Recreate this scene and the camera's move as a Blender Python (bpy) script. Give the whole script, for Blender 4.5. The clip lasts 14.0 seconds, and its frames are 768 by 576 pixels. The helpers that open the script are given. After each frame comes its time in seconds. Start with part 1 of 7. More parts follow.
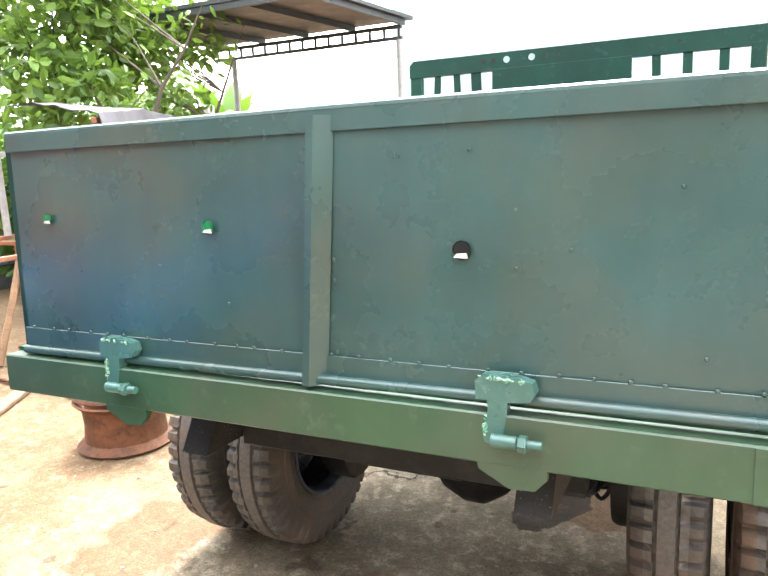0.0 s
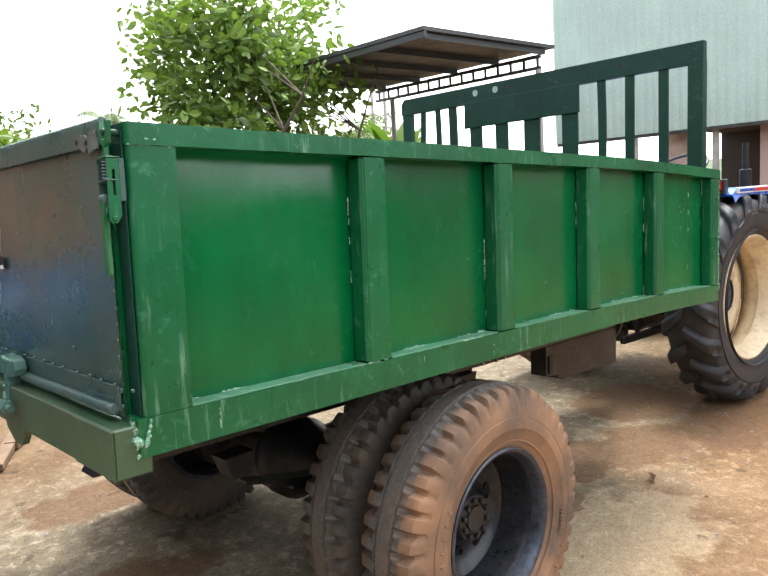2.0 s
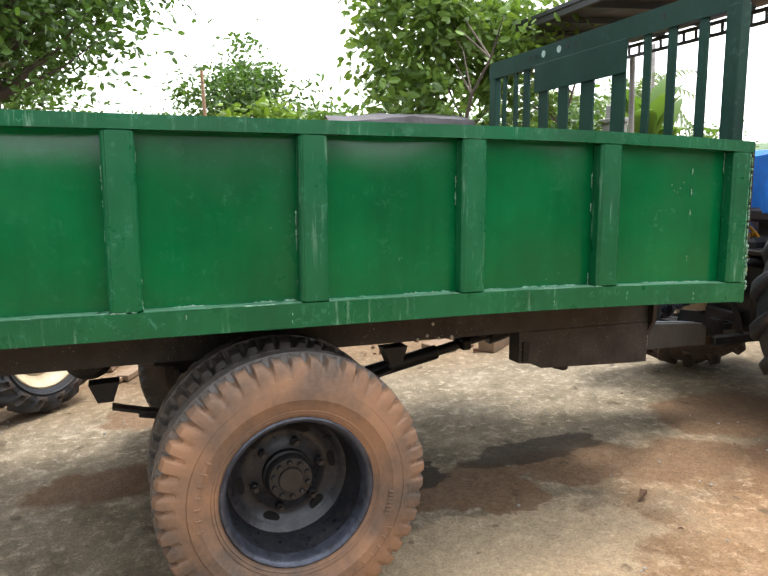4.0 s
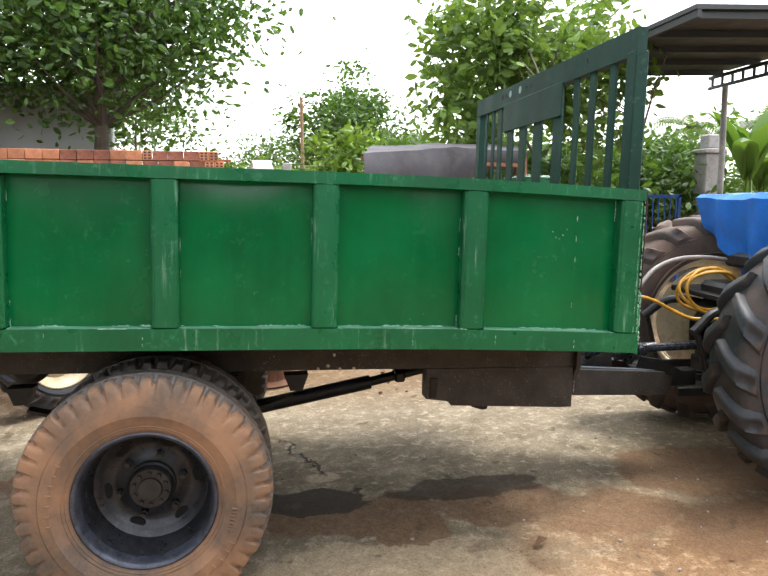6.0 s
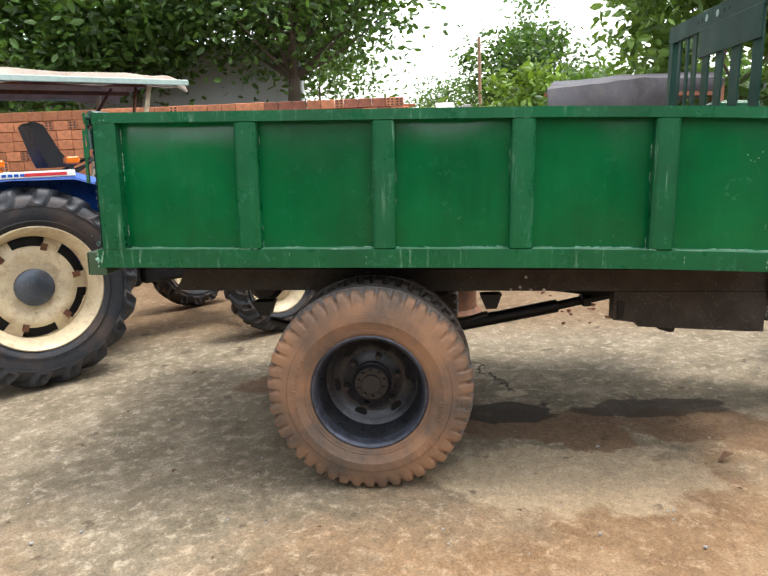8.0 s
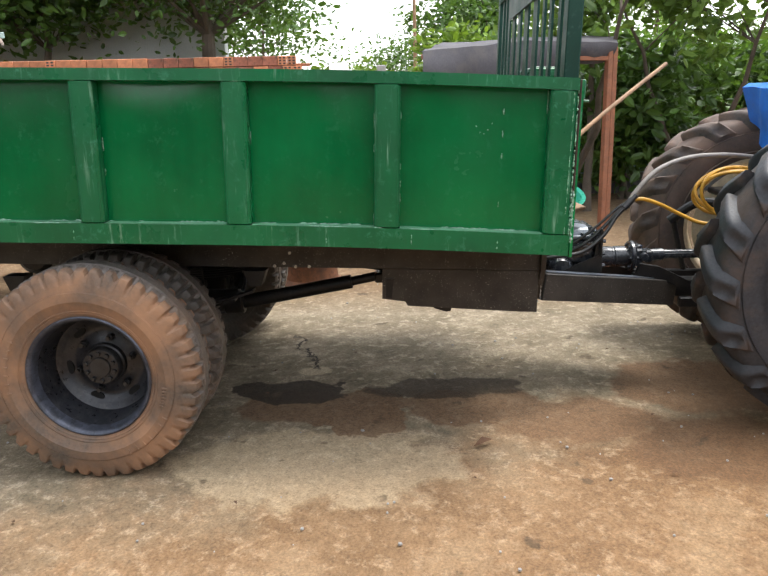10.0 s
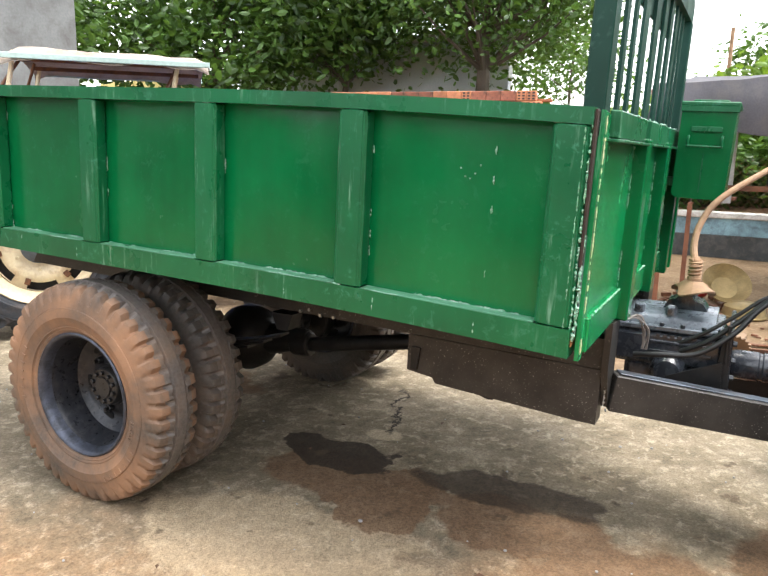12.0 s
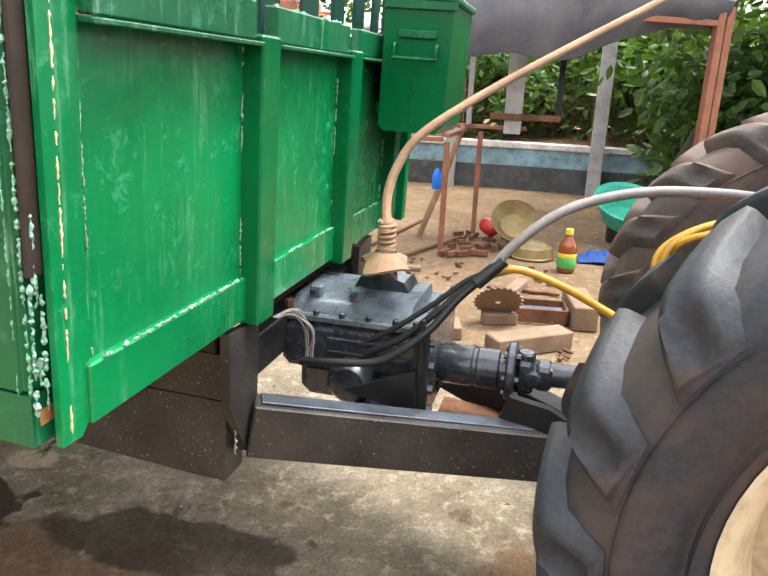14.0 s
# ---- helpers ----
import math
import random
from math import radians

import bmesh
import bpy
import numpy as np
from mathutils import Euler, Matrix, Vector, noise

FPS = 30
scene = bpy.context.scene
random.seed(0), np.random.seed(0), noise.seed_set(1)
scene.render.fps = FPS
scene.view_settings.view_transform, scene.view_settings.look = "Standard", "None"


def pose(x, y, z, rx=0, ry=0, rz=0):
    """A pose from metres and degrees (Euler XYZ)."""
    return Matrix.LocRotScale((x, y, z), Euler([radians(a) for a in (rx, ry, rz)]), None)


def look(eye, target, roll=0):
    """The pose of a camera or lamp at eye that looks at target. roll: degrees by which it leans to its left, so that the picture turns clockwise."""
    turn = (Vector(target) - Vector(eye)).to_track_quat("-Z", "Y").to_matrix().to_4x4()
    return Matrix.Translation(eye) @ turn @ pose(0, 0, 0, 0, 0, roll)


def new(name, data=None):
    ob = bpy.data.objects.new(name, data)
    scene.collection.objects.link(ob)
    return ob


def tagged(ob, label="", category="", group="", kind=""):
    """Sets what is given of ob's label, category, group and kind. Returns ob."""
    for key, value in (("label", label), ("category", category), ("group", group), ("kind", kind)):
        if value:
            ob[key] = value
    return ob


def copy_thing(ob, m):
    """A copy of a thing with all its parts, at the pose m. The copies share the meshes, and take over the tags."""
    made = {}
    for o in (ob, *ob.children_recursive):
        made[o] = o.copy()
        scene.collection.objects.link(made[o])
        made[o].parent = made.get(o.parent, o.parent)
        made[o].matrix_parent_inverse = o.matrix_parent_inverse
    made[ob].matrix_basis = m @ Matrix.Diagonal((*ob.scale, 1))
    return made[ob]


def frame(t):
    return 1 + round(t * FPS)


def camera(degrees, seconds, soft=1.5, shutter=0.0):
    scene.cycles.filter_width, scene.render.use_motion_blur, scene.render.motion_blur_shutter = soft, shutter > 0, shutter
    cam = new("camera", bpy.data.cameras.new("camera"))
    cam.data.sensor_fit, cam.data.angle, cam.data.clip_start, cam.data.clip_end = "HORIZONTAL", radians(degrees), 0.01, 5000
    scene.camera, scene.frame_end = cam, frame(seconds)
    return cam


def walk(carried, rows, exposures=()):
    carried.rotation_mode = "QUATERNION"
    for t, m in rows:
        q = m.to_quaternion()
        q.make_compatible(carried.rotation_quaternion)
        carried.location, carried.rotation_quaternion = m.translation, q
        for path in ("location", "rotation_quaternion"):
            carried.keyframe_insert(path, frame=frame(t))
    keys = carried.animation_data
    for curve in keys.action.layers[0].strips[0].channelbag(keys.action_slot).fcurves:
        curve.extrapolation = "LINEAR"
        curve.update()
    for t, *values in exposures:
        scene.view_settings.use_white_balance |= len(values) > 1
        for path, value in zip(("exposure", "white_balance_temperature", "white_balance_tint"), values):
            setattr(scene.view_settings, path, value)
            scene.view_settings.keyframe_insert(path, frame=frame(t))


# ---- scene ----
cam = camera(58.0, 14.0)
PATH = [
    (0, (-0.29, -1.376, 1.752), (-1.154, 0.39, 1.383), -2.6),
    (0.5, (0.189, -1.341, 1.728), (-0.534, 0.511, 1.507), -5.0),
    (1, (0.533, -1.066, 1.716), (-0.196, 0.782, 1.483), -5.5),
    (1.5, (0.984, -0.898, 1.685), (-0.117, 0.755, 1.45), -4.9),
    (2, (1.41, -0.624, 1.663), (-0.003, 0.768, 1.413), -3.6),
    (2.5, (1.767, -0.175, 1.648), (0.305, 1.169, 1.411), -1.8),
    (3, (2.124, 0.122, 1.625), (0.474, 1.215, 1.338), -3.8),
    (3.2, (2.183, 0.251, 1.583), (0.477, 1.253, 1.286), -3.6),
    (5.3, (2.575, 1.678, 1.649), (0.64, 2.087, 1.354), -0.6),
    (5.5, (2.608, 1.795, 1.646), (0.675, 2.235, 1.386), -0.4),
    (6, (2.78, 1.737, 1.662), (0.826, 2.088, 1.421), -0.4),
    (6.5, (3.066, 1.553, 1.631), (1.091, 1.62, 1.318), -0.6),
    (7, (3.163, 1.532, 1.622), (1.199, 1.406, 1.268), -1.0),
    (7.2, (3.172, 1.528, 1.618), (1.208, 1.392, 1.269), -1.1),
    (9.3, (3.124, 2.225, 1.634), (1.186, 2.059, 1.171), -5.6),
    (9.5, (3.075, 2.393, 1.625), (1.142, 2.23, 1.138), -4.4),
    (10, (2.88, 2.703, 1.607), (0.943, 2.631, 1.113), -1.7),
    (10.5, (2.717, 3.07, 1.617), (0.775, 2.906, 1.169), -2.3),
    (11, (2.537, 3.463, 1.645), (0.613, 3.092, 1.248), -2.5),
    (11.5, (2.225, 3.602, 1.625), (0.357, 2.988, 1.26), 0.2),
    (12, (1.985, 3.8, 1.583), (0.246, 2.891, 1.195), 1.2),
    (12.5, (1.787, 3.988, 1.594), (0.111, 2.989, 1.155), 1.9),
    (13, (1.431, 4.059, 1.585), (-0.345, 3.293, 1.077), 2.1),
    (13.5, (1.079, 4.079, 1.586), (-0.766, 3.506, 1.07), 1.6),
    (14, (0.785, 4.118, 1.559), (-1.072, 3.642, 0.987), 2.4),
]
walk(cam, [(t, look(eye, target, roll)) for t, eye, target, roll in PATH], exposures=[(0, 3.65), (0.5, 2.85), (1, 2.45), (1.5, 2.25), (2, 2.3), (3, 2.15), (5.5, 2.2), (6.5, 2.1), (7, 2.05), (9.5, 1.95), (10.5, 2.1), (11, 2.32), (12, 2.5), (13, 2.55), (14, 2.6)])

# ---- world, sun, exposure ----
world = bpy.data.worlds.new("hazy_sky")
scene.world = world
world.use_nodes = True
wn = world.node_tree
wn.nodes.clear()
sky = wn.nodes.new("ShaderNodeTexSky")
sky.sky_type = "NISHITA"
sky.sun_disc = False
sky.sun_elevation, sky.sun_rotation = radians(70), radians(342)
sky.air_density, sky.dust_density, sky.ozone_density = 1.0, 1.5, 1.0
pale = wn.nodes.new("ShaderNodeHueSaturation")
pale.inputs["Saturation"].default_value = 0.15
back = wn.nodes.new("ShaderNodeBackground")
back.inputs["Strength"].default_value = 0.15
wout = wn.nodes.new("ShaderNodeOutputWorld")
wn.links.new(sky.outputs["Color"], pale.inputs["Color"])
wn.links.new(pale.outputs["Color"], back.inputs["Color"])
wn.links.new(back.outputs["Background"], wout.inputs["Surface"])

sun = new("sun", bpy.data.lights.new("sun", "SUN"))
sun.data.energy, sun.data.angle, sun.data.color = 0.75, radians(18), (1.0, 0.97, 0.9)
sun.matrix_world = look((-1.1, 3.4, 10.0), (0, 0, 0))
scene.view_settings.exposure = 1.0


# ---- materials ----
def nodes_of(name):
    m = bpy.data.materials.new(name)
    m.use_nodes = True
    return m, m.node_tree.nodes, m.node_tree.links, m.node_tree.nodes["Principled BSDF"]


def noise_node(n, l, scale, detail=6.0, rough=0.6, vec=None, dist=0.0):
    t = n.new("ShaderNodeTexNoise")
    t.inputs["Scale"].default_value, t.inputs["Detail"].default_value = scale, detail
    t.inputs["Roughness"].default_value, t.inputs["Distortion"].default_value = rough, dist
    if vec is not None:
        l.new(vec, t.inputs["Vector"])
    return t.outputs["Fac"]


def ramp(n, l, fac, stops):
    r = n.new("ShaderNodeValToRGB")
    e = r.color_ramp.elements
    while len(e) < len(stops):
        e.new(0.5)
    for el, (p, c) in zip(e, stops):
        el.position = p
        el.color = (*c, 1) if isinstance(c, tuple) else (c, c, c, 1)
    l.new(fac, r.inputs["Fac"])
    return r.outputs["Color"]


def mix(n, l, fac, a, b, mode="MIX"):
    x = n.new("ShaderNodeMix")
    x.data_type, x.blend_type = "RGBA", mode
    for sock, v in ((x.inputs[0], fac), (x.inputs[6], a), (x.inputs[7], b)):
        if isinstance(v, (int, float)):
            sock.default_value = v
        elif isinstance(v, tuple):
            sock.default_value = (*v, 1)
        else:
            l.new(v, sock)
    return x.outputs[2]


def calc(n, l, op, a, b=0.0):
    x = n.new("ShaderNodeMath")
    x.operation = op
    for sock, v in zip(x.inputs, (a, b)):
        if isinstance(v, (int, float)):
            sock.default_value = v
        else:
            l.new(v, sock)
    return x.outputs[0]


def bumped(n, l, p, height, strength, dist):
    b = n.new("ShaderNodeBump")
    b.inputs["Strength"].default_value, b.inputs["Distance"].default_value = strength, dist
    l.new(height, b.inputs["Height"])
    l.new(b.outputs["Normal"], p.inputs["Normal"])


def where(n):
    return n.new("ShaderNodeTexCoord").outputs["Object"]


def surface(name, base, rough=0.6, metal=0.0, vary=0.25, big=1.2, fine=45.0, bump=0.15, depth=0.004, dirt=None, dirt_amount=0.35, coat=0.0, rand=0.0, spec=0.5, clear=0.0):
    """A painted or plain surface: base colour varied at two scales, with dirt in patches, gloss variation and relief."""
    m, n, l, p = nodes_of(name)
    v = where(n)
    large, small = noise_node(n, l, big, 5, 0.62, v), noise_node(n, l, fine, 4, 0.6, v)
    dark = tuple(c * (1 - vary) for c in base)
    light = tuple(min(1.0, c * (1 + vary)) for c in base)
    col = ramp(n, l, large, [(0.3, dark), (0.7, light)])
    col = mix(n, l, 0.22, col, ramp(n, l, small, [(0.3, 0.25), (0.7, 0.8)]), "OVERLAY")
    if dirt:
        patch = ramp(n, l, noise_node(n, l, big * 3.1, 8, 0.7, v, 0.4), [(0.5 - 0.1 * dirt_amount, 0.0), (0.75 - 0.25 * dirt_amount, min(1.0, 0.3 + dirt_amount))])
        col = mix(n, l, patch, col, dirt)
    if rand:
        o = n.new("ShaderNodeObjectInfo").outputs["Random"]
        col = mix(n, l, 1.0, col, ramp(n, l, o, [(0.0, 1 - rand), (1.0, 1.0)]), "MULTIPLY")
    l.new(col, p.inputs["Base Color"])
    rr = ramp(n, l, noise_node(n, l, big * 4, 5, 0.6, v), [(0.3, max(0.03, rough - 0.1)), (0.7, min(1.0, rough + 0.12))])
    l.new(rr, p.inputs["Roughness"])
    p.inputs["Metallic"].default_value = metal
    p.inputs["Specular IOR Level"].default_value = spec
    p.inputs["Coat Weight"].default_value = coat
    p.inputs["Coat Roughness"].default_value = 0.12
    if bump:
        h = mix(n, l, 0.5, large, small)
        bumped(n, l, p, h, bump, depth)
    return m


def green_paint(name, base, worn=0.35, rough=0.3, gloss=0.25, mirrored=0.0, scuff=0.0, relief=0.12):
    """Fresh brushed enamel over old steel plate: streaks of thin paint, faint dents and rubbed pale marks."""
    m, n, l, p = nodes_of(name)
    v = where(n)
    st = n.new("ShaderNodeMapping")
    st.inputs["Scale"].default_value = (9.0, 9.0, 0.9)
    l.new(v, st.inputs["Vector"])
    streak = noise_node(n, l, 1.6, 6, 0.6, st.outputs["Vector"])
    cloud = noise_node(n, l, 2.2, 4, 0.55, v)
    spot = noise_node(n, l, 26.0, 8, 0.72, v, 0.5)
    rub = noise_node(n, l, 5.0, 7, 0.7, v, 0.8)
    dark, light = tuple(c * 0.72 for c in base), tuple(c * 1.28 for c in base)
    col = ramp(n, l, cloud, [(0.32, dark), (0.68, light)])
    col = mix(n, l, 0.22, col, ramp(n, l, streak, [(0.3, tuple(c * 0.7 for c in base)), (0.72, tuple(c * 1.35 for c in base))]))
    pale = (base[0] * 2 + 0.035, base[1] * 1.3 + 0.05, base[2] * 1.5 + 0.05)
    # mottled reflections painted in: soft brown patches, then dark green ones
    if mirrored:
        soil = ramp(n, l, noise_node(n, l, 2.6, 4, 0.55, v, 0.2), [(0.46, 0.0), (0.66, mirrored)])
        col = mix(n, l, soil, col, (0.085, 0.092, 0.062))
        col = mix(n, l, ramp(n, l, noise_node(n, l, 1.7, 3, 0.5, v), [(0.34, mirrored * 0.8), (0.5, 0.0)]), col, (0.008, 0.05, 0.032))
    marks = calc(n, l, "MULTIPLY", ramp(n, l, spot, [(0.54, 0.0), (0.62, 1.0)]), ramp(n, l, rub, [(0.46, 0.0), (0.62, worn)]))
    col = mix(n, l, marks, col, pale)
    if scuff:
        sc = n.new("ShaderNodeMapping")
        sc.inputs["Scale"].default_value = (40.0, 40.0, 3.5)
        l.new(v, sc.inputs["Vector"])
        lines = ramp(n, l, noise_node(n, l, 1.0, 6, 0.7, sc.outputs["Vector"]), [(0.55, 0.0), (0.66, scuff)])
        area = ramp(n, l, noise_node(n, l, 3.0, 4, 0.6, v), [(0.45, 0.0), (0.6, 1.0)])
        col = mix(n, l, calc(n, l, "MULTIPLY", lines, area), col, (pale[0] + 0.13, pale[1] + 0.15, pale[2] + 0.13))
    l.new(col, p.inputs["Base Color"])
    l.new(ramp(n, l, noise_node(n, l, 3.5, 5, 0.6, v), [(0.3, rough - 0.06), (0.7, rough + 0.14)]), p.inputs["Roughness"])
    p.inputs["Specular IOR Level"].default_value = gloss
    dent = noise_node(n, l, 1.3, 3, 0.5, v)
    h = mix(n, l, relief, dent, spot)
    bumped(n, l, p, h, 0.5, 0.012)
    return m


GREEN = green_paint("green_enamel", (0.0008, 0.115, 0.033), 0.28, 0.15, 0.42)
GREEN_RAIL = green_paint("green_enamel_rubbed", (0.003, 0.105, 0.037), 1.0, 0.27, 0.45, 0.0, 0.75)
GREEN_OLD = green_paint("green_enamel_dulled", (0.036, 0.086, 0.080), 0.12, 0.24, 0.85, 0.4)
# rear beam: the yard's reflection is put into its olive colour
GREEN_BEAM = green_paint("ground_tinted_green_enamel", (0.036, 0.085, 0.042), 0.5, 0.33, 0.7, 0.6)
GREEN_TEAL = green_paint("worn_teal_enamel", (0.06, 0.15, 0.125), 1.0, 0.28, 0.8)
# on the rack and the post's rear strip this dark stands for shade
GREEN_DARK = green_paint("dark_green_enamel", (0.006, 0.04, 0.028), 0.5, 0.4)
GREEN_FRESH = green_paint("fresh_green_enamel", (0.0012, 0.18, 0.052), 1.0, 0.17, 0.5, 0.0, 0.42, 0.3)
# painted beads; the whitish patches put their glints into the colour
WELD = surface("painted_weld", (0.09, 0.26, 0.16), 0.2, 0.0, 0.6, 45, 120, 0.6, 0.003, (0.50, 0.64, 0.55), 0.5)
LATCH_PAINT = surface("worn_pale_green_paint", (0.17, 0.20, 0.20), 0.3, 0.6, 0.4, 9, 60, 0.3, 0.003, (0.26, 0.16, 0.07), 0.35)
BLACK_STEEL = surface("black_painted_steel", (0.011, 0.011, 0.012), 0.42, 0.0, 0.5, 4, 70, 0.4, 0.003, (0.034, 0.031, 0.029), 0.3, spec=0.32)
def spattered_steel():
    """Black frame paint gone grey with dust and flecked with white spatter."""
    m, n, l, p = nodes_of("spattered_black_steel")
    v = where(n)
    col = ramp(n, l, noise_node(n, l, 5.0, 6, 0.65, v), [(0.35, (0.018, 0.017, 0.016)), (0.65, (0.045, 0.041, 0.037))])
    fleck = calc(n, l, "MULTIPLY", ramp(n, l, noise_node(n, l, 150.0, 3, 0.5, v), [(0.66, 0.0), (0.70, 1.0)]), ramp(n, l, noise_node(n, l, 7.0, 5, 0.6, v), [(0.42, 0.15), (0.62, 0.9)]))
    l.new(mix(n, l, fleck, col, (0.42, 0.41, 0.38)), p.inputs["Base Color"])
    p.inputs["Roughness"].default_value = 0.45
    p.inputs["Specular IOR Level"].default_value = 0.4
    bumped(n, l, p, noise_node(n, l, 60.0, 5, 0.6, v), 0.3, 0.003)
    return m


SPATTERED = spattered_steel()
# front corner beads, with white highlights likewise coloured in
WELD_BRIGHT = surface("bright_painted_weld", (0.10, 0.30, 0.17), 0.2, 0.0, 0.6, 60, 140, 0.6, 0.003, (0.42, 0.55, 0.46), 0.5)
LEDGE = green_paint("pale_rubbed_ledge", (0.09, 0.25, 0.15), 1.0, 0.3, 0.5)
BLACK_GLOSS = surface("black_enamel_casting", (0.026, 0.030, 0.038), 0.25, 0.0, 0.4, 8, 70, 0.35, 0.003, coat=0.3)
GREY_METAL = surface("grey_blue_metal", (0.10, 0.12, 0.15), 0.4, 0.6, 0.35, 5, 60, 0.2, 0.002, (0.09, 0.06, 0.04), 0.3)
BRIGHT_STEEL = surface("worn_bright_steel", (0.34, 0.36, 0.36), 0.34, 0.85, 0.3, 12, 80, 0.2, 0.002)
ORANGE_PRIMER = surface("rust_orange_primer", (0.32, 0.14, 0.05), 0.6, 0.0, 0.3, 14, 80, 0.2, 0.002)
RUST = surface("rusty_steel", (0.16, 0.065, 0.03), 0.75, 0.0, 0.45, 5, 50, 0.4, 0.004, (0.05, 0.025, 0.015), 0.4)
REDOXIDE = surface("red_oxide_painted_steel", (0.27, 0.105, 0.055), 0.6, 0.0, 0.25, 4, 50, 0.2, 0.002, (0.12, 0.06, 0.04), 0.25)
CREAM = surface("cream_painted_rim", (0.72, 0.60, 0.40), 0.42, 0.0, 0.12, 3, 50, 0.12, 0.002, (0.24, 0.11, 0.05), 0.22)
BLUE = surface("blue_tractor_paint", (0.012, 0.10, 0.50), 0.3, 0.0, 0.15, 3, 60, 0.06, 0.002, coat=0.4)
BLUE_TARP = surface("blue_tarpaulin", (0.012, 0.17, 0.68), 0.42, 0.0, 0.2, 6, 40, 0.2, 0.004)
WHITE_DECAL = surface("white_decal", (0.72, 0.74, 0.74), 0.4, 0.0, 0.06, 6, 60, 0.0)
RED_DECAL = surface("red_decal", (0.5, 0.03, 0.04), 0.4, 0.0, 0.1, 6, 60, 0.0)
RED_LENS = surface("red_lamp_lens", (0.45, 0.02, 0.02), 0.12, 0.0, 0.1, 20, 90, 0.1, 0.001, coat=0.6)
ORANGE_LENS = surface("orange_lamp_lens", (0.75, 0.16, 0.01), 0.15, 0.0, 0.1, 20, 90, 0.1, 0.001, coat=0.6)
BLACK_PLASTIC = surface("black_plastic", (0.02, 0.02, 0.022), 0.4, 0.0, 0.2, 6, 80, 0.1, 0.001)
RUBBER_HOSE = surface("black_hose_rubber", (0.014, 0.014, 0.015), 0.4, 0.0, 0.3, 20, 120, 0.2, 0.001)
GREY_HOSE = surface("dusty_grey_hose", (0.20, 0.18, 0.165), 0.5, 0.0, 0.2, 14, 120, 0.15, 0.001)
YELLOW_HOSE = surface("yellow_hose", (0.48, 0.25, 0.025), 0.4, 0.0, 0.2, 14, 120, 0.15, 0.001)
WOOD = surface("weathered_wood", (0.21, 0.14, 0.088), 0.75, 0.0, 0.3, 5, 70, 0.4, 0.004, (0.17, 0.11, 0.07), 0.3)
WOOD_POLE = surface("peeled_wood_pole", (0.31, 0.19, 0.11), 0.7, 0.0, 0.3, 6, 70, 0.4, 0.004, (0.2, 0.11, 0.06), 0.35)
CONCRETE = surface("grey_concrete", (0.36, 0.35, 0.34), 0.85, 0.0, 0.2, 3, 50, 0.5, 0.004, (0.2, 0.19, 0.17), 0.3)
PINK_WALL = surface("stained_pink_plaster", (0.42, 0.31, 0.28), 0.85, 0.0, 0.1, 0.7, 30, 0.25, 0.004, (0.20, 0.15, 0.13), 0.22)
CAP_WHITE = surface("whitewashed_cap", (0.62, 0.6, 0.56), 0.85, 0.0, 0.2, 4, 40, 0.4, 0.004, (0.3, 0.24, 0.19), 0.35)
WALL_BLUE = surface("faded_blue_limewash", (0.22, 0.36, 0.42), 0.85, 0.0, 0.25, 2.2, 40, 0.4, 0.004, (0.10, 0.13, 0.15), 0.4)
WALL_BLACK = surface("tarred_wall_base", (0.055, 0.058, 0.06), 0.8, 0.0, 0.4, 2.2, 40, 0.4, 0.004, (0.16, 0.15, 0.13), 0.25)
WHITE_WALL = surface("pale_house_wall", (0.55, 0.58, 0.62), 0.85, 0.0, 0.1, 0.6, 30, 0.2, 0.004)
YELLOW_WALL = surface("yellow_house_wall", (0.72, 0.60, 0.24), 0.85, 0.0, 0.1, 0.6, 30, 0.2, 0.004)
TARP_GREY = surface("grey_canvas_tarpaulin", (0.082, 0.079, 0.09), 0.75, 0.0, 0.25, 1.6, 60, 0.3, 0.004, (0.13, 0.12, 0.115), 0.3, spec=0.25)
SHEET_MINT = surface("mint_corrugated_sheet", (0.33, 0.43, 0.40), 0.45, 0.0, 0.1, 1.0, 30, 0.05, 0.002)
DARK_SHEET = surface("dark_roof_sheet", (0.05, 0.052, 0.055), 0.55, 0.0, 0.25, 1.0, 30, 0.1, 0.002)
# shade as a colour, for the workshop's inside and the brick holes
SHADE_DARK = surface("painted_dark_shade", (0.05, 0.04, 0.036), 0.9, 0.0, 0.3, 1.0, 30, 0.1, 0.002)
BASIN = surface("teal_plastic", (0.05, 0.42, 0.30), 0.3, 0.0, 0.12, 6, 60, 0.05, 0.001)
BRASS = surface("dull_brass", (0.26, 0.19, 0.085), 0.45, 0.6, 0.25, 10, 60, 0.15, 0.002)
AMBER = surface("amber_bottle", (0.22, 0.06, 0.02), 0.15, 0.0, 0.15, 10, 60, 0.0)
LABEL_GREEN = surface("green_paper_label", (0.06, 0.36, 0.08), 0.5, 0.0, 0.1, 30, 90, 0.0)
LABEL_YELLOW = surface("yellow_paper_label", (0.7, 0.55, 0.06), 0.5, 0.0, 0.1, 30, 90, 0.0)
RED_PLASTIC = surface("red_plastic", (0.5, 0.03, 0.03), 0.35, 0.0, 0.15, 10, 60, 0.05, 0.001)
BLUE_CLOTH = surface("blue_cloth", (0.015, 0.065, 0.26), 0.8, 0.0, 0.35, 16, 60, 0.3, 0.004)
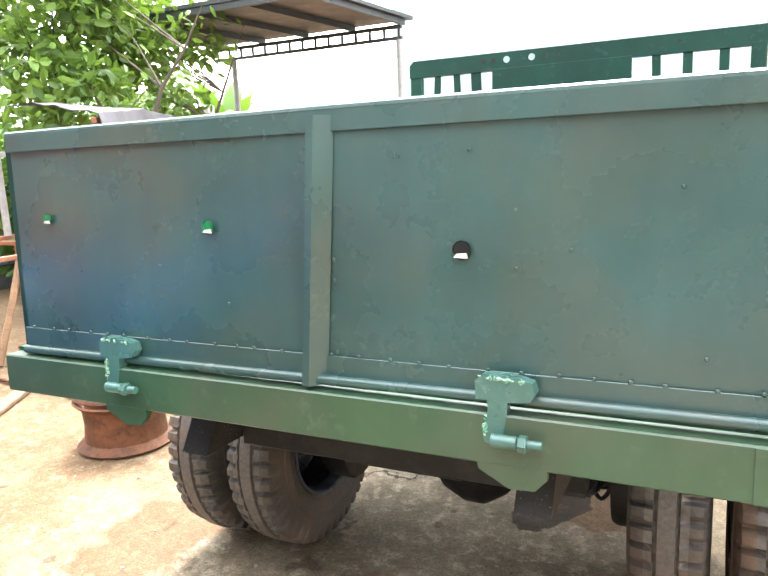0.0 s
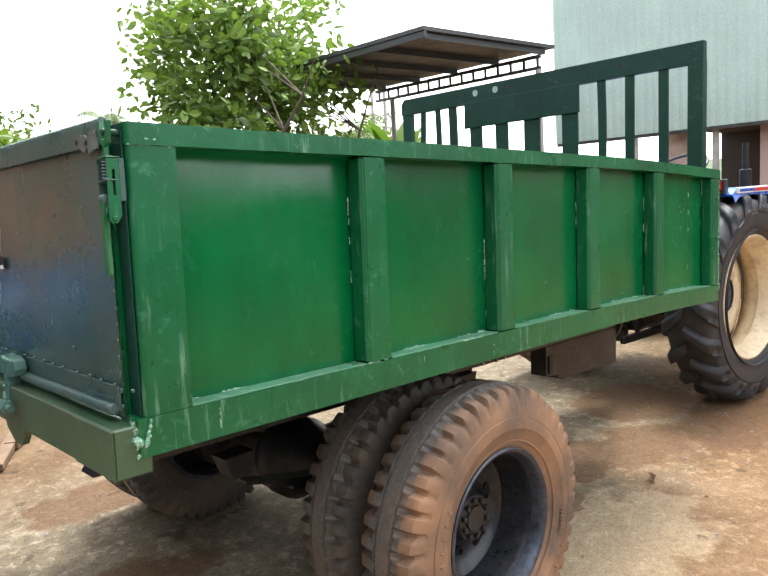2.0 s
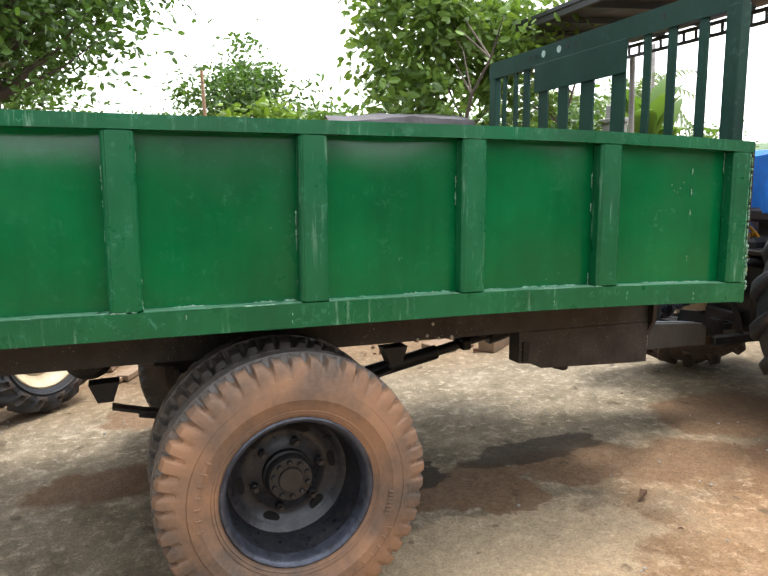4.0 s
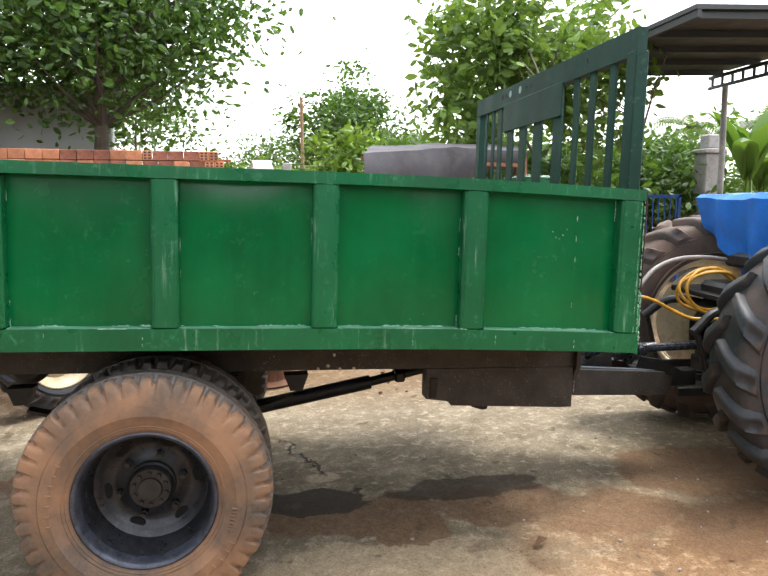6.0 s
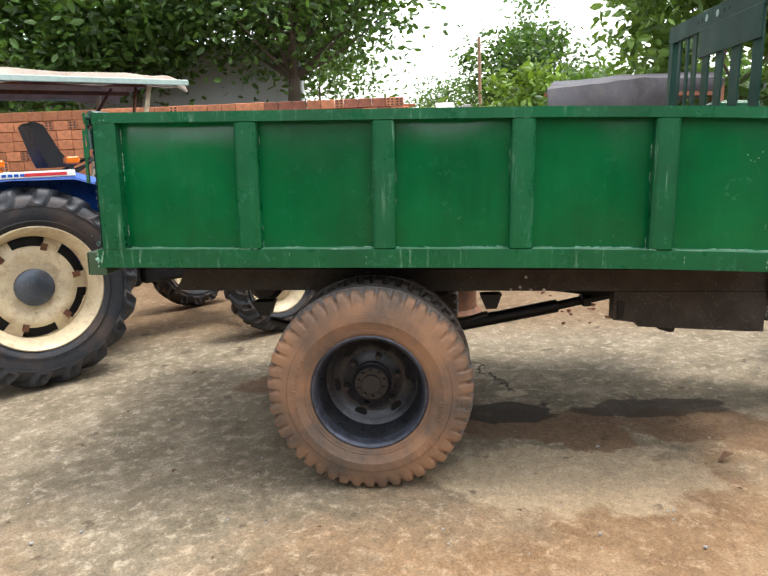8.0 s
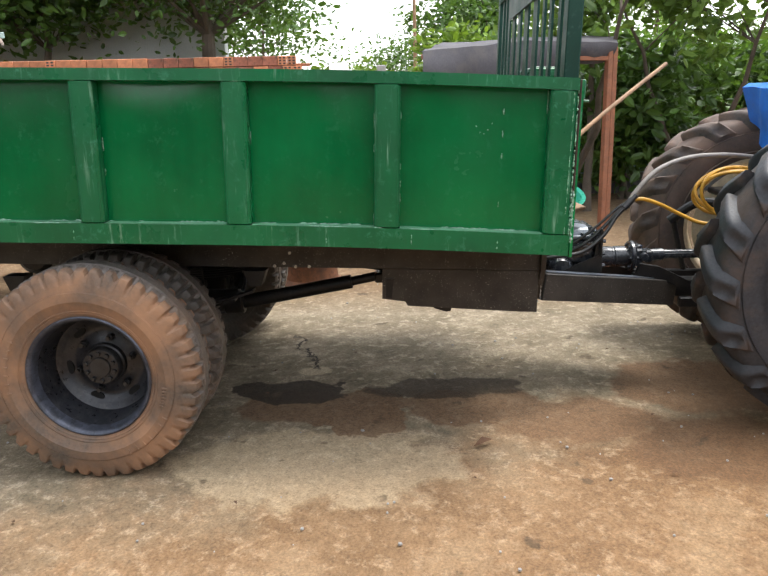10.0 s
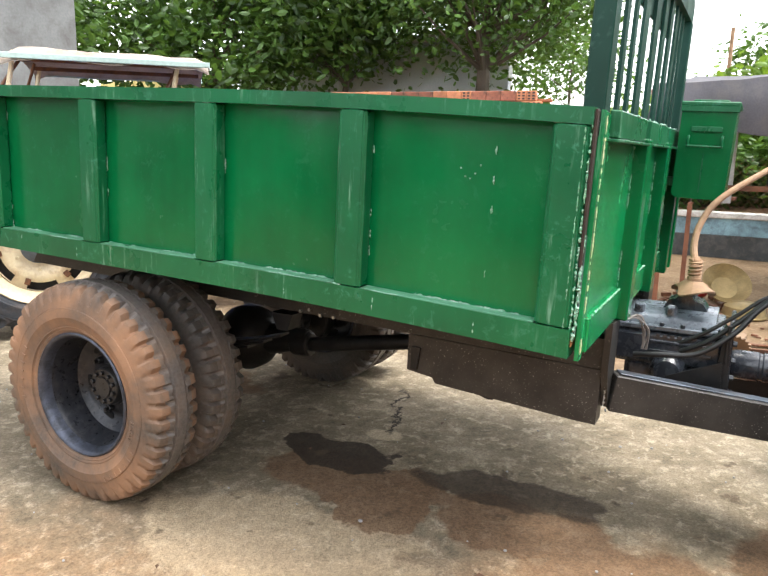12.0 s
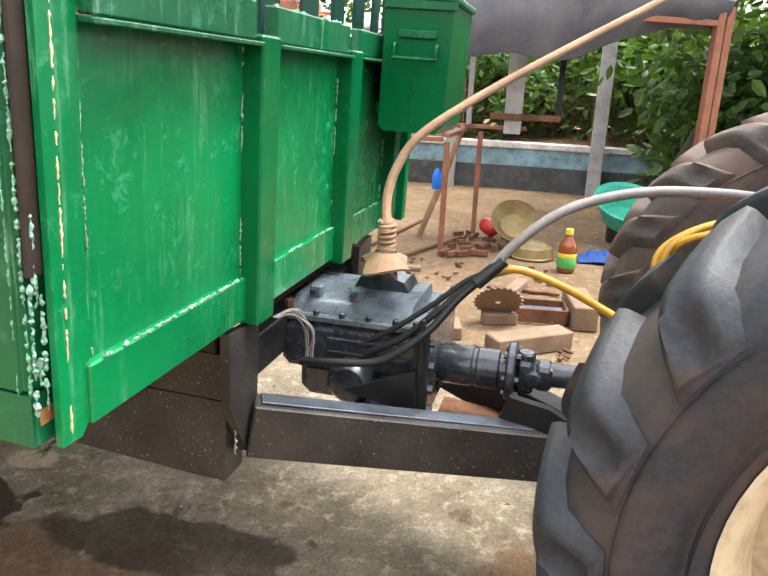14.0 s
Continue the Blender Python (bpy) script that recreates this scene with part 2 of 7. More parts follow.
EARTH = surface("red_earth", (0.30, 0.165, 0.10), 0.95, 0.0, 0.3, 1.2, 30, 0.8, 0.02, (0.16, 0.13, 0.05), 0.3)
BRICK = surface("hollow_clay_brick", (0.60, 0.235, 0.115), 0.85, 0.0, 0.2, 9, 60, 0.4, 0.003, (0.36, 0.15, 0.09), 0.3, rand=0.4)
BRICK_OLD = surface("weathered_clay_brick", (0.36, 0.13, 0.08), 0.88, 0.0, 0.4, 3, 60, 0.4, 0.003, (0.10, 0.06, 0.045), 0.45, rand=0.4)
BARK = surface("grey_brown_bark", (0.085, 0.066, 0.05), 0.9, 0.0, 0.35, 4, 40, 0.8, 0.01)


def tyre_rubber(name, base, dust, amount):
    m, n, l, p = nodes_of(name)
    v = where(n)
    d = ramp(n, l, noise_node(n, l, 3.2, 8, 0.65, v, 0.3), [(0.62 - 0.4 * amount, 0.0), (0.92 - 0.4 * amount, 1.0)])
    f = noise_node(n, l, 60, 5, 0.65, v)
    rub = mix(n, l, 0.5, base, ramp(n, l, f, [(0.3, tuple(c * 0.5 for c in base)), (0.7, tuple(c * 1.7 for c in base))]))
    dst = mix(n, l, 0.4, dust, ramp(n, l, noise_node(n, l, 5, 8, 0.68, v, 0.5), [(0.32, tuple(c * 0.5 for c in dust)), (0.66, tuple(c * 1.25 for c in dust))]))
    l.new(mix(n, l, d, rub, dst), p.inputs["Base Color"])
    l.new(ramp(n, l, d, [(0.0, 0.5), (1.0, 0.8)]), p.inputs["Roughness"])
    p.inputs["Specular IOR Level"].default_value = 0.4
    bumped(n, l, p, f, 0.4, 0.004)
    return m


TYRE_MUD = tyre_rubber("muddy_truck_tyre", (0.085, 0.072, 0.062), (0.31, 0.175, 0.102), 0.72)
TYRE_TREAD = tyre_rubber("worn_grey_tread", (0.13, 0.115, 0.105), (0.26, 0.17, 0.11), 0.3)
TYRE_BLACK = tyre_rubber("tractor_tyre", (0.030, 0.033, 0.040), (0.13, 0.088, 0.066), 0.33)
TYRE_DUSTY = tyre_rubber("dusty_tractor_tyre", (0.055, 0.050, 0.048), (0.19, 0.125, 0.095), 0.7)
TYRE_GREY = tyre_rubber("grey_truck_tyre", (0.075, 0.068, 0.062), (0.17, 0.12, 0.09), 0.5)


def leaf_mat(name, dark, light):
    m, n, l, p = nodes_of(name)
    g = n.new("ShaderNodeNewGeometry").outputs["Random Per Island"]
    l.new(ramp(n, l, g, [(0.0, dark), (0.6, light), (1.0, tuple(min(1, c * 1.5) for c in light))]), p.inputs["Base Color"])
    p.inputs["Roughness"].default_value = 0.42
    p.inputs["Subsurface Weight"].default_value = 0.0
    tr = n.new("ShaderNodeBsdfTranslucent")
    tr.inputs["Color"].default_value = (light[0] * 1.25, light[1] * 1.2, light[2] * 0.7, 1)
    mx = n.new("ShaderNodeMixShader")
    mx.inputs[0].default_value = 0.38
    l.new(p.outputs[0], mx.inputs[1])
    l.new(tr.outputs[0], mx.inputs[2])
    l.new(mx.outputs[0], n["Material Output"].inputs["Surface"])
    return m


LEAF_DARK = leaf_mat("dark_tree_leaves", (0.018, 0.045, 0.010), (0.075, 0.15, 0.03))
LEAF_MID = leaf_mat("green_tree_leaves", (0.025, 0.06, 0.012), (0.10, 0.19, 0.035))
LEAF_YOUNG = leaf_mat("young_yellow_green_leaves", (0.04, 0.085, 0.014), (0.16, 0.26, 0.04))
LEAF_GUAVA = leaf_mat("guava_leaves", (0.035, 0.08, 0.018), (0.15, 0.25, 0.05))
LEAF_PALM = leaf_mat("palm_fronds", (0.03, 0.06, 0.02), (0.12, 0.18, 0.06))


def ground_mat():
    """Old yard concrete, grey where sheltered and orange with laterite dust in the open, with damp brown stains and grit."""
    m, n, l, p = nodes_of("dusty_yard_concrete")
    v = where(n)
    sep = n.new("ShaderNodeSeparateXYZ")
    l.new(v, sep.inputs[0])
    X, Y = sep.outputs[0], sep.outputs[1]
    n1, n2 = noise_node(n, l, 0.55, 8, 0.62, v, 0.2), noise_node(n, l, 3.2, 10, 0.66, v, 0.2)
    n3, n4 = noise_node(n, l, 13, 9, 0.72, v, 0.3), noise_node(n, l, 85, 6, 0.7, v)
    n5 = noise_node(n, l, 1.5, 10, 0.7, v, 0.3)
    grey = ramp(n, l, n2, [(0.36, (0.195, 0.168, 0.13)), (0.5, (0.265, 0.232, 0.186)), (0.64, (0.34, 0.302, 0.25))])
    grey = mix(n, l, ramp(n, l, n3, [(0.52, 0.0), (0.64, 0.75)]), grey, (0.54, 0.49, 0.42))
    grey = mix(n, l, ramp(n, l, n3, [(0.32, 0.6), (0.45, 0.0)]), grey, (0.15, 0.12, 0.086))
    dust = ramp(n, l, n5, [(0.32, (0.20, 0.125, 0.072)), (0.5, (0.295, 0.195, 0.122)), (0.66, (0.40, 0.30, 0.21))])
    dust = mix(n, l, ramp(n, l, n3, [(0.52, 0.0), (0.64, 0.75)]), dust, (0.50, 0.38, 0.28))
    # dust gathers on the open side of the yard
    reach = calc(n, l, "ADD", calc(n, l, "MULTIPLY", X, 0.5), calc(n, l, "MULTIPLY", calc(n, l, "SUBTRACT", Y, 1.0), 0.17))
    reach = calc(n, l, "ADD", reach, calc(n, l, "MULTIPLY", calc(n, l, "SUBTRACT", n1, 0.5), 1.8))
    reach = calc(n, l, "ADD", reach, calc(n, l, "MULTIPLY", calc(n, l, "SUBTRACT", n2, 0.5), 0.8))
    dusty = ramp(n, l, reach, [(-0.1, 0.0), (0.45, 1.0)])
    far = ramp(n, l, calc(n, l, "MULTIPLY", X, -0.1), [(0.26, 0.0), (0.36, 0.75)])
    col = mix(n, l, calc(n, l, "MAXIMUM", dusty, far), grey, dust)
    col = mix(n, l, ramp(n, l, calc(n, l, "MULTIPLY", X, -0.1), [(1.05, 0.0), (1.12, 0.85)]), col, ramp(n, l, n5, [(0.4, (0.05, 0.06, 0.02)), (0.6, (0.22, 0.14, 0.08))]))
    edge = noise_node(n, l, 5.0, 5, 0.52, v, 0.2)

    def stain(cx, cy, rx, ry, soft):
        dx = calc(n, l, "DIVIDE", calc(n, l, "SUBTRACT", X, cx), rx)
        dy = calc(n, l, "DIVIDE", calc(n, l, "SUBTRACT", Y, cy), ry)
        d = calc(n, l, "SQRT", calc(n, l, "ADD", calc(n, l, "MULTIPLY", dx, dx), calc(n, l, "MULTIPLY", dy, dy)))
        d = calc(n, l, "ADD", d, calc(n, l, "MULTIPLY", calc(n, l, "SUBTRACT", edge, 0.5), 1.15))
        return ramp(n, l, d, [(0.8, 1.0), (0.8 + soft, 0.0)])

    pale = stain(-0.10, 2.25, 0.42, 0.75, 0.7)
    col = mix(n, l, calc(n, l, "MULTIPLY", pale, 0.55), col, (0.64, 0.53, 0.40))
    damp = stain(-0.70, 2.42, 0.38, 0.36, 0.06)
    for args in ((-0.80, 2.02, 0.26, 0.38, 0.2), (-0.74, 3.05, 0.26, 0.52, 0.14), (-0.55, 3.6, 0.3, 0.5, 0.6), (-0.2, 4.3, 0.4, 0.7, 0.9), (-1.0, 4.4, 0.45, 0.6, 1.2), (-2.7, 0.9, 0.3, 0.5, 0.3), (-1.6, 0.55, 0.25, 0.5, 0.4)):
        damp = calc(n, l, "MAXIMUM", damp, stain(*args))
    col = mix(n, l, calc(n, l, "MULTIPLY", damp, 0.8), col, (0.19, 0.115, 0.07))
    wet = calc(n, l, "MAXIMUM", stain(-1.0, 2.0, 0.21, 0.42, 0.06), calc(n, l, "MULTIPLY", stain(-1.03, 2.9, 0.18, 0.5, 0.12), 0.85))
    col = mix(n, l, calc(n, l, "MULTIPLY", wet, 0.93), col, (0.042, 0.030, 0.022))
    oil = ramp(n, l, noise_node(n, l, 4.5, 4, 0.5, v, 0.2), [(0.66, 0.0), (0.70, 0.7)])
    col = mix(n, l, oil, col, (0.10, 0.076, 0.055))
    rubble = stain(-1.34, 2.09, 0.075, 0.12, 0.2)
    col = mix(n, l, calc(n, l, "MULTIPLY", rubble, 0.8), col, (0.56, 0.48, 0.38))
    open_yard = ramp(n, l, calc(n, l, "MULTIPLY", calc(n, l, "ADD", Y, calc(n, l, "MULTIPLY", X, 0.6)), 0.1), [(0.3, 0.0), (0.55, 1.0)])
    col = mix(n, l, open_yard, col, mix(n, l, 1.0, col, (0.80, 0.70, 0.58), "MULTIPLY"))
    col = mix(n, l, 1.0, col, (0.80, 0.745, 0.64), "MULTIPLY")
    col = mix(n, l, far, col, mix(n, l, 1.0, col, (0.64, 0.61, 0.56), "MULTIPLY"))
    lump = noise_node(n, l, 34, 7, 0.75, v, 0.6)
    col = mix(n, l, 1.0, col, ramp(n, l, lump, [(0.36, (0.76, 0.76, 0.76)), (0.5, (0.98, 0.98, 0.98)), (0.66, (1.17, 1.16, 1.14))]), "MULTIPLY")
    grit = ramp(n, l, n4, [(0.3, 0.25), (0.62, 0.72)])
    col = mix(n, l, 0.6, col, grit, "OVERLAY")
    # the one crack across the slab
    wob = noise_node(n, l, 5.0, 6, 0.7, v)
    line = calc(n, l, "SUBTRACT", calc(n, l, "SUBTRACT", calc(n, l, "SUBTRACT", Y, 1.98), calc(n, l, "MULTIPLY", calc(n, l, "ADD", X, 1.7), 0.32)), calc(n, l, "MULTIPLY", calc(n, l, "SUBTRACT", wob, 0.5), 0.42))
    near = ramp(n, l, calc(n, l, "ABSOLUTE", line), [(0.008, 1.0), (0.02, 0.0)])
    span = ramp(n, l, calc(n, l, "ABSOLUTE", calc(n, l, "ADD", X, 1.72)), [(0.30, 1.0), (0.4, 0.0)])
    crack = calc(n, l, "MULTIPLY", near, span)
    col = mix(n, l, crack, col, (0.045, 0.036, 0.028))
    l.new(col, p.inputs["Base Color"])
    l.new(ramp(n, l, wet, [(0.0, 0.88), (1.0, 0.78)]), p.inputs["Roughness"])
    p.inputs["Specular IOR Level"].default_value = 0.3
    h = mix(n, l, 0.5, mix(n, l, 0.5, n3, lump), n4)
    h = mix(n, l, crack, h, (0.0, 0.0, 0.0))
    bumped(n, l, p, h, 0.8, 0.016)
    return m


GROUND = ground_mat()


def stained_plaster():
    """Pink plaster with black mould that has run down in streaks."""
    m, n, l, p = nodes_of("mould_streaked_plaster")
    v = where(n)
    st = n.new("ShaderNodeMapping")
    st.inputs["Scale"].default_value = (5.0, 5.0, 0.45)
    l.new(v, st.inputs["Vector"])
    run = noise_node(n, l, 1.6, 8, 0.72, st.outputs["Vector"], 0.2)
    patch = noise_node(n, l, 0.55, 5, 0.6, v, 0.3)
    fine = noise_node(n, l, 14, 7, 0.7, v)
    col = ramp(n, l, noise_node(n, l, 1.4, 6, 0.6, v), [(0.3, (0.44, 0.34, 0.31)), (0.7, (0.60, 0.49, 0.45))])
    fac = calc(n, l, "MULTIPLY", ramp(n, l, run, [(0.46, 0.0), (0.62, 0.9)]), ramp(n, l, patch, [(0.40, 0.0), (0.56, 1.0)]))
    fac = calc(n, l, "MULTIPLY", fac, ramp(n, l, fine, [(0.3, 0.4), (0.6, 1.0)]))
    l.new(mix(n, l, fac, col, (0.105, 0.088, 0.08)), p.inputs["Base Color"])
    p.inputs["Roughness"].default_value = 0.9
    bumped(n, l, p, fine, 0.3, 0.004)
    return m


STAINED = stained_plaster()


# ---- building helpers ----
class G:
    """A growing mesh: lists of points and faces."""

    def __init__(self):
        self.v, self.f, self.mi, self.cur = [], [], [], 0

    def add(self, verts, faces, m=None):
        k = len(self.v)
        self.v += [tuple(m @ Vector(p)) for p in verts] if m is not None else [tuple(p) for p in verts]
        self.f += [tuple(i + k for i in q) for q in faces]
        self.mi += [self.cur] * len(faces)
        return self

    def box(self, x0, x1, y0, y1, z0, z1, b=0.003, m=None):
        c = ((x0 + x1) / 2, (y0 + y1) / 2, (z0 + z1) / 2)
        h = (abs(x1 - x0) / 2, abs(y1 - y0) / 2, abs(z1 - z0) / 2)
        b = min(b, *(a * 0.45 for a in h))
        verts, faces, idx = [], [], {}
        for sx in (-1, 1):
            for sy in (-1, 1):
                for sz in (-1, 1):
                    s = (sx, sy, sz)
                    for a in range(3):
                        idx[s, a] = len(verts)
                        verts.append(tuple(c[i] + s[i] * (h[i] if i == a else h[i] - b) for i in range(3)))
        for a in range(3):
            u, w = (a + 1) % 3, (a + 2) % 3
            for sa in (-1, 1):
                q = []
                for su, sw in ((-1, -1), (1, -1), (1, 1), (-1, 1)):
                    s = [0, 0, 0]
                    s[a], s[u], s[w] = sa, su, sw
                    q.append(idx[tuple(s), a])
                faces.append(q if sa > 0 else q[::-1])
            for su in (-1, 1):
                for sw in (-1, 1):
                    s, t = [0, 0, 0], [0, 0, 0]
                    s[a], t[a] = -1, 1
                    s[u] = t[u] = su
                    s[w] = t[w] = sw
                    q = [idx[tuple(s), u], idx[tuple(t), u], idx[tuple(t), w], idx[tuple(s), w]]
                    faces.append(q if su * sw < 0 else q[::-1])
        for sx in (-1, 1):
            for sy in (-1, 1):
                for sz in (-1, 1):
                    q = [idx[(sx, sy, sz), a] for a in range(3)]
                    faces.append(q if sx * sy * sz > 0 else q[::-1])
        return self.add(verts, faces, m)

    def cyl(self, p0, p1, r0, r1=None, seg=16, b=0.0, caps=True):
        """A rod from p0 to p1, with chamfered ends where b is given."""
        p0, p1 = Vector(p0), Vector(p1)
        r1 = r0 if r1 is None else r1
        d = p1 - p0
        ln = d.length
        q = d.to_track_quat("Z", "Y").to_matrix()
        rings = [(0, r0), (ln, r1)] if not b else [(0, r0 - b), (b, r0), (ln - b, r1), (ln, r1 - b)]
        verts, faces = [], []
        for z, r in rings:
            for i in range(seg):
                a = 2 * math.pi * i / seg
                verts.append(p0 + q @ Vector((r * math.cos(a), r * math.sin(a), z)))
        for k in range(len(rings) - 1):
            for i in range(seg):
                j = (i + 1) % seg
                faces.append((k * seg + i, k * seg + j, (k + 1) * seg + j, (k + 1) * seg + i))
        if caps:
            faces += [tuple(range(seg))[::-1], tuple(range((len(rings) - 1) * seg, len(rings) * seg))]
        return self.add(verts, faces)

    def tube(self, pts, r, seg=8, closed=False, caps=True):
        """A round tube along a line of points; r may be one radius or one for each point."""
        pts = [Vector(p) for p in pts]
        n = len(pts)
        rs = [r] * n if isinstance(r, (int, float)) else r
        verts, faces = [], []
        up = None
        for i, p in enumerate(pts):
            t = (pts[(i + 1) % n] - pts[i - 1]) if closed or 0 < i < n - 1 else (pts[1] - p if i == 0 else p - pts[-2])
            t.normalize()
            if up is None:
                up = t.orthogonal().normalized()
            up = (up - t * up.dot(t)).normalized()
            side = t.cross(up)
            for k in range(seg):
                a = 2 * math.pi * k / seg
                verts.append(p + (up * math.cos(a) + side * math.sin(a)) * rs[i])
        for i in range(n if closed else n - 1):
            for k in range(seg):
                a, b2 = i * seg, ((i + 1) % n) * seg
                j = (k + 1) % seg
                faces.append((a + k, a + j, b2 + j, b2 + k))
        if caps and not closed:
            faces += [tuple(range(seg))[::-1], tuple(range((n - 1) * seg, n * seg))]
        return self.add(verts, faces)

    def turn(self, profile, seg=48, m=None, wave=None, closed=False, pick=None):
        """A profile of (radius, x) turned about the x axis; wave(i, k) may change a radius, pick(k) sets the material slot."""
        verts, faces, n = [], [], len(profile)
        for i in range(seg):
            a = 2 * math.pi * i / seg
            for k, (r, x) in enumerate(profile):
                rr = r + (wave(i, k) if wave else 0.0)
                verts.append((x, rr * math.cos(a), rr * math.sin(a)))
        for i in range(seg):
            j = (i + 1) % seg
            for k in range(n if closed else n - 1):
                q = (k + 1) % n
                faces.append((i * n + k, i * n + q, j * n + q, j * n + k))
        self.add(verts, faces, m)
        if pick:
            per = n if closed else n - 1
            self.mi[-len(faces):] = [pick(x % per) for x in range(len(faces))]
        return self

    def prism(self, poly, h0, h1, axis="z", m=None):
        """A flat outline given thickness along an axis."""
        n = len(poly)

        def at(p, h):
            return {"z": (p[0], p[1], h), "x": (h, p[0], p[1]), "y": (p[0], h, p[1])}[axis]

        verts = [at(p, h0) for p in poly] + [at(p, h1) for p in poly]
        faces = [tuple(range(n))[::-1], tuple(range(n, 2 * n))] + [(i, (i + 1) % n, (i + 1) % n + n, i + n) for i in range(n)]
        return self.add(verts, faces, m)

    def blob(self, c, r, m=None, seg=6):
        """A small lump."""
        rx, ry, rz = r if isinstance(r, tuple) else (r, r, r)
        verts = [(c[0], c[1], c[2] + rz)]
        for s, z in ((0.85, 0.5), (0.85, -0.5)):
            verts += [(c[0] + rx * s * math.cos(2 * math.pi * i / seg), c[1] + ry * s * math.sin(2 * math.pi * i / seg), c[2] + rz * z) for i in range(seg)]
        verts.append((c[0], c[1], c[2] - rz))
        faces = []
        for i in range(seg):
            j = (i + 1) % seg
            faces += [(0, 1 + i, 1 + j), (1 + i, 1 + seg + i, 1 + seg + j, 1 + j), (1 + seg + i, 2 * seg + 1, 1 + seg + j)]
        return self.add(verts, faces, m)

    def bead(self, p0, p1, r=0.006, step=0.011, skip=0.25, rng=random):
        """A hand-laid weld: broken runs of a lumpy, uneven rope of metal."""
        p0, p1 = Vector(p0), Vector(p1)
        n = max(4, int((p1 - p0).length / (step * 0.55)))
        i = 0
        while i < n - 1:
            run = rng.randint(3, 16)
            if rng.random() < skip:
                i += run
                continue
            pts, rad = [], []
            for k in range(i, min(n, i + run)):
                jit = Vector((rng.uniform(-1, 1), rng.uniform(-1, 1), rng.uniform(-1, 1))) * r * 0.3
                pts.append(p0.lerp(p1, k / n) + jit)
                rad.append(r * rng.choice((0.3, 0.45, 0.6, 0.85, 1.0)) * (0.4 if k in (i, i + run - 1) else 1.0))
            if len(pts) > 2:
                self.tube(pts, rad, 6)
            i += run + rng.randint(0, 2)
        return self

    def mesh(self, name, mats, smooth=35):
        me = bpy.data.meshes.new(name)
        me.from_pydata(self.v, [], self.f)
        for m in mats if isinstance(mats, (list, tuple)) else [mats]:
            me.materials.append(m)
        me.polygons.foreach_set("material_index", self.mi)
        me.update()
        if smooth:
            me.polygons.foreach_set("use_smooth", [True] * len(me.polygons))
            me.set_sharp_from_angle(angle=radians(smooth))
        return me


def part(name, g, material, parent, label="", m=None, smooth=35):
    """One mesh object under a thing or under a part; g may be a mesh to be shared."""
    me = g.mesh(name, material, smooth) if isinstance(g, G) else g
    ob = new(name, me)
    ob.parent = parent
    if m is not None:
        ob.matrix_basis = m
    return tagged(ob, label)


def thing(name, label, category, at=None, group="", kind="", g=None, material=None, smooth=35):
    """A top-level thing: an empty at its base, or one mesh."""
    ob = new(name, g.mesh(name, material, smooth) if g else None)
    ob.matrix_basis = at if at is not None else Matrix.Identity(4)
    return tagged(ob, label, category, group, kind)


def curve_pts(ctrl, n=24):
    """A smooth line through control points."""
    c = [Vector(p) for p in ctrl]
    c = [c[0] * 2 - c[1]] + c + [c[-1] * 2 - c[-2]]
    out = []
    for i in range(1, len(c) - 2):
        for k in range(n):
            t = k / n
            p0, p1, p2, p3 = c[i - 1 : i + 3]
            out.append(0.5 * (2 * p1 + (p2 - p0) * t + (2 * p0 - 5 * p1 + 4 * p2 - p3) * t * t + (3 * p1 - p0 - 3 * p2 + p3) * t**3))
    return out + [c[-2]]


# ---- ground ----
def make_ground():
    rng = random.Random(3)
    xs = sorted({-400, -150, -60, -30, 30, 60, 150, 400} | {round(-15 + 0.5 * i, 2) for i in range(53)})
    ys = sorted({-400, -150, -60, -30, 40, 80, 150, 400} | {round(-12 + 0.5 * i, 2) for i in range(57)})
    v, f = [], []
    for y in ys:
        for x in xs:
            near = -12 < x < 9 and -10 < y < 13
            z = 0.012 * (noise.noise((x * 0.5, y * 0.5, 3.0))) if near else 0.0
            if x < -11.0:
                z += min(1.0, (-11.0 - x) / 3.0) * 0.55
            v.append((x, y, z - 0.012))
    w = len(xs)
    for j in range(len(ys) - 1):
        for i in range(w - 1):
            f.append((j * w + i, j * w + i + 1, (j + 1) * w + i + 1, (j + 1) * w + i))
    g = G().add(v, f)
    return thing("ground", "old yard concrete dusted with orange laterite soil", "ground", kind="structure", g=g, material=GROUND, smooth=60)


make_ground()

# ---- tipping trailer ----
TIP = Matrix.Translation((0, 1.6275, 1.172)) @ Matrix.Rotation(radians(-2.0), 4, "X") @ Matrix.Translation((0, -1.6275, -1.172))
LONG, WIDE = 3.378, 2.23
Z_RAIL0, Z_RAIL1, Z_TOP0, Z_TOP1 = 1.086, 1.172, 1.757, 1.804
POSTS = [(0.020, 0.131), (0.684, 0.786), (1.314, 1.416), (1.938, 2.042), (2.562, 2.668), (3.268, 3.374)]
trailer = thing("tipping_trailer", "green steel farm tipping trailer hitched behind a tractor", "trailer")


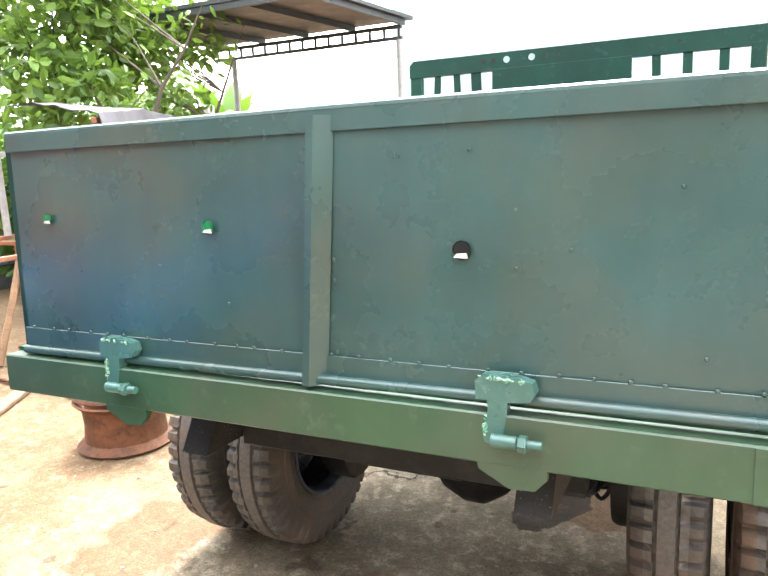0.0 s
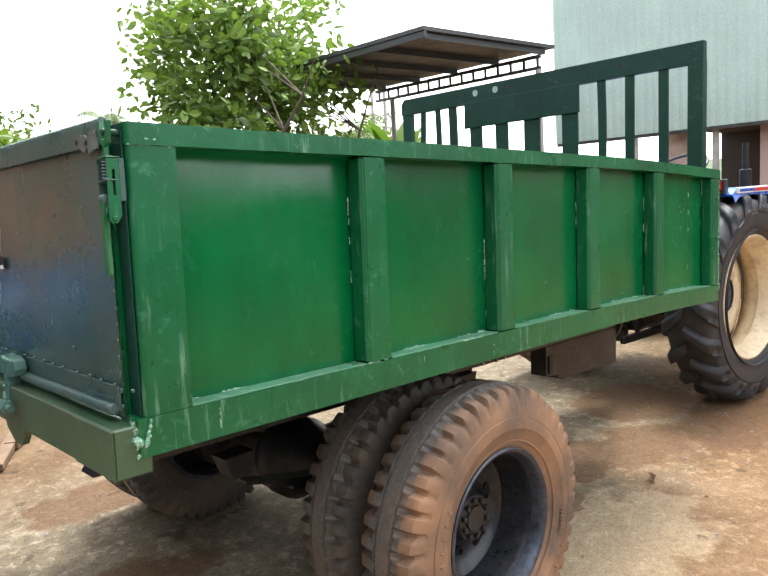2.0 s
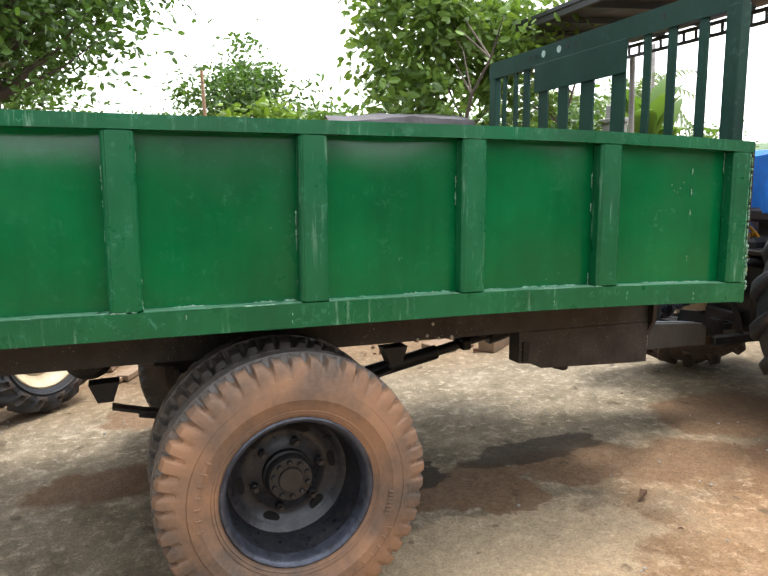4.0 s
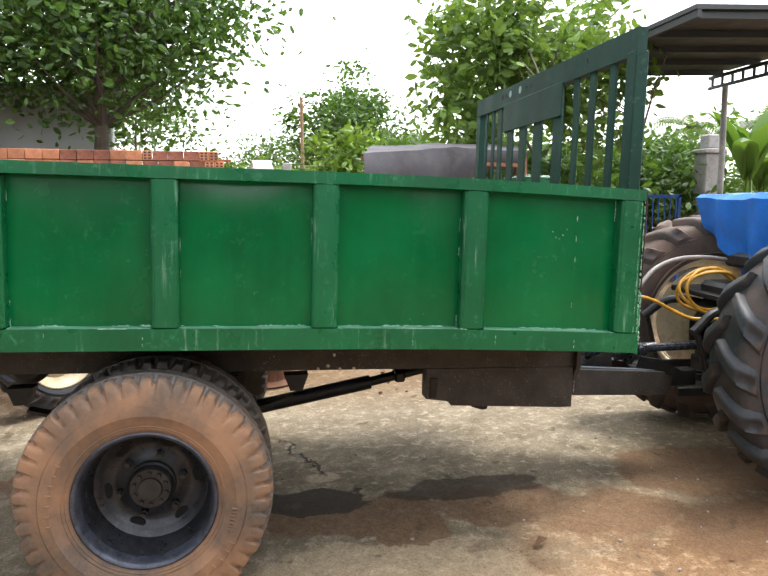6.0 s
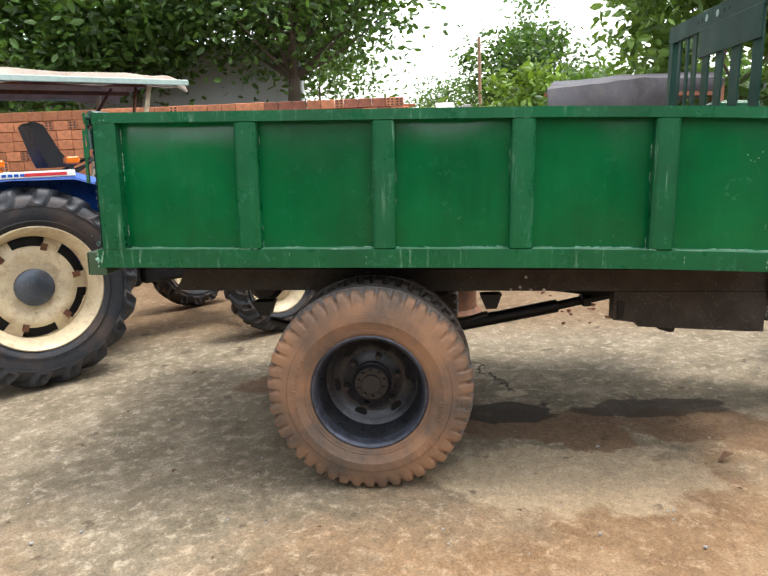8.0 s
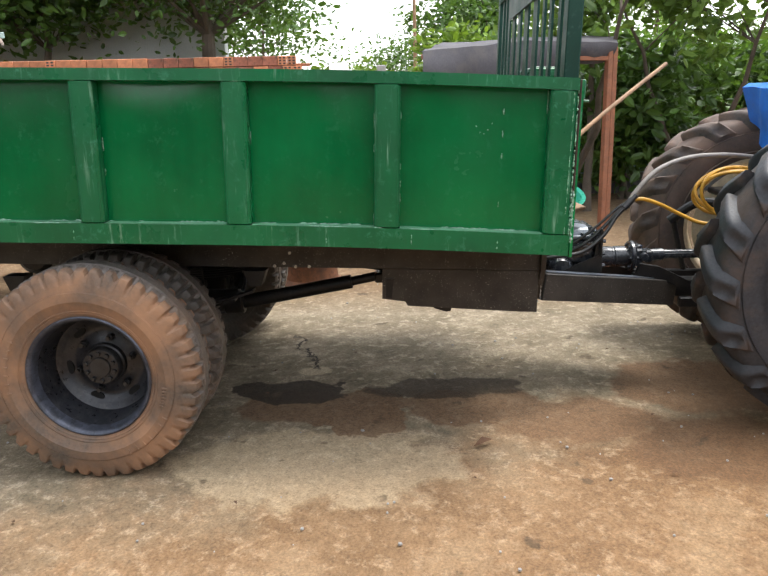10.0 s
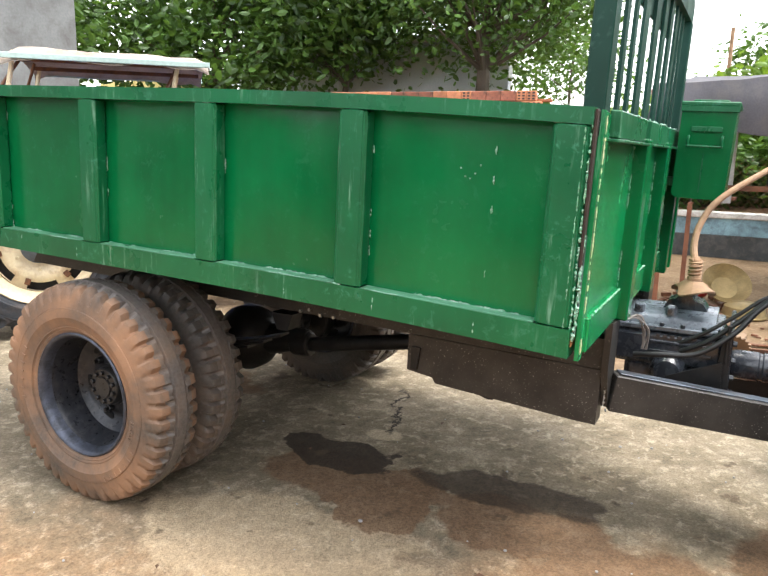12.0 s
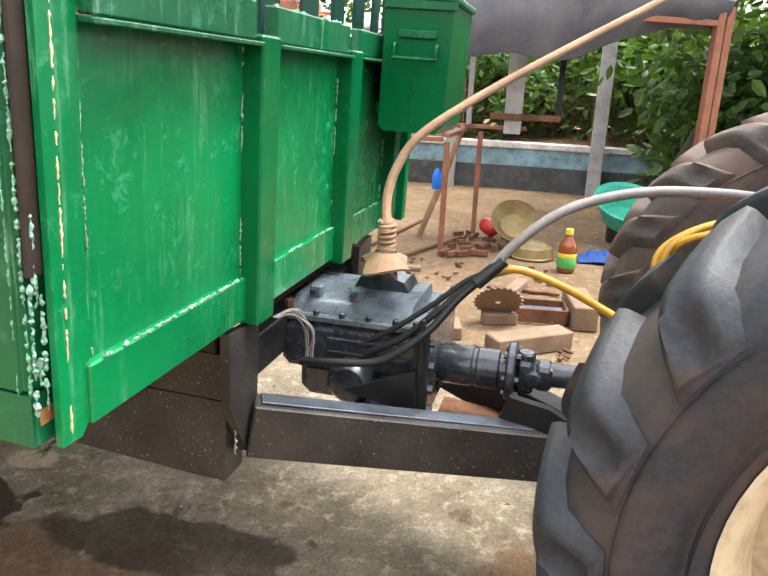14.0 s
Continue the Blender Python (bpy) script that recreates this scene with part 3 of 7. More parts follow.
def rail(x0, x1, y0, y1, z0, z1, n=14):
    """A square rail in short lengths, so that it can follow the sagging bed."""
    v = [(x, y0 + (y1 - y0) * k / n, z) for k in range(n + 1) for x, z in ((x0, z0), (x1, z0), (x1, z1), (x0, z1))]
    f = [(4 * k + q, 4 * k + 4 + q, 4 * k + 4 + (q + 1) % 4, 4 * k + (q + 1) % 4) for k in range(n) for q in range(4)]
    return G().add(v, f + [(0, 1, 2, 3), (4 * n + 3, 4 * n + 2, 4 * n + 1, 4 * n)])


def sag(wall):
    """The front end of the bed has sunk a little: drop a wall and its parts towards the front."""
    for ob in [wall] + list(wall.children):
        for p in ob.data.vertices:
            p.co.z -= 0.030 * max(0.0, (p.co.y - 1.9) / 1.48) ** 2
        ob.data.update()


def side_wall(mirror):
    """One long side: sheet, channel posts, ledge rail below and angle rail above."""
    rng = random.Random(11 if mirror else 7)
    m = TIP if not mirror else TIP @ Matrix.Translation((-WIDE, 0, 0)) @ Matrix.Diagonal((-1, 1, 1, 1))
    # the sheet, slightly dented between posts, bowed in at the top of some panels
    def bow(y):
        return max(0.0, math.cos((y - 0.42) * 2.6)) if y < 0.75 else 0.8 * max(0.0, math.cos((y - 1.66) * 6.5)) if 1.4 < y < 1.93 else 0.0

    g = G()
    nx, nz = 72, 20
    vv, ff = [], []
    for j in range(nz + 1):
        for i in range(nx + 1):
            y, z = LONG * i / nx, Z_RAIL1 - 0.01 + (Z_TOP0 + 0.02 - Z_RAIL1) * j / nz
            top = max(0.0, (j / nz - 0.72) / 0.28)
            vv.append((-0.060 + 0.005 * noise.noise((y * 2.3, z * 2.6, 1.7 if mirror else 0.2)) - (0.003 + 0.012 * bow(y)) * top * top, y, z))
    for j in range(nz):
        for i in range(nx):
            a = j * (nx + 1) + i
            ff.append((a, a + 1, a + nx + 2, a + nx + 1))
    g.add(vv, ff)
    g.add([(x - 0.004, y, z) for x, y, z in vv], [q[::-1] for q in ff])
    wall = part("side_wall", g, GREEN, trailer, "glossy green steel side sheet", m)
    r = rail(-0.085, 0.0, 0, LONG, Z_RAIL0, Z_RAIL1)
    part("bottom_rail", r, GREEN_RAIL, wall, "green channel rail with rubbed paint")
    arc = [(-0.013 + 0.014 * math.sin(a), 0.032 - 0.014 * math.cos(a)) for a in [math.pi / 2 * i / 6 for i in range(7)]]
    r = G().prism([(-0.066, 0.018)] + arc + [(0.001, 0.6), (-0.066, 0.6)], Z_TOP0, Z_TOP1)
    cut = rail(-0.066, 0.001, 0.6, LONG, Z_TOP0, Z_TOP1, 12)
    r.add(cut.v, cut.f)
    part("top_rail", r, GREEN_RAIL, wall)
    for k, (y0, y1) in enumerate(POSTS):
        if k == 0:
            arc = [(-0.016 + 0.014 * math.sin(a), 0.034 - 0.014 * math.cos(a)) for a in [math.pi / 2 * i / 6 for i in range(7)]]
            part("corner_post", G().prism([(-0.060, 0.020)] + arc + [(-0.002, 0.131), (-0.060, 0.131)], Z_RAIL1 + 0.001, Z_TOP0 - 0.001), GREEN_RAIL, wall, "rounded corner post with rubbed paint")
            continue
        p = G().box(-0.060, -0.002, y0, y1, Z_RAIL1 + 0.001, Z_TOP0 - 0.001, 0.007)
        p.box(-0.008, 0.0005, y0 + 0.012, y1 - 0.012, Z_RAIL1 + 0.004, Z_TOP0 - 0.003, 0.002)
        part("post", p, GREEN_RAIL, wall)
    # the shade on the post's rear side, laid on as a dark strip
    part("post_cap", G().box(-0.062, -0.014, 0.0135, 0.017, Z_RAIL1 + 0.002, Z_TOP1 - 0.002, 0.001), GREEN_DARK, wall, "dark strip painting the shade on the corner post's rear")
    w = G()
    for a, b in zip(POSTS, POSTS[1:]):
        w.bead((-0.056, a[1] + 0.004, Z_RAIL1 + 0.003), (-0.056, b[0] - 0.004, Z_RAIL1 + 0.003), 0.0055, 0.012, 0.5, rng)
        w.bead((-0.004, a[1], Z_RAIL1 + 0.001), (-0.004, b[0], Z_RAIL1 + 0.001), 0.0035, 0.014, 0.75, rng)
    for k, (y0, y1) in enumerate(POSTS):
        w.bead((-0.004, y0, Z_RAIL1 + 0.002), (-0.004, y1, Z_RAIL1 + 0.002), 0.0055, 0.011, 0.3, rng)
        w.bead((-0.056, y1 + 0.002, Z_RAIL1), (-0.056, y1 + 0.002, Z_TOP0), 0.003, 0.008, 0.78, rng)
        w.bead((-0.056, y0 - 0.002, Z_RAIL1), (-0.056, y0 - 0.002, Z_TOP0), 0.003, 0.008, 0.78, rng)
        w.bead((-0.003, y0, Z_TOP0), (-0.003, y1, Z_TOP0), 0.003, 0.012, 0.6, rng)
    for k in range(9):
        w.bead((-0.001, 0.2 + 0.36 * k, Z_RAIL0 + 0.015), (-0.001, 0.2 + 0.36 * k, Z_RAIL1 - 0.01), 0.0035, 0.012, 0.5, rng)
    for a, b in zip(POSTS, POSTS[1:]):
        part("ledge", G().box(-0.056, -0.003, a[1] + 0.002, b[0] - 0.002, Z_RAIL1 + 0.0005, Z_RAIL1 + 0.0035, 0.001), LEDGE, wall, "pale rubbed ledge of the rail")
    fw = G().bead((-0.004, LONG - 0.002, Z_RAIL1), (-0.004, LONG - 0.002, Z_TOP1), 0.0042, 0.008, 0.02, rng)
    fw.bead((0.0, LONG - 0.022, Z_RAIL1), (0.0, LONG - 0.018, Z_TOP1 - 0.05), 0.003, 0.008, 0.15, rng)
    fw.bead((-0.026, LONG + 0.002, Z_RAIL1 + 0.05), (-0.026, LONG + 0.002, Z_TOP1 - 0.1), 0.003, 0.008, 0.3, rng)
    tagged(part("front_weld", fw, WELD_BRIGHT, wall, "bright lumpy corner weld"), kind="stuff")
    part("rail_mouth", G().box(-0.066, -0.014, LONG + 0.0005, LONG + 0.002, Z_RAIL0 + 0.032, Z_RAIL0 + 0.058, 0.0005), ORANGE_PRIMER, wall, "open rusty end of the rail")
    for y, z in ((3.09, 1.65), (3.09, 1.56), (3.09, 1.47), (3.085, 1.38), (3.085, 1.27), (3.08, 1.2)):
        w.bead((-0.057, y, z), (-0.057, y, z + 0.03), 0.004, 0.008, 0.2, rng)
    for k in range(5):
        w.blob((-0.0575, 2.98 + 0.016 * k, 1.60 - 0.03 * math.sin(k * 0.9)), (0.003, 0.004, 0.0035))
    tagged(part("weld_seam", w, WELD, wall, "lumpy painted weld beads"), kind="stuff")
    if not mirror:
        c = G()
        c.bead((0.0, -0.004, Z_RAIL0), (0.0, -0.004, Z_RAIL1 + 0.01), 0.012, 0.009, 0.1, rng)
        c.bead((-0.012, -0.006, Z_RAIL0 + 0.01), (-0.012, -0.006, Z_RAIL1), 0.011, 0.01, 0.1, rng)
        c.bead((0.003, 0.012, Z_RAIL0 + 0.02), (0.003, 0.03, Z_RAIL1), 0.007, 0.012, 0.2, rng)
        for k in range(7):
            c.bead((-0.002, 0.042 + 0.004 * k, Z_TOP0 - 0.012 + 0.008 * k), (-0.002, 0.135 - 0.006 * k, Z_TOP0 - 0.006 + 0.007 * k), 0.0035, 0.012, 0.5, rng)
        tagged(part("corner_weld", c, WELD, wall, "rough thick corner weld"), kind="stuff")
    return wall


sag(side_wall(False))
sag(side_wall(True))

# bed floor and cross members
g = G().box(-WIDE + 0.07, -0.07, 0.01, LONG - 0.02, 1.150, 1.166, 0.002)
part("bed_floor", g, GREEN_DARK, trailer, m=TIP)
for k in range(8):
    y = 0.25 + 0.41 * k
    part("cross_member", G().box(-WIDE + 0.09, -0.09, y, y + 0.05, 1.075, 1.149, 0.004), BLACK_STEEL, trailer, m=TIP)


def tailgate():
    rng = random.Random(21)
    x0, x1, zb, zt = -WIDE + 0.055, -0.055, 1.165, 1.795
    g = G()
    nx, nz = 56, 16
    vv, ff = [], []
    for j in range(nz + 1):
        for i in range(nx + 1):
            x, z = x0 + (x1 - x0) * i / nx, zb + (zt - zb) * j / nz
            y = -0.004 + 0.007 * noise.noise((x * 1.9, z * 2.1, 5.0)) + 0.003 * noise.noise((x * 5, z * 5, 8.0))
            vv.append((x, y, z))
    holes = ((-0.777, 1.496, 0.017), (-1.449, 1.543, 0.015), (-2.029, 1.565, 0.013))
    for j in range(nz):
        for i in range(nx):
            a = j * (nx + 1) + i
            ff.append((a, a + nx + 1, a + nx + 2, a + 1))
    g.add(vv, ff)
    g.add([(x, y + 0.006, z) for x, y, z in vv], [q[::-1] for q in ff])
    gate = part("tailgate", g, GREEN_OLD, trailer, "dulled dark green dented sheet tailgate", TIP)
    f = G().box(x0, x1, -0.0155, -0.0105, zt - 0.036, zt + 0.012, 0.002)
    f.tube([(x0, -0.004, zt + 0.012), (x0 * 0.5, -0.005, zt + 0.015), (x1, -0.004, zt + 0.012)], 0.0115, 10)
    part("top_flange", f, GREEN_OLD, gate, "folded top edge of the gate")
    s = G().prism([(-0.020, -0.002), (-0.016, -0.040), (0.004, -0.042), (0.034, -0.002)], zb + 0.004, zt - 0.001, "z", Matrix.Translation((-1.131, -0.008, 0)) @ Matrix(((1, 0, 0.07, -0.1036), (0, 1, 0, 0), (0, 0, 1, 0), (0, 0, 0, 1))))
    part("stiffener", s, GREEN_OLD, gate, "pressed vertical stiffener")
    b = G().box(x0, x1, -0.014, -0.0085, zb + 0.02, zb + 0.075, 0.002)
    part("hem_strip", b, GREEN_OLD, gate)
    p = G().cyl((x0 + 0.01, -0.024, zb + 0.010), (x1 - 0.004, -0.024, zb + 0.026), 0.013, seg=12, b=0.002)
    part("hinge_rod", p, GREEN_OLD, gate, "long round hinge rod")
    rv = G()
    for k in range(30):
        rv.blob((x0 + 0.05 + 0.0735 * k + rng.uniform(-0.012, 0.012), -0.015, zb + 0.078 + rng.uniform(-0.002, 0.002)), (0.006, 0.004, 0.005))
    for k in range(16):
        rv.blob((x1 + 0.004, -0.008, zb + 0.03 + 0.036 * k), (0.004, 0.004, 0.007))
    for z in (1.42, 1.47, 1.25):
        rv.blob((-1.088, -0.014, z), (0.004, 0.004, 0.006))
    for x, z in ((-0.93, 1.70), (-0.76, 1.705), (-0.55, 1.5), (-0.35, 1.62), (-1.4, 1.35), (-0.3, 1.3), (-0.66, 1.46), (-1.62, 1.44)):
        rv.blob((x, -0.011, z), (0.005, 0.003, 0.005))
    tagged(part("weld_tack", rv, GREEN_OLD, gate), kind="stuff")
    for hx, hz, r in holes:
        d = G()
        d.turn([(r * 1.25, 0.0), (r * 1.12, 0.003), (r * 0.9, 0.001)], 12, Matrix.Translation((hx, -0.0145, hz)) @ Matrix.Rotation(radians(90), 4, "Z"))
        d.prism([(hx + r * math.cos(t) * (1 + 0.2 * math.sin(3 * t)), hz + r * math.sin(t)) for t in [2 * math.pi * i / 12 for i in range(12)]], -0.0135, -0.0125, "y")
        part("torn_hole", d, BLACK_STEEL if hx == holes[0][0] else GREEN_FRESH, gate, "small torn hole" if hx == holes[0][0] else "small torn hole with green paint behind")
        e = G().prism([(hx - r, hz - r * 0.9), (hx + r * 0.9, hz - r * 1.0), (hx + r * 0.7, hz - r * 0.3), (hx - r * 0.6, hz - r * 0.4)], -0.018, -0.0155, "y")
        part("bent_lip", e, CAP_WHITE, gate, "bright torn metal lip")
    for hx in (-0.675, -1.76):
        br = G()
        br.prism([(-0.060, 0.012), (-0.062, 0.052), (-0.045, 0.066), (0.03, 0.064), (0.060, 0.056), (0.066, 0.034), (0.055, 0.016), (0.008, 0.010), (0.006, -0.02), (0.0, -0.055), (-0.018, -0.085), (-0.042, -0.08), (-0.046, -0.055), (-0.034, -0.01), (-0.036, 0.012)], -0.056, -0.026, "y", Matrix.Translation((hx, 0, zb + 0.012)))
        part("hinge_bracket", br, GREEN_TEAL, gate, "welded swan-neck hinge bracket with worn paint")
        q = G().bead((hx - 0.055, -0.054, zb + 0.072), (hx + 0.05, -0.054, zb + 0.068), 0.007, 0.009, 0.05, rng)
        q.bead((hx - 0.036, -0.056, zb + 0.02), (hx - 0.042, -0.056, zb - 0.06), 0.007, 0.009, 0.1, rng)
        tagged(part("bracket_weld", q, WELD, gate), kind="stuff")
    pl = G().prism([(-0.168, 1.772), (-0.162, 1.782), (-0.145, 1.789), (-0.115, 1.786), (-0.103, 1.777), (-0.09, 1.786), (-0.062, 1.793), (-0.052, 1.79), (-0.05, 1.752), (-0.075, 1.75), (-0.10, 1.742), (-0.135, 1.755)], -0.021, -0.017, "y")
    part("latch_plate", pl, LATCH_PAINT, gate, "pale blue-grey latch plate with three holes")
    for dx, dz in ((-0.156, 1.773), (-0.104, 1.768), (-0.104, 1.751)):
        t = [2 * math.pi * i / 10 for i in range(10)]
        part("plate_hole", G().prism([(dx + 0.006 * math.cos(a), dz + 0.006 * math.sin(a)) for a in t], -0.0225, -0.0215, "y"), BLACK_STEEL, gate)
    return gate


tailgate()

# rear cross beam under the gate, with the hinge pins
g = G().box(-WIDE + 0.005, -0.004, -0.055, 0.03, 1.048, 1.160, 0.004)
beam = part("rear_beam", g, GREEN_BEAM, trailer, "dark green rear cross beam", TIP)
g = G().box(-0.215, -0.002, -0.0585, -0.0555, 1.050, 1.157, 0.001)
part("patch_plate", g, GREEN_BEAM, beam)
for hx in (-0.675, -1.76):
    g = G().prism([(-0.09, 1.054), (0.06, 1.054), (0.06, 1.03), (0.035, 1.003), (-0.02, 1.0), (-0.085, 1.035)], -0.054, -0.036, "y", Matrix.Translation((hx + 0.03, 0, 0)))
    part("hanger_plate", g, GREEN_BEAM, beam)
    g = G().cyl((hx - 0.02, -0.078, 1.112), (hx + 0.035, -0.078, 1.112), 0.014, seg=14, b=0.002).cyl((hx + 0.037, -0.078, 1.112), (hx + 0.055, -0.078, 1.112), 0.018, seg=6, b=0.002).cyl((hx + 0.055, -0.078, 1.112), (hx + 0.085, -0.078, 1.112), 0.010, seg=12)
    part("hinge_pin", g, GREEN_TEAL, beam, "worn green hinge bolt")

# over-centre latch on the corner post
latch = part("gate_latch", G().box(-0.048, -0.003, 0.0005, 0.013, 1.640, 1.728, 0.001), GREEN_OLD, trailer, "green over-centre latch with spring and hook", TIP)
side = G().prism([(-0.026, 1.63), (-0.026, 1.727), (-0.015, 1.727), (-0.015, 1.63)], -0.0045, -0.0015, "x").prism([(-0.009, 1.63), (-0.009, 1.727), (0.0, 1.727), (0.0, 1.63)], -0.0045, -0.0015, "x")
side.prism([(-0.015, 1.705), (-0.015, 1.727), (-0.009, 1.727), (-0.009, 1.705)], -0.0045, -0.0015, "x").prism([(-0.026, 1.63), (0.0, 1.63), (0.0, 1.61), (-0.010, 1.594), (-0.022, 1.594), (-0.027, 1.605)], -0.0045, -0.0015, "x").prism([(-0.015, 1.63), (-0.015, 1.652), (-0.009, 1.652), (-0.009, 1.63)], -0.0045, -0.0015, "x")
part("latch_flange", side, GREEN_RAIL, latch, "slotted side of the latch")
part("latch_flange", G().box(-0.048, -0.045, -0.026, 0.0, 1.648, 1.727, 0.001), GREEN_OLD, latch)
part("latch_bridge", G().box(-0.049, -0.001, -0.027, 0.003, 1.7285, 1.7315, 0.001), GREEN_RAIL, latch)
u = [(-0.0485, 1.804), (-0.046, 1.775), (-0.040, 1.760), (-0.029, 1.752), (-0.029, 1.732), (-0.021, 1.732), (-0.021, 1.752), (-0.010, 1.760), (-0.004, 1.775), (-0.0015, 1.804), (-0.012, 1.806), (-0.013, 1.781), (-0.018, 1.769), (-0.025, 1.765), (-0.032, 1.769), (-0.037, 1.781), (-0.038, 1.806)]
part("hook_fork", G().prism(u, -0.019, -0.010, "y"), GREEN_RAIL, latch)
part("keeper", G().cyl((-0.025, -0.022, 1.782), (-0.025, 0.014, 1.782), 0.0075, seg=14, b=0.002), GREEN_DARK, latch)
coil = [(-0.025 + 0.0115 * math.cos(t), -0.013 + 0.0105 * math.sin(t), 1.726 - 0.040 * t / (12 * math.pi)) for t in [i * math.pi / 6 for i in range(73)]]
part("spring", G().tube(coil, 0.0022, 6), GREY_METAL, latch, "dark coil spring")
part("spring_bar", G().box(-0.050, 0.001, -0.029, -0.004, -0.0014, 0.0014, 0.001, pose(0, 0, 1.6835, 0, -5, 0)), GREEN_OLD, latch)
part("pivot", G().cyl((-0.038, -0.024, 1.644), (-0.014, -0.024, 1.644), 0.0105, seg=16, b=0.002).cyl((-0.0142, -0.024, 1.644), (-0.011, -0.024, 1.644), 0.006, seg=12, b=0.001), GREEN_OLD, latch)
part("rivet", G().cyl((-0.0016, -0.016, 1.604), (0.0025, -0.016, 1.604), 0.0055, seg=12, b=0.0015), GREEN_RAIL, latch)
lever = G().prism([(-0.034, 1.645), (-0.016, 1.645), (-0.013, 1.618), (-0.019, 1.596), (-0.0155, 1.492), (-0.020, 1.484), (-0.028, 1.486), (-0.031, 1.496), (-0.030, 1.60)], -0.033, -0.021, "y")
part("lever", lever, GREEN_RAIL, latch, "slim flat lever")
for x in (-0.046, -0.005):
    part("lever_arm", G().tube([(x, -0.02, 1.66), (x, -0.024, 1.635), (-0.025 + (x + 0.025) * 0.45, -0.027, 1.615)], 0.0035, 6), GREEN_OLD, latch)


DARK_RUST = surface("dark_rust", (0.026, 0.015, 0.010), 0.8, 0.0, 0.5, 20, 60, 0.4, 0.004)


def front_wall():
    """Headboard: framed sheet with channel posts, stiffened top and a barred rack above."""
    rng = random.Random(31)
    y0 = 3.39
    g = G().box(-WIDE + 0.06, -0.101, y0, y0 + 0.006, 1.10, 1.726, 0.002)
    wall = part("headboard", g, GREEN_FRESH, trailer, "fresh bright green headboard sheet", TIP)
    posts = [(-0.115, -0.055), (-0.752, -0.657), (-1.40, -1.30), (-1.98, -1.89), (-WIDE + 0.05, -WIDE + 0.11)]
    for a, b in posts:
        if a > -0.2:
            part("corner_plate", G().prism([(-0.031, 1.076), (-0.078, 1.074), (-0.100, 1.10), (-0.118, 1.79), (-0.032, 1.80)], y0 + 0.001, y0 + 0.013, "y"), GREEN_FRESH, wall, "flush corner plate with welded seams")
            continue
        p = G().box(a, b, y0 - 0.02, y0 + 0.055, 1.075, 1.74, 0.005)
        part("post", p, GREEN, wall)
    part("bottom_rail", G().box(-WIDE + 0.05, -0.094, y0 - 0.02, y0 + 0.022, 1.088, 1.196, 0.004), GREEN_FRESH, wall)
    for a, b in zip(posts[1:], posts):
        if a[1] > -WIDE:
            part("head_plate", G().box(a[1] + 0.004, b[0] - 0.004, y0 + 0.008, y0 + 0.042, 1.727, 1.806, 0.004), GREEN_RAIL, wall, "channel along the headboard top")
            part("shelf_lip", G().box(a[1] + 0.003, b[0] - 0.003, y0 + 0.01, y0 + 0.06, 1.716, 1.725, 0.002), GREEN_RAIL, wall)
    w = G()
    for a, b in zip(posts[1:], posts):
        w.bead((a[1] + 0.01, y0 + 0.020, 1.197), (b[0] - 0.01, y0 + 0.020, 1.197), 0.0045, 0.008, 0.15, rng)
        w.bead((a[1] + 0.003, y0 + 0.008, 1.2), (a[1] + 0.003, y0 + 0.008, 1.715), 0.003, 0.010, 0.5, rng)
        w.bead((b[0] - 0.003, y0 + 0.008, 1.2), (b[0] - 0.003, y0 + 0.008, 1.715), 0.003, 0.010, 0.4, rng)
        w.bead((a[1], y0 + 0.043, 1.806), (b[0], y0 + 0.03, 1.806), 0.005, 0.012, 0.5, rng)
    tagged(part("weld_seam", w, WELD, wall, "lumpy painted weld beads"), kind="stuff")
    line = G().bead((-0.053, y0 + 0.0135, 1.09), (-0.062, y0 + 0.0135, 1.79), 0.0026, 0.009, 0.1, rng)
    tagged(part("split_seam", line, CREAM, wall, "cracked pale seam filler"), kind="stuff")
    part("rust_slit", G().box(-0.034, -0.003, y0 - 0.010, y0 - 0.002, 1.36, 1.80, 0.002), DARK_RUST, wall, "rusty slit beside the side wall")
    lump = G()
    for k in range(3):
        lump.bead((-0.026 + 0.011 * k, y0 - 0.004, 1.14), (-0.028 + 0.011 * k, y0 - 0.004, 1.36 + 0.1 * (k == 1)), 0.0055, 0.009, 0.15, rng)
    tagged(part("corner_weld", lump, WELD, wall, "lumpy weld closing the corner"), kind="stuff")
    part("rust_hole", G().prism([(-0.094, 1.165), (-0.103, 1.167), (-0.104, 1.195), (-0.097, 1.199)], y0 + 0.0132, y0 + 0.0145, "y"), ORANGE_PRIMER, wall, "small rust hole")
    # the barred rack above; its backlit darkness is put into the paint
    y0 -= 0.05
    rx0, rx1, zt0, zt1 = -2.33, -0.075, 2.36, 2.475
    rack = part("rack", G().prism([(rx0, zt0), (rx0, zt1 - 0.03), (rx0 + 0.03, zt1), (rx1, zt1), (rx1, zt0)], y0 - 0.01, y0 + 0.035, "y"), GREEN_DARK, trailer, "green barred rack above the headboard, its backlit dark painted in", TIP)
    part("corner_post", G().box(rx1 - 0.085, rx1 - 0.001, y0 - 0.012, y0 + 0.05, 1.74, zt0 + 0.02, 0.005), GREEN_DARK, rack)
    part("corner_post", G().box(rx0 + 0.004, rx0 + 0.09, y0 - 0.008, y0 + 0.04, 1.70, zt0, 0.005), GREEN_DARK, rack)
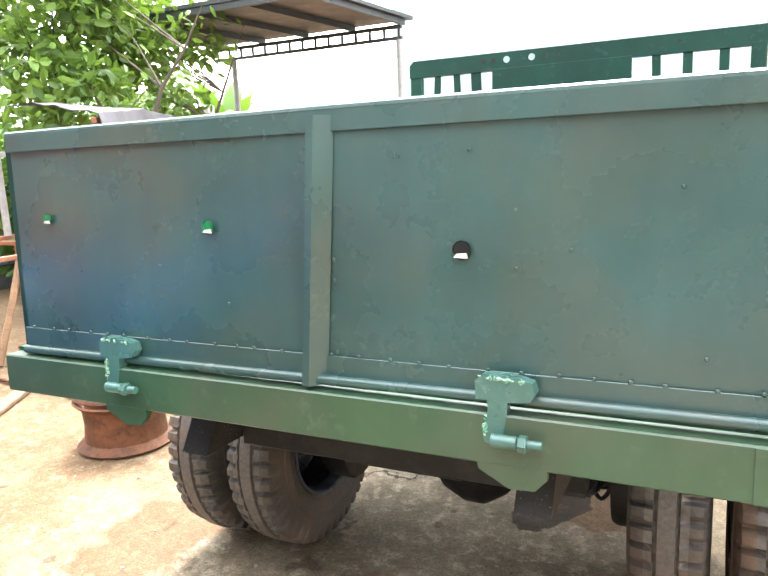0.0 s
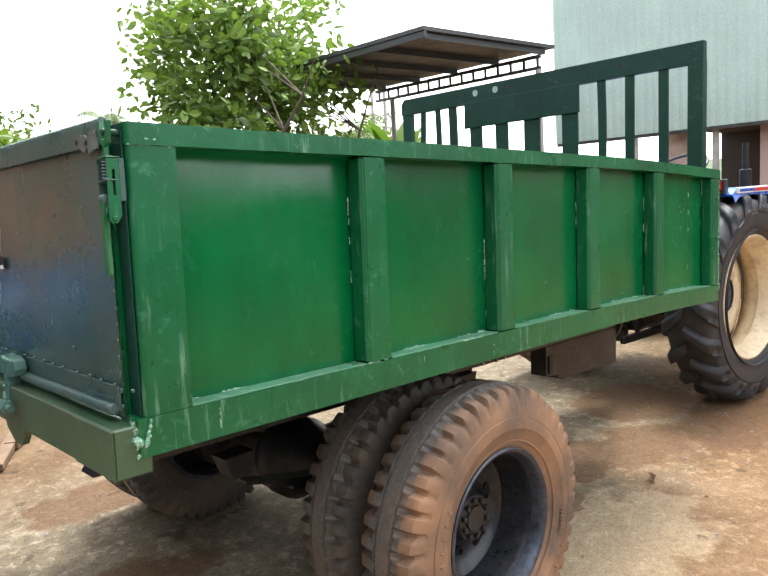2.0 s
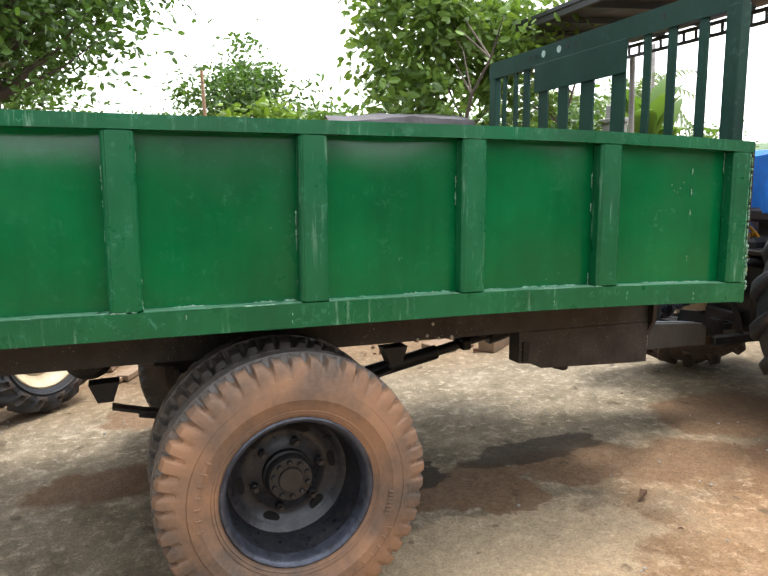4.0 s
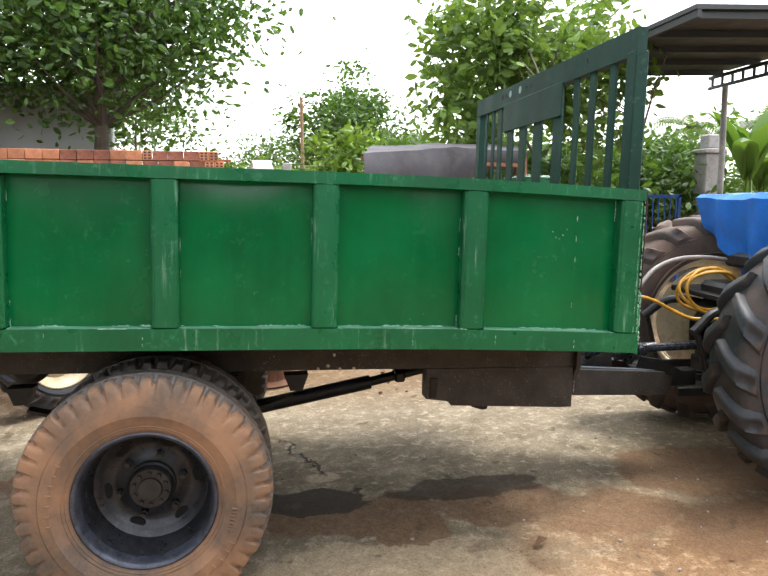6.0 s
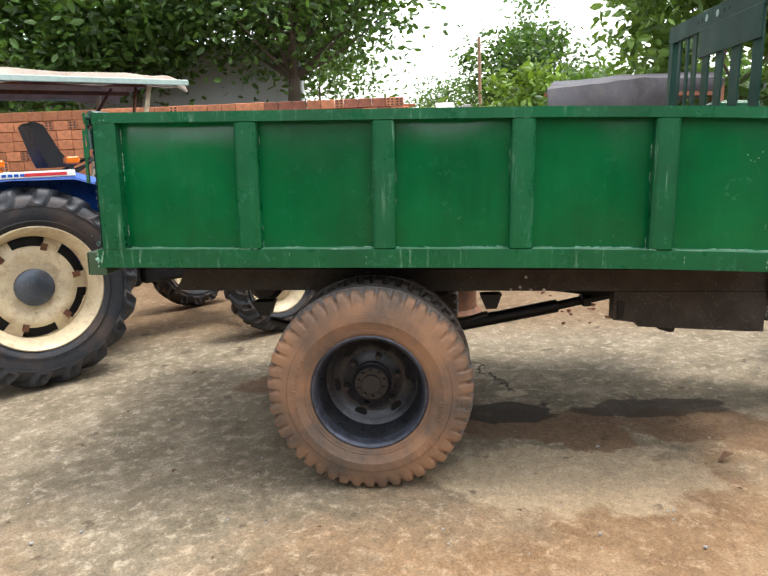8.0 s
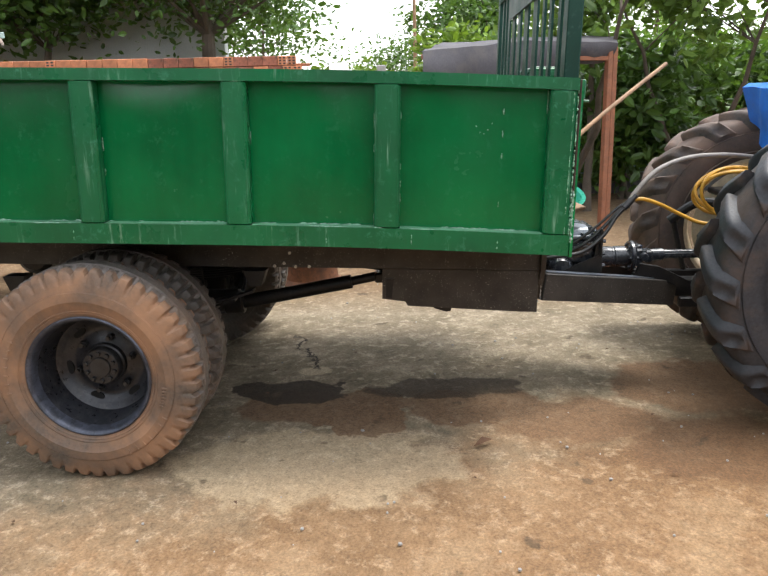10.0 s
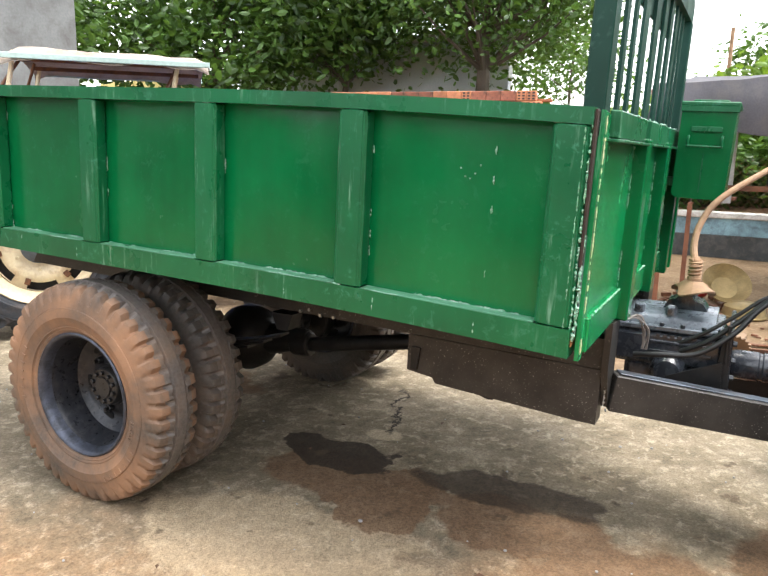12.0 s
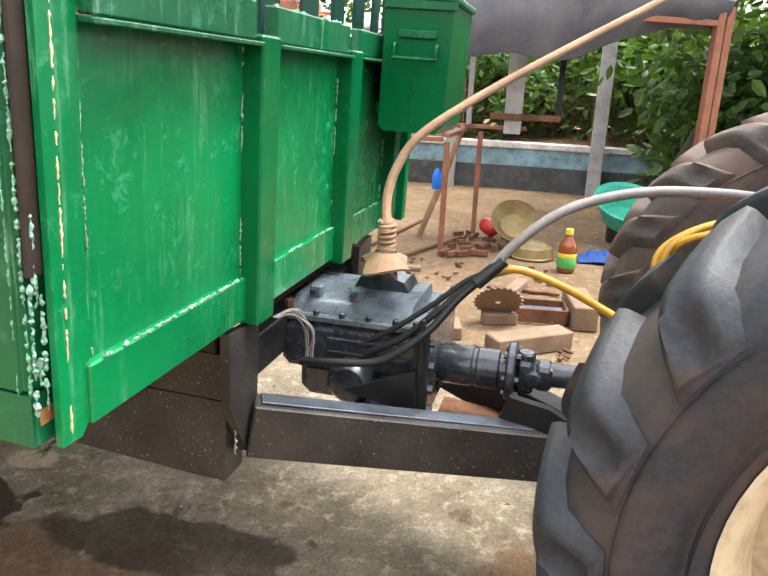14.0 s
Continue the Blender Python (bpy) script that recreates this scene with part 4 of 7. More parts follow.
    part("guard_plate", G().box(-1.72, -0.82, y0 - 0.014, y0 - 0.002, 2.19, zt0 + 0.01, 0.004), GREEN_DARK, rack, "steel plate across the bars")
    bars = [(-2.12, 0.045), (-1.98, 0.045), (-1.84, 0.07), (-1.64, 0.10), (-1.42, 0.10), (-1.17, 0.12), (-0.90, 0.11), (-0.68, 0.05), (-0.50, 0.055), (-0.30, 0.055)]
    for bx, bw in bars:
        bend = rng.uniform(-0.012, 0.012)
        b = G()
        line = [(bx + bend * math.sin(math.pi * k / 6), 1.70 + (zt0 - 1.70) * k / 6) for k in range(7)]
        v = [(x + dx, y0 + dy, z) for x, z in line for dx, dy in ((-bw / 2, 0), (bw / 2, 0), (bw / 2, 0.012), (-bw / 2, 0.012))]
        f = [(4 * k + q, 4 * k + (q + 1) % 4, 4 * k + 4 + (q + 1) % 4, 4 * k + 4 + q) for k in range(6) for q in range(4)]
        b.add(v, f + [(3, 2, 1, 0), (24, 25, 26, 27)])
        part("bar", b, GREEN_DARK, rack)
    for hx, r in ((-1.78, 0.016), (-1.71, 0.016), (-1.62, 0.022), (-1.45, 0.022), (-1.36, 0.014), (-1.28, 0.012), (-0.55, 0.012)):
        t = [2 * math.pi * i / 12 for i in range(12)]
        part("bolt_hole", G().prism([(hx + r * math.cos(a), 2.425 + r * math.sin(a)) for a in t], y0 - 0.0125, y0 - 0.0105, "y"), BLACK_STEEL if r < 0.02 else SHEET_MINT, rack, "drilled bolt hole")
    return wall


sag(front_wall())

# tool box hung on the headboard, its face towards the near side
BX, BY0, BY1, BZ0, BZ1 = -1.60, 3.45, 3.682, 1.46, 1.912
box = part("tool_box", G().prism([(BY0, BZ0 + 0.015), (BY0 + 0.02, BZ0), (BY1 - 0.03, BZ0), (BY1 - 0.005, BZ0 + 0.03), (BY1, BZ1 - 0.03), (BY0, BZ1 - 0.03)], BX - 0.39, BX, "x"), GREEN, trailer, "green sheet-metal tool box", TIP)
part("lid", G().box(BX - 0.40, BX + 0.012, BY0 - 0.006, BY1 + 0.012, BZ1 - 0.03, BZ1 - 0.008, 0.005).box(BX + 0.002, BX + 0.012, BY0 - 0.004, BY1 + 0.01, BZ1 - 0.055, BZ1 - 0.028, 0.003), GREEN_RAIL, box)
part("lid_bead", G().box(BX - 0.32, BX - 0.06, BY0 + 0.04, BY1 - 0.04, BZ1 - 0.009, BZ1 + 0.004, 0.004), GREEN_RAIL, box)
part("hasp", G().box(BX, BX + 0.012, BY0 + 0.05, BY1 - 0.05, BZ1 - 0.145, BZ1 - 0.12, 0.003), GREEN_RAIL, box)
hn = curve_pts([(BX, BY0 + 0.045, BZ1 - 0.165), (BX + 0.028, BY0 + 0.045, BZ1 - 0.17), (BX + 0.028, BY0 + 0.045, BZ1 - 0.205), (BX + 0.028, BY0 + 0.05, BZ1 - 0.21), (BX + 0.028, BY1 - 0.05, BZ1 - 0.21), (BX + 0.028, BY1 - 0.045, BZ1 - 0.205), (BX + 0.028, BY1 - 0.045, BZ1 - 0.17), (BX, BY1 - 0.045, BZ1 - 0.165)], 4)
part("handle", G().tube(hn, 0.006, 8), GREEN_RAIL, box, "green wire handle")
part("seam", G().box(BX - 0.001, BX + 0.0025, (BY0 + BY1) / 2 - 0.003, (BY0 + BY1) / 2 + 0.003, BZ0 + 0.03, BZ1 - 0.24, 0.001), GREEN_RAIL, box)
part("hanger", G().box(BX - 0.30, BX - 0.10, 3.41, BY0 - 0.001, BZ0 + 0.05, BZ0 + 0.09, 0.003), GREEN_RAIL, box)

# chassis
chassis = part("chassis", G().box(-0.70, -0.61, 0.16, 3.36, 0.975, 1.074, 0.004).box(-1.73, -1.64, 0.16, 3.36, 0.975, 1.074, 0.004), BLACK_STEEL, trailer, "black tipping sub-frame", TIP)
for x in (-0.66, -1.68):
    g = G().prism([(0.13, 0.853), (3.39, 0.853), (3.39, 0.972), (0.20, 0.972)], x - 0.045, x + 0.045, "x")
    part("main_beam", g, SPATTERED, chassis, "black channel beam")
for y in (0.3, 1.0, 1.75, 2.5, 3.3):
    part("cross_beam", G().box(-1.63, -0.71, y, y + 0.07, 0.83, 0.95, 0.004), BLACK_STEEL, chassis)
# drilled white bolt holes and a small plate seen on the beam
for y, z in ((2.02, 0.86), (2.07, 0.875), (2.13, 0.858), (2.2, 0.86), (2.1, 0.93)):
    part("bolt", G().cyl((-0.616, y, z), (-0.606, y, z), 0.008, seg=8), BRIGHT_STEEL, chassis)
# fixed lower frame forward, with its foot and the end plates
for x in (-0.66, -1.68):
    low = part("lower_beam", G().prism([(2.58, 0.851), (2.58, 0.692), (2.70, 0.678), (2.715, 0.655), (3.30, 0.632), (3.385, 0.632), (3.385, 0.851), (3.0, 0.851)], x - 0.048, x + 0.048, "x"), SPATTERED, chassis, "black box section under the beam")
    part("foot_block", G().prism([(2.80, 0.67), (2.96, 0.66), (2.945, 0.602), (2.92, 0.598), (2.86, 0.615)], x - 0.10, x - 0.05, "x"), BLACK_STEEL, low)
    side = 1 if x > -1 else -1
    part("end_plate", G().prism([(x + side * 0.085, 1.045), (x - side * 0.075, 1.03), (x - side * 0.075, 0.80), (x - side * 0.04, 0.685), (x - side * 0.015, 0.69), (x + side * 0.08, 0.86)], 3.388, 3.412, "y"), SPATTERED, low, "thick flecked end plate")
    part("web_stiffener", G().prism([(2.60, 0.80), (2.64, 0.80), (2.63, 0.70), (2.60, 0.70)], x + side * 0.046, x + side * 0.058, "x"), BLACK_STEEL, low)
rng = random.Random(5)
gw2 = G().bead((-0.632, 3.403, 0.70), (-0.628, 3.403, 0.95), 0.005, 0.008, 0.05, rng)
gw2.bead((-0.70, 3.404, 0.66), (-0.68, 3.404, 0.94), 0.005, 0.012, 0.45, rng)
tagged(part("plate_weld", gw2, BRIGHT_STEEL, chassis, "bright spattered weld"), kind="stuff")


# drawbar: two box beams that close in and fall towards the hitch
def sloped_beam(p0, p1, half, tall):
    """A box section from p0 to p1 with level sides."""
    p0, p1 = Vector(p0), Vector(p1)
    d = (p1 - p0).normalized()
    side = d.cross(Vector((0, 0, 1))).normalized()
    up = side.cross(d)
    m = Matrix((side, d, up)).transposed().to_4x4()
    return G().box(-half, half, 0.0, (p1 - p0).length, -tall / 2, tall / 2, 0.004, Matrix.Translation(p0) @ m)


drawbar = part("drawbar", sloped_beam((-0.70, 3.395, 0.690), (-1.105, 4.235, 0.534), 0.042, 0.145), SPATTERED, trailer, "black drawbar frame of box section")
part("beam", sloped_beam((-1.64, 3.395, 0.690), (-1.235, 4.235, 0.534), 0.042, 0.145), BLACK_STEEL, drawbar)
part("worn_edge", sloped_beam((-0.715, 3.42, 0.764), (-1.055, 4.10, 0.633), 0.028, 0.006), GREY_METAL, drawbar, "rubbed grey top edge")
part("front_beam", G().box(-1.30, -1.04, 4.06, 4.14, 0.50, 0.62, 0.004), BLACK_STEEL, drawbar)
part("front_plate", G().prism([(4.00, 0.640), (4.16, 0.620), (4.30, 0.560), (4.30, 0.62), (4.14, 0.70), (4.03, 0.72)], -1.065, -1.035, "x"), BLACK_STEEL, drawbar)
part("hitch_eye", G().turn([(0.07, -0.02), (0.07, 0.02), (0.035, 0.02), (0.035, -0.02)], 20, Matrix.Translation((-1.17, 4.50, 0.55)) @ Matrix.Rotation(radians(90), 4, "Y"), closed=True), BLACK_STEEL, drawbar)
part("tongue", G().box(-1.22, -1.12, 4.06, 4.46, 0.50, 0.60, 0.005), BLACK_STEEL, drawbar)
part("web_plate", G().prism([(3.74, 0.655), (3.80, 0.648), (3.79, 0.86), (3.765, 0.88)], -1.0, -0.985, "x"), BLACK_STEEL, drawbar)
part("web_rib", G().prism([(3.56, 0.70), (3.775, 0.66), (3.77, 0.79)], -0.975, -0.963, "x"), BLACK_STEEL, drawbar)
part("floor_plate", sloped_beam((-1.17, 3.80, 0.55), (-1.17, 4.10, 0.52), 0.16, 0.012), RUST, drawbar, "rusty plate between the beams")


def truck_tyre_mesh():
    """Lug-patterned truck tyre: revolved section with notched shoulders and zigzag grooves."""
    half = [(0.262, 0.078), (0.268, 0.092), (0.285, 0.099), (0.30, 0.109), (0.303, 0.107), (0.33, 0.121), (0.352, 0.127), (0.356, 0.130), (0.375, 0.130), (0.395, 0.128), (0.398, 0.125), (0.42, 0.122), (0.440, 0.119), (0.460, 0.116), (0.478, 0.112), (0.492, 0.105), (0.499, 0.090), (0.503, 0.066), (0.505, 0.040), (0.492, 0.037), (0.492, 0.029), (0.506, 0.026), (0.5065, 0.008)]
    prof = half + [(r, -x) for r, x in half[::-1]]
    n, k = 46, 7
    rng = random.Random(2)
    wear = [rng.uniform(-0.006, 0.002) for _ in range(n * 2)]

    def wave(i, q):
        r, x = prof[q]
        side = 1 if x > 0 else 0
        step = (i + (3 if side else 0)) % k
        if r > 0.425 and abs(x) > 0.05:
            cut = -0.026 if step in (0, 1) else -0.012 if step == 2 and (i // k) % 3 else wear[((i + (3 if side else 0)) // k % n) * 2 + side]
            return cut * (0.35 if r < 0.445 else 0.75 if r < 0.46 else 1.0)
        if 0.03 < abs(x) < 0.05 and step in (3, 4):
            return -0.008
        return 0.0

    g = G().turn(prof, n * k, None, wave, pick=lambda q: 1 if 17 <= q <= len(prof) - 19 else 0)
    return g.mesh("tyre", [TYRE_MUD, TYRE_TREAD], 28)


TRUCK_TYRE = truck_tyre_mesh()
TRUCK_TYRE_GREY = TRUCK_TYRE.copy()
TRUCK_TYRE_GREY.materials[0] = TYRE_GREY


def rim_mesh():
    """Deep barrel and a disc set far in, with oval hand holes."""
    g = G().turn([(0.262, 0.080), (0.268, 0.060), (0.262, 0.052), (0.254, 0.030), (0.246, -0.01), (0.238, -0.045), (0.232, -0.075), (0.226, -0.11), (0.232, -0.125)], 64)
    rings = [(0.232, -0.070), (0.222, -0.076), (0.208, -0.090), (0.198, -0.098), (0.176, -0.108), (0.166, -0.112), (0.150, -0.112), (0.120, -0.098), (0.095, -0.092)]
    seg = 60
    vv = [(x, r * math.cos(2 * math.pi * i / seg), r * math.sin(2 * math.pi * i / seg)) for r, x in rings for i in range(seg)]
    ff = []
    for k in range(len(rings) - 1):
        for i in range(seg):
            j = (i + 1) % seg
            ff.append((k * seg + i, (k + 1) * seg + i, (k + 1) * seg + j, k * seg + j))
    g.add(vv, ff)
    g.add([(x - 0.008, y, z) for x, y, z in vv], [q[::-1] for q in ff])
    return g.mesh("rim", surface("oily_black_rim", (0.020, 0.022, 0.028), 0.33, 0.25, 0.5, 9, 70, 0.3, 0.003, (0.085, 0.08, 0.08), 0.22), 40)


HAND_HOLE = G().prism([(0.184 + 0.017 * math.cos(a), 0.034 * math.sin(a)) for a in [2 * math.pi * i / 18 for i in range(18)]], -0.110, -0.0985, "x").mesh("hand_hole", surface("dark_opening", (0.004, 0.004, 0.004), 0.9), 40)
RIM_LIP = G().turn([(0.262, 0.078), (0.268, 0.090), (0.276, 0.097), (0.283, 0.098), (0.285, 0.104), (0.279, 0.109), (0.271, 0.106), (0.264, 0.096), (0.258, 0.078), (0.252, 0.055), (0.258, 0.055)], 72, closed=True).mesh("rim_lip", surface("worn_blue_grey_rim_edge", (0.075, 0.085, 0.115), 0.4, 0.5, 0.4, 8, 60, 0.3, 0.002, (0.02, 0.02, 0.02), 0.4), 40)
GREASY = surface("greasy_hub", (0.028, 0.028, 0.03), 0.35, 0.3, 0.4, 12, 70, 0.3, 0.003, (0.02, 0.02, 0.02), 0.3)


def hub_mesh():
    g = G()
    g.turn([(0.10, -0.058), (0.10, -0.03), (0.092, -0.024), (0.088, 0.004), (0.082, 0.010), (0.050, 0.011), (0.046, 0.020), (0.0, 0.022)], 32)
    return g.mesh("hub", GREASY, 40)


RIM, HUB = rim_mesh(), hub_mesh()
HUB_BOLT = G().cyl((0.008, 0, 0), (0.026, 0, 0), 0.011, seg=6, b=0.002).mesh("hub_bolt", GREASY, 40)
WHEEL_NUT = G().cyl((-0.062, 0, 0), (-0.03, 0, 0), 0.017, seg=6, b=0.003).cyl((-0.03, 0, 0), (-0.012, 0, 0), 0.010, seg=8).mesh("wheel_nut", GREASY, 40)
WHEEL_Y, WHEEL_Z = 1.262, 0.492
for x, s, turn_by in ((-0.085, 1, 8), (-0.40, -1, 50), (-2.01, 1, 90), (-2.33, -1, 130)):
    m = Matrix.Translation((x, WHEEL_Y, WHEEL_Z)) @ Matrix.Rotation(radians(turn_by), 4, "X") @ (Matrix.Identity(4) if s > 0 else Matrix.Rotation(radians(180), 4, "Z"))
    near = x == -0.085
    tyre = part("wheel", TRUCK_TYRE if near else TRUCK_TYRE_GREY, None, trailer, "mud-caked truck tyre with worn lug tread" if near else "grey truck tyre with worn lug tread", m)
    part("rim", RIM, None, tyre, "oily black dished steel rim")
    part("rim_lip", RIM_LIP, None, tyre, "worn blue-grey rim edge")
    for i in range(6):
        part("hand_hole", HAND_HOLE, None, tyre, m=Matrix.Rotation(2 * math.pi * i / 6, 4, "X"))
    part("hub", HUB, None, tyre, "greasy hub", Matrix.Translation((-0.036, 0, 0)))
    for i in range(10):
        a = 2 * math.pi * i / 10 + 0.2
        part("hub_bolt", HUB_BOLT, None, tyre, m=Matrix.Translation((-0.036, 0.067 * math.cos(a), 0.067 * math.sin(a))))
    for i in range(6):
        a = 2 * math.pi * i / 6 + 0.1
        part("wheel_nut", WHEEL_NUT, None, tyre, m=Matrix.Translation((-0.040, 0.133 * math.cos(a), 0.133 * math.sin(a))))
    if x == -0.085:
        # raised marks on the sidewall
        for a0, a1, r in ((-22, -8, 0.352), (-66, -30, 0.385), (150, 190, 0.36)):
            for k in range(7):
                a = radians(a0 + (a1 - a0) * k / 6 - turn_by)
                mk = Matrix.Rotation(a, 4, "X")
                part("raised_mark", G().box(0.118, 0.1335, r - 0.012, r + 0.012, -0.004, 0.004, 0.001, mk), TYRE_MUD, tyre)
        for r in (0.398, 0.312):
            part("moulded_ring", G().turn([(r - 0.003, 0.115), (r, 0.1275 if r > 0.35 else 0.116), (r + 0.003, 0.115)], 96), TYRE_MUD, tyre)
axle = part("axle", G().cyl((-WIDE + 0.3, WHEEL_Y, WHEEL_Z), (-0.3, WHEEL_Y, WHEEL_Z), 0.055, seg=16), BLACK_STEEL, trailer, "greasy black axle tube with differential")
part("differential", G().turn([(0.06, -0.2), (0.15, -0.12), (0.19, -0.03), (0.19, 0.05), (0.14, 0.13), (0.06, 0.2)], 24, Matrix.Translation((-1.17, WHEEL_Y, WHEEL_Z))), BLACK_STEEL, axle)
part("pinion_nose", G().cyl((-1.17, WHEEL_Y + 0.1, WHEEL_Z), (-1.17, WHEEL_Y + 0.42, WHEEL_Z + 0.04), 0.10, 0.055, 16, 0.005), BLACK_STEEL, axle)
for x in (-0.66, -1.68):
    for k in range(5):
        ln = 0.62 - 0.1 * k
        pts = [(x, WHEEL_Y - ln + 2 * ln * i / 10, 0.60 - 0.016 * k + 0.10 * (abs(-1 + i / 5)) ** 2 * (ln / 0.62) ** 2) for i in range(11)]
        v, f = [], []
        for px, py, pz in pts:
            v += [(px - 0.035, py, pz), (px + 0.035, py, pz), (px + 0.035, py, pz + 0.013), (px - 0.035, py, pz + 0.013)]
        for i in range(10):
            for q in range(4):
                f.append((4 * i + q, 4 * i + (q + 1) % 4, 4 * i + 4 + (q + 1) % 4, 4 * i + 4 + q))
        f += [(3, 2, 1, 0), (40, 41, 42, 43)]
        part("leaf_spring", G().add(v, f), BLACK_STEEL, axle, "black leaf spring")
    for dy in (-0.05, 0.05):
        part("u_bolt", G().tube(curve_pts([(x - 0.045, WHEEL_Y + dy, 0.66), (x - 0.045, WHEEL_Y + dy, 0.50), (x, WHEEL_Y + dy, 0.415), (x + 0.045, WHEEL_Y + dy, 0.50), (x + 0.045, WHEEL_Y + dy, 0.66)], 5), 0.009, 8), BLACK_STEEL, axle)
    for y in (0.62, 1.9):
        part("spring_hanger", G().prism([(y - 0.06, 0.82), (y + 0.06, 0.82), (y + 0.03, 0.74), (y - 0.03, 0.74)], x - 0.045, x + 0.045, "x"), BLACK_STEEL, axle)
    part("brake_drum", G().turn([(0.05, -0.06), (0.17, -0.06), (0.18, -0.04), (0.18, 0.05), (0.17, 0.06), (0.05, 0.06)], 28, Matrix.Translation((x + (0.11 if x > -1 else -0.11), WHEEL_Y, WHEEL_Z))), BLACK_STEEL, axle)
# drive shaft from the gearbox back to the differential, with a telescopic joint
shaft = part("drive_shaft", G().cyl((-1.17, 1.66, 0.50), (-1.17, 2.36, 0.62), 0.042, seg=16, b=0.004), BLACK_STEEL, trailer, "black telescopic drive shaft")
part("inner_tube", G().cyl((-1.17, 2.34, 0.617), (-1.17, 2.72, 0.69), 0.028, seg=14), BLACK_STEEL, shaft)
part("joint", G().cyl((-1.17, 2.68, 0.68), (-1.17, 2.95, 0.74), 0.06, seg=12, b=0.01).box(-1.23, -1.11, 2.5, 2.56, 0.62, 0.68, 0.01), BLACK_STEEL, shaft)
part("rear_joint", G().cyl((-1.17, 1.58, 0.50), (-1.17, 1.70, 0.505), 0.07, seg=12, b=0.01), BLACK_STEEL, shaft)
ram = part("hydraulic_ram", G().cyl((-1.17, 2.75, 0.72), (-1.17, 1.3, 0.93), 0.065, seg=18, b=0.006), BLACK_STEEL, trailer, "oily hydraulic lifting ram")
part("ram_rod", G().cyl((-1.17, 1.32, 0.93), (-1.17, 0.95, 0.985), 0.04, seg=14), BRIGHT_STEEL, ram)
part("air_tank", G().cyl((-0.95, 0.55, 0.86), (-1.4, 0.55, 0.86), 0.11, seg=20, b=0.03), BLACK_STEEL, trailer, "black tank under the bed")

GEAR_COVER = surface("grey_blue_enamel_casting", (0.11, 0.13, 0.155), 0.28, 0.2, 0.4, 8, 70, 0.35, 0.003, coat=0.3)
SHIFT = Matrix.Translation((-0.005, 0.01, -0.077))
# gearbox on the drawbar with its lever, shafts and hoses
gearbox = part("gearbox", G().box(-1.42, -1.02, 3.33, 3.76, 0.80, 0.945, 0.02).box(-1.40, -1.04, 3.38, 3.74, 0.70, 0.82, 0.03), BLACK_GLOSS, trailer, "black cast gearbox on the drawbar", SHIFT)
part("top_cover", G().box(-1.40, -1.02, 3.33, 3.75, 0.948, 0.972, 0.006).prism([(-1.38, 0.972), (-1.04, 0.972), (-1.05, 0.995), (-1.08, 1.015), (-1.34, 1.015)], 3.36, 3.72, "y"), GEAR_COVER, gearbox)
part("lever_tower", G().prism([(3.50, 1.012), (3.68, 1.012), (3.66, 1.045), (3.62, 1.06), (3.60, 1.10), (3.58, 1.10), (3.55, 1.06), (3.52, 1.05)], -1.33, -1.20, "x").turn([(0.03, 0.0), (0.05, 0.02), (0.035, 0.05), (0.0, 0.05)], 16, Matrix.Translation((-1.27, 3.59, 1.06)) @ Matrix.Rotation(radians(-90), 4, "Y")), BLACK_GLOSS, gearbox)
for y in (3.40, 3.525):
    part("lug", G().box(-1.11, -1.07, y, y + 0.042, 1.0, 1.05, 0.008), GEAR_COVER, gearbox)
    part("lug_bolt", G().cyl((-1.072, y + 0.017, 1.03), (-1.055, y + 0.017, 1.03), 0.010, seg=6), BLACK_GLOSS, gearbox)
for y in (3.44, 3.52, 3.6, 3.68, 3.74):
    part("cover_bolt", G().cyl((-1.03, y, 0.968), (-1.03, y, 0.985), 0.010, seg=6, b=0.002), BLACK_GLOSS, gearbox)
for z in (0.86, 0.90):
    part("rib", G().box(-1.022, -1.010, 3.48, 3.72, z, z + 0.012, 0.004), BLACK_GLOSS, gearbox)
part("side_cap", G().turn([(0.0, 0.07), (0.05, 0.065), (0.07, 0.04), (0.075, 0.0)], 20, Matrix.Translation((-1.03, 3.56, 0.79))), BLACK_GLOSS, gearbox)
part("mount_ear", G().box(-1.04, -0.93, 3.58, 3.70, 0.705, 0.735, 0.008), GREY_METAL, gearbox, "grey mounting ear")
part("mount_bolt", G().cyl((-0.985, 3.635, 0.735), (-0.985, 3.635, 0.765), 0.022, seg=6, b=0.003), GREY_METAL, gearbox)
part("front_flange", G().box(-1.44, -0.99, 3.77, 3.79, 0.70, 0.99, 0.01), BLACK_GLOSS, gearbox)
for z in (0.74, 0.80, 0.87, 0.94):
    part("flange_bolt", G().cyl((-0.999, 3.79, z), (-0.999, 3.805, z), 0.012, seg=6), BLACK_GLOSS, gearbox)
part("fill_plug", G().cyl((-1.06, 3.345, 0.97), (-1.06, 3.345, 1.0), 0.018, seg=6, b=0.003), RUST, gearbox)
cast = G()
for k in range(6):
    cast.box(-1.019, -1.0155, 3.50 + 0.028 * k, 3.518 + 0.028 * k, 0.925, 0.938, 0.001)
part("cast_mark", cast, BLACK_GLOSS, gearbox)
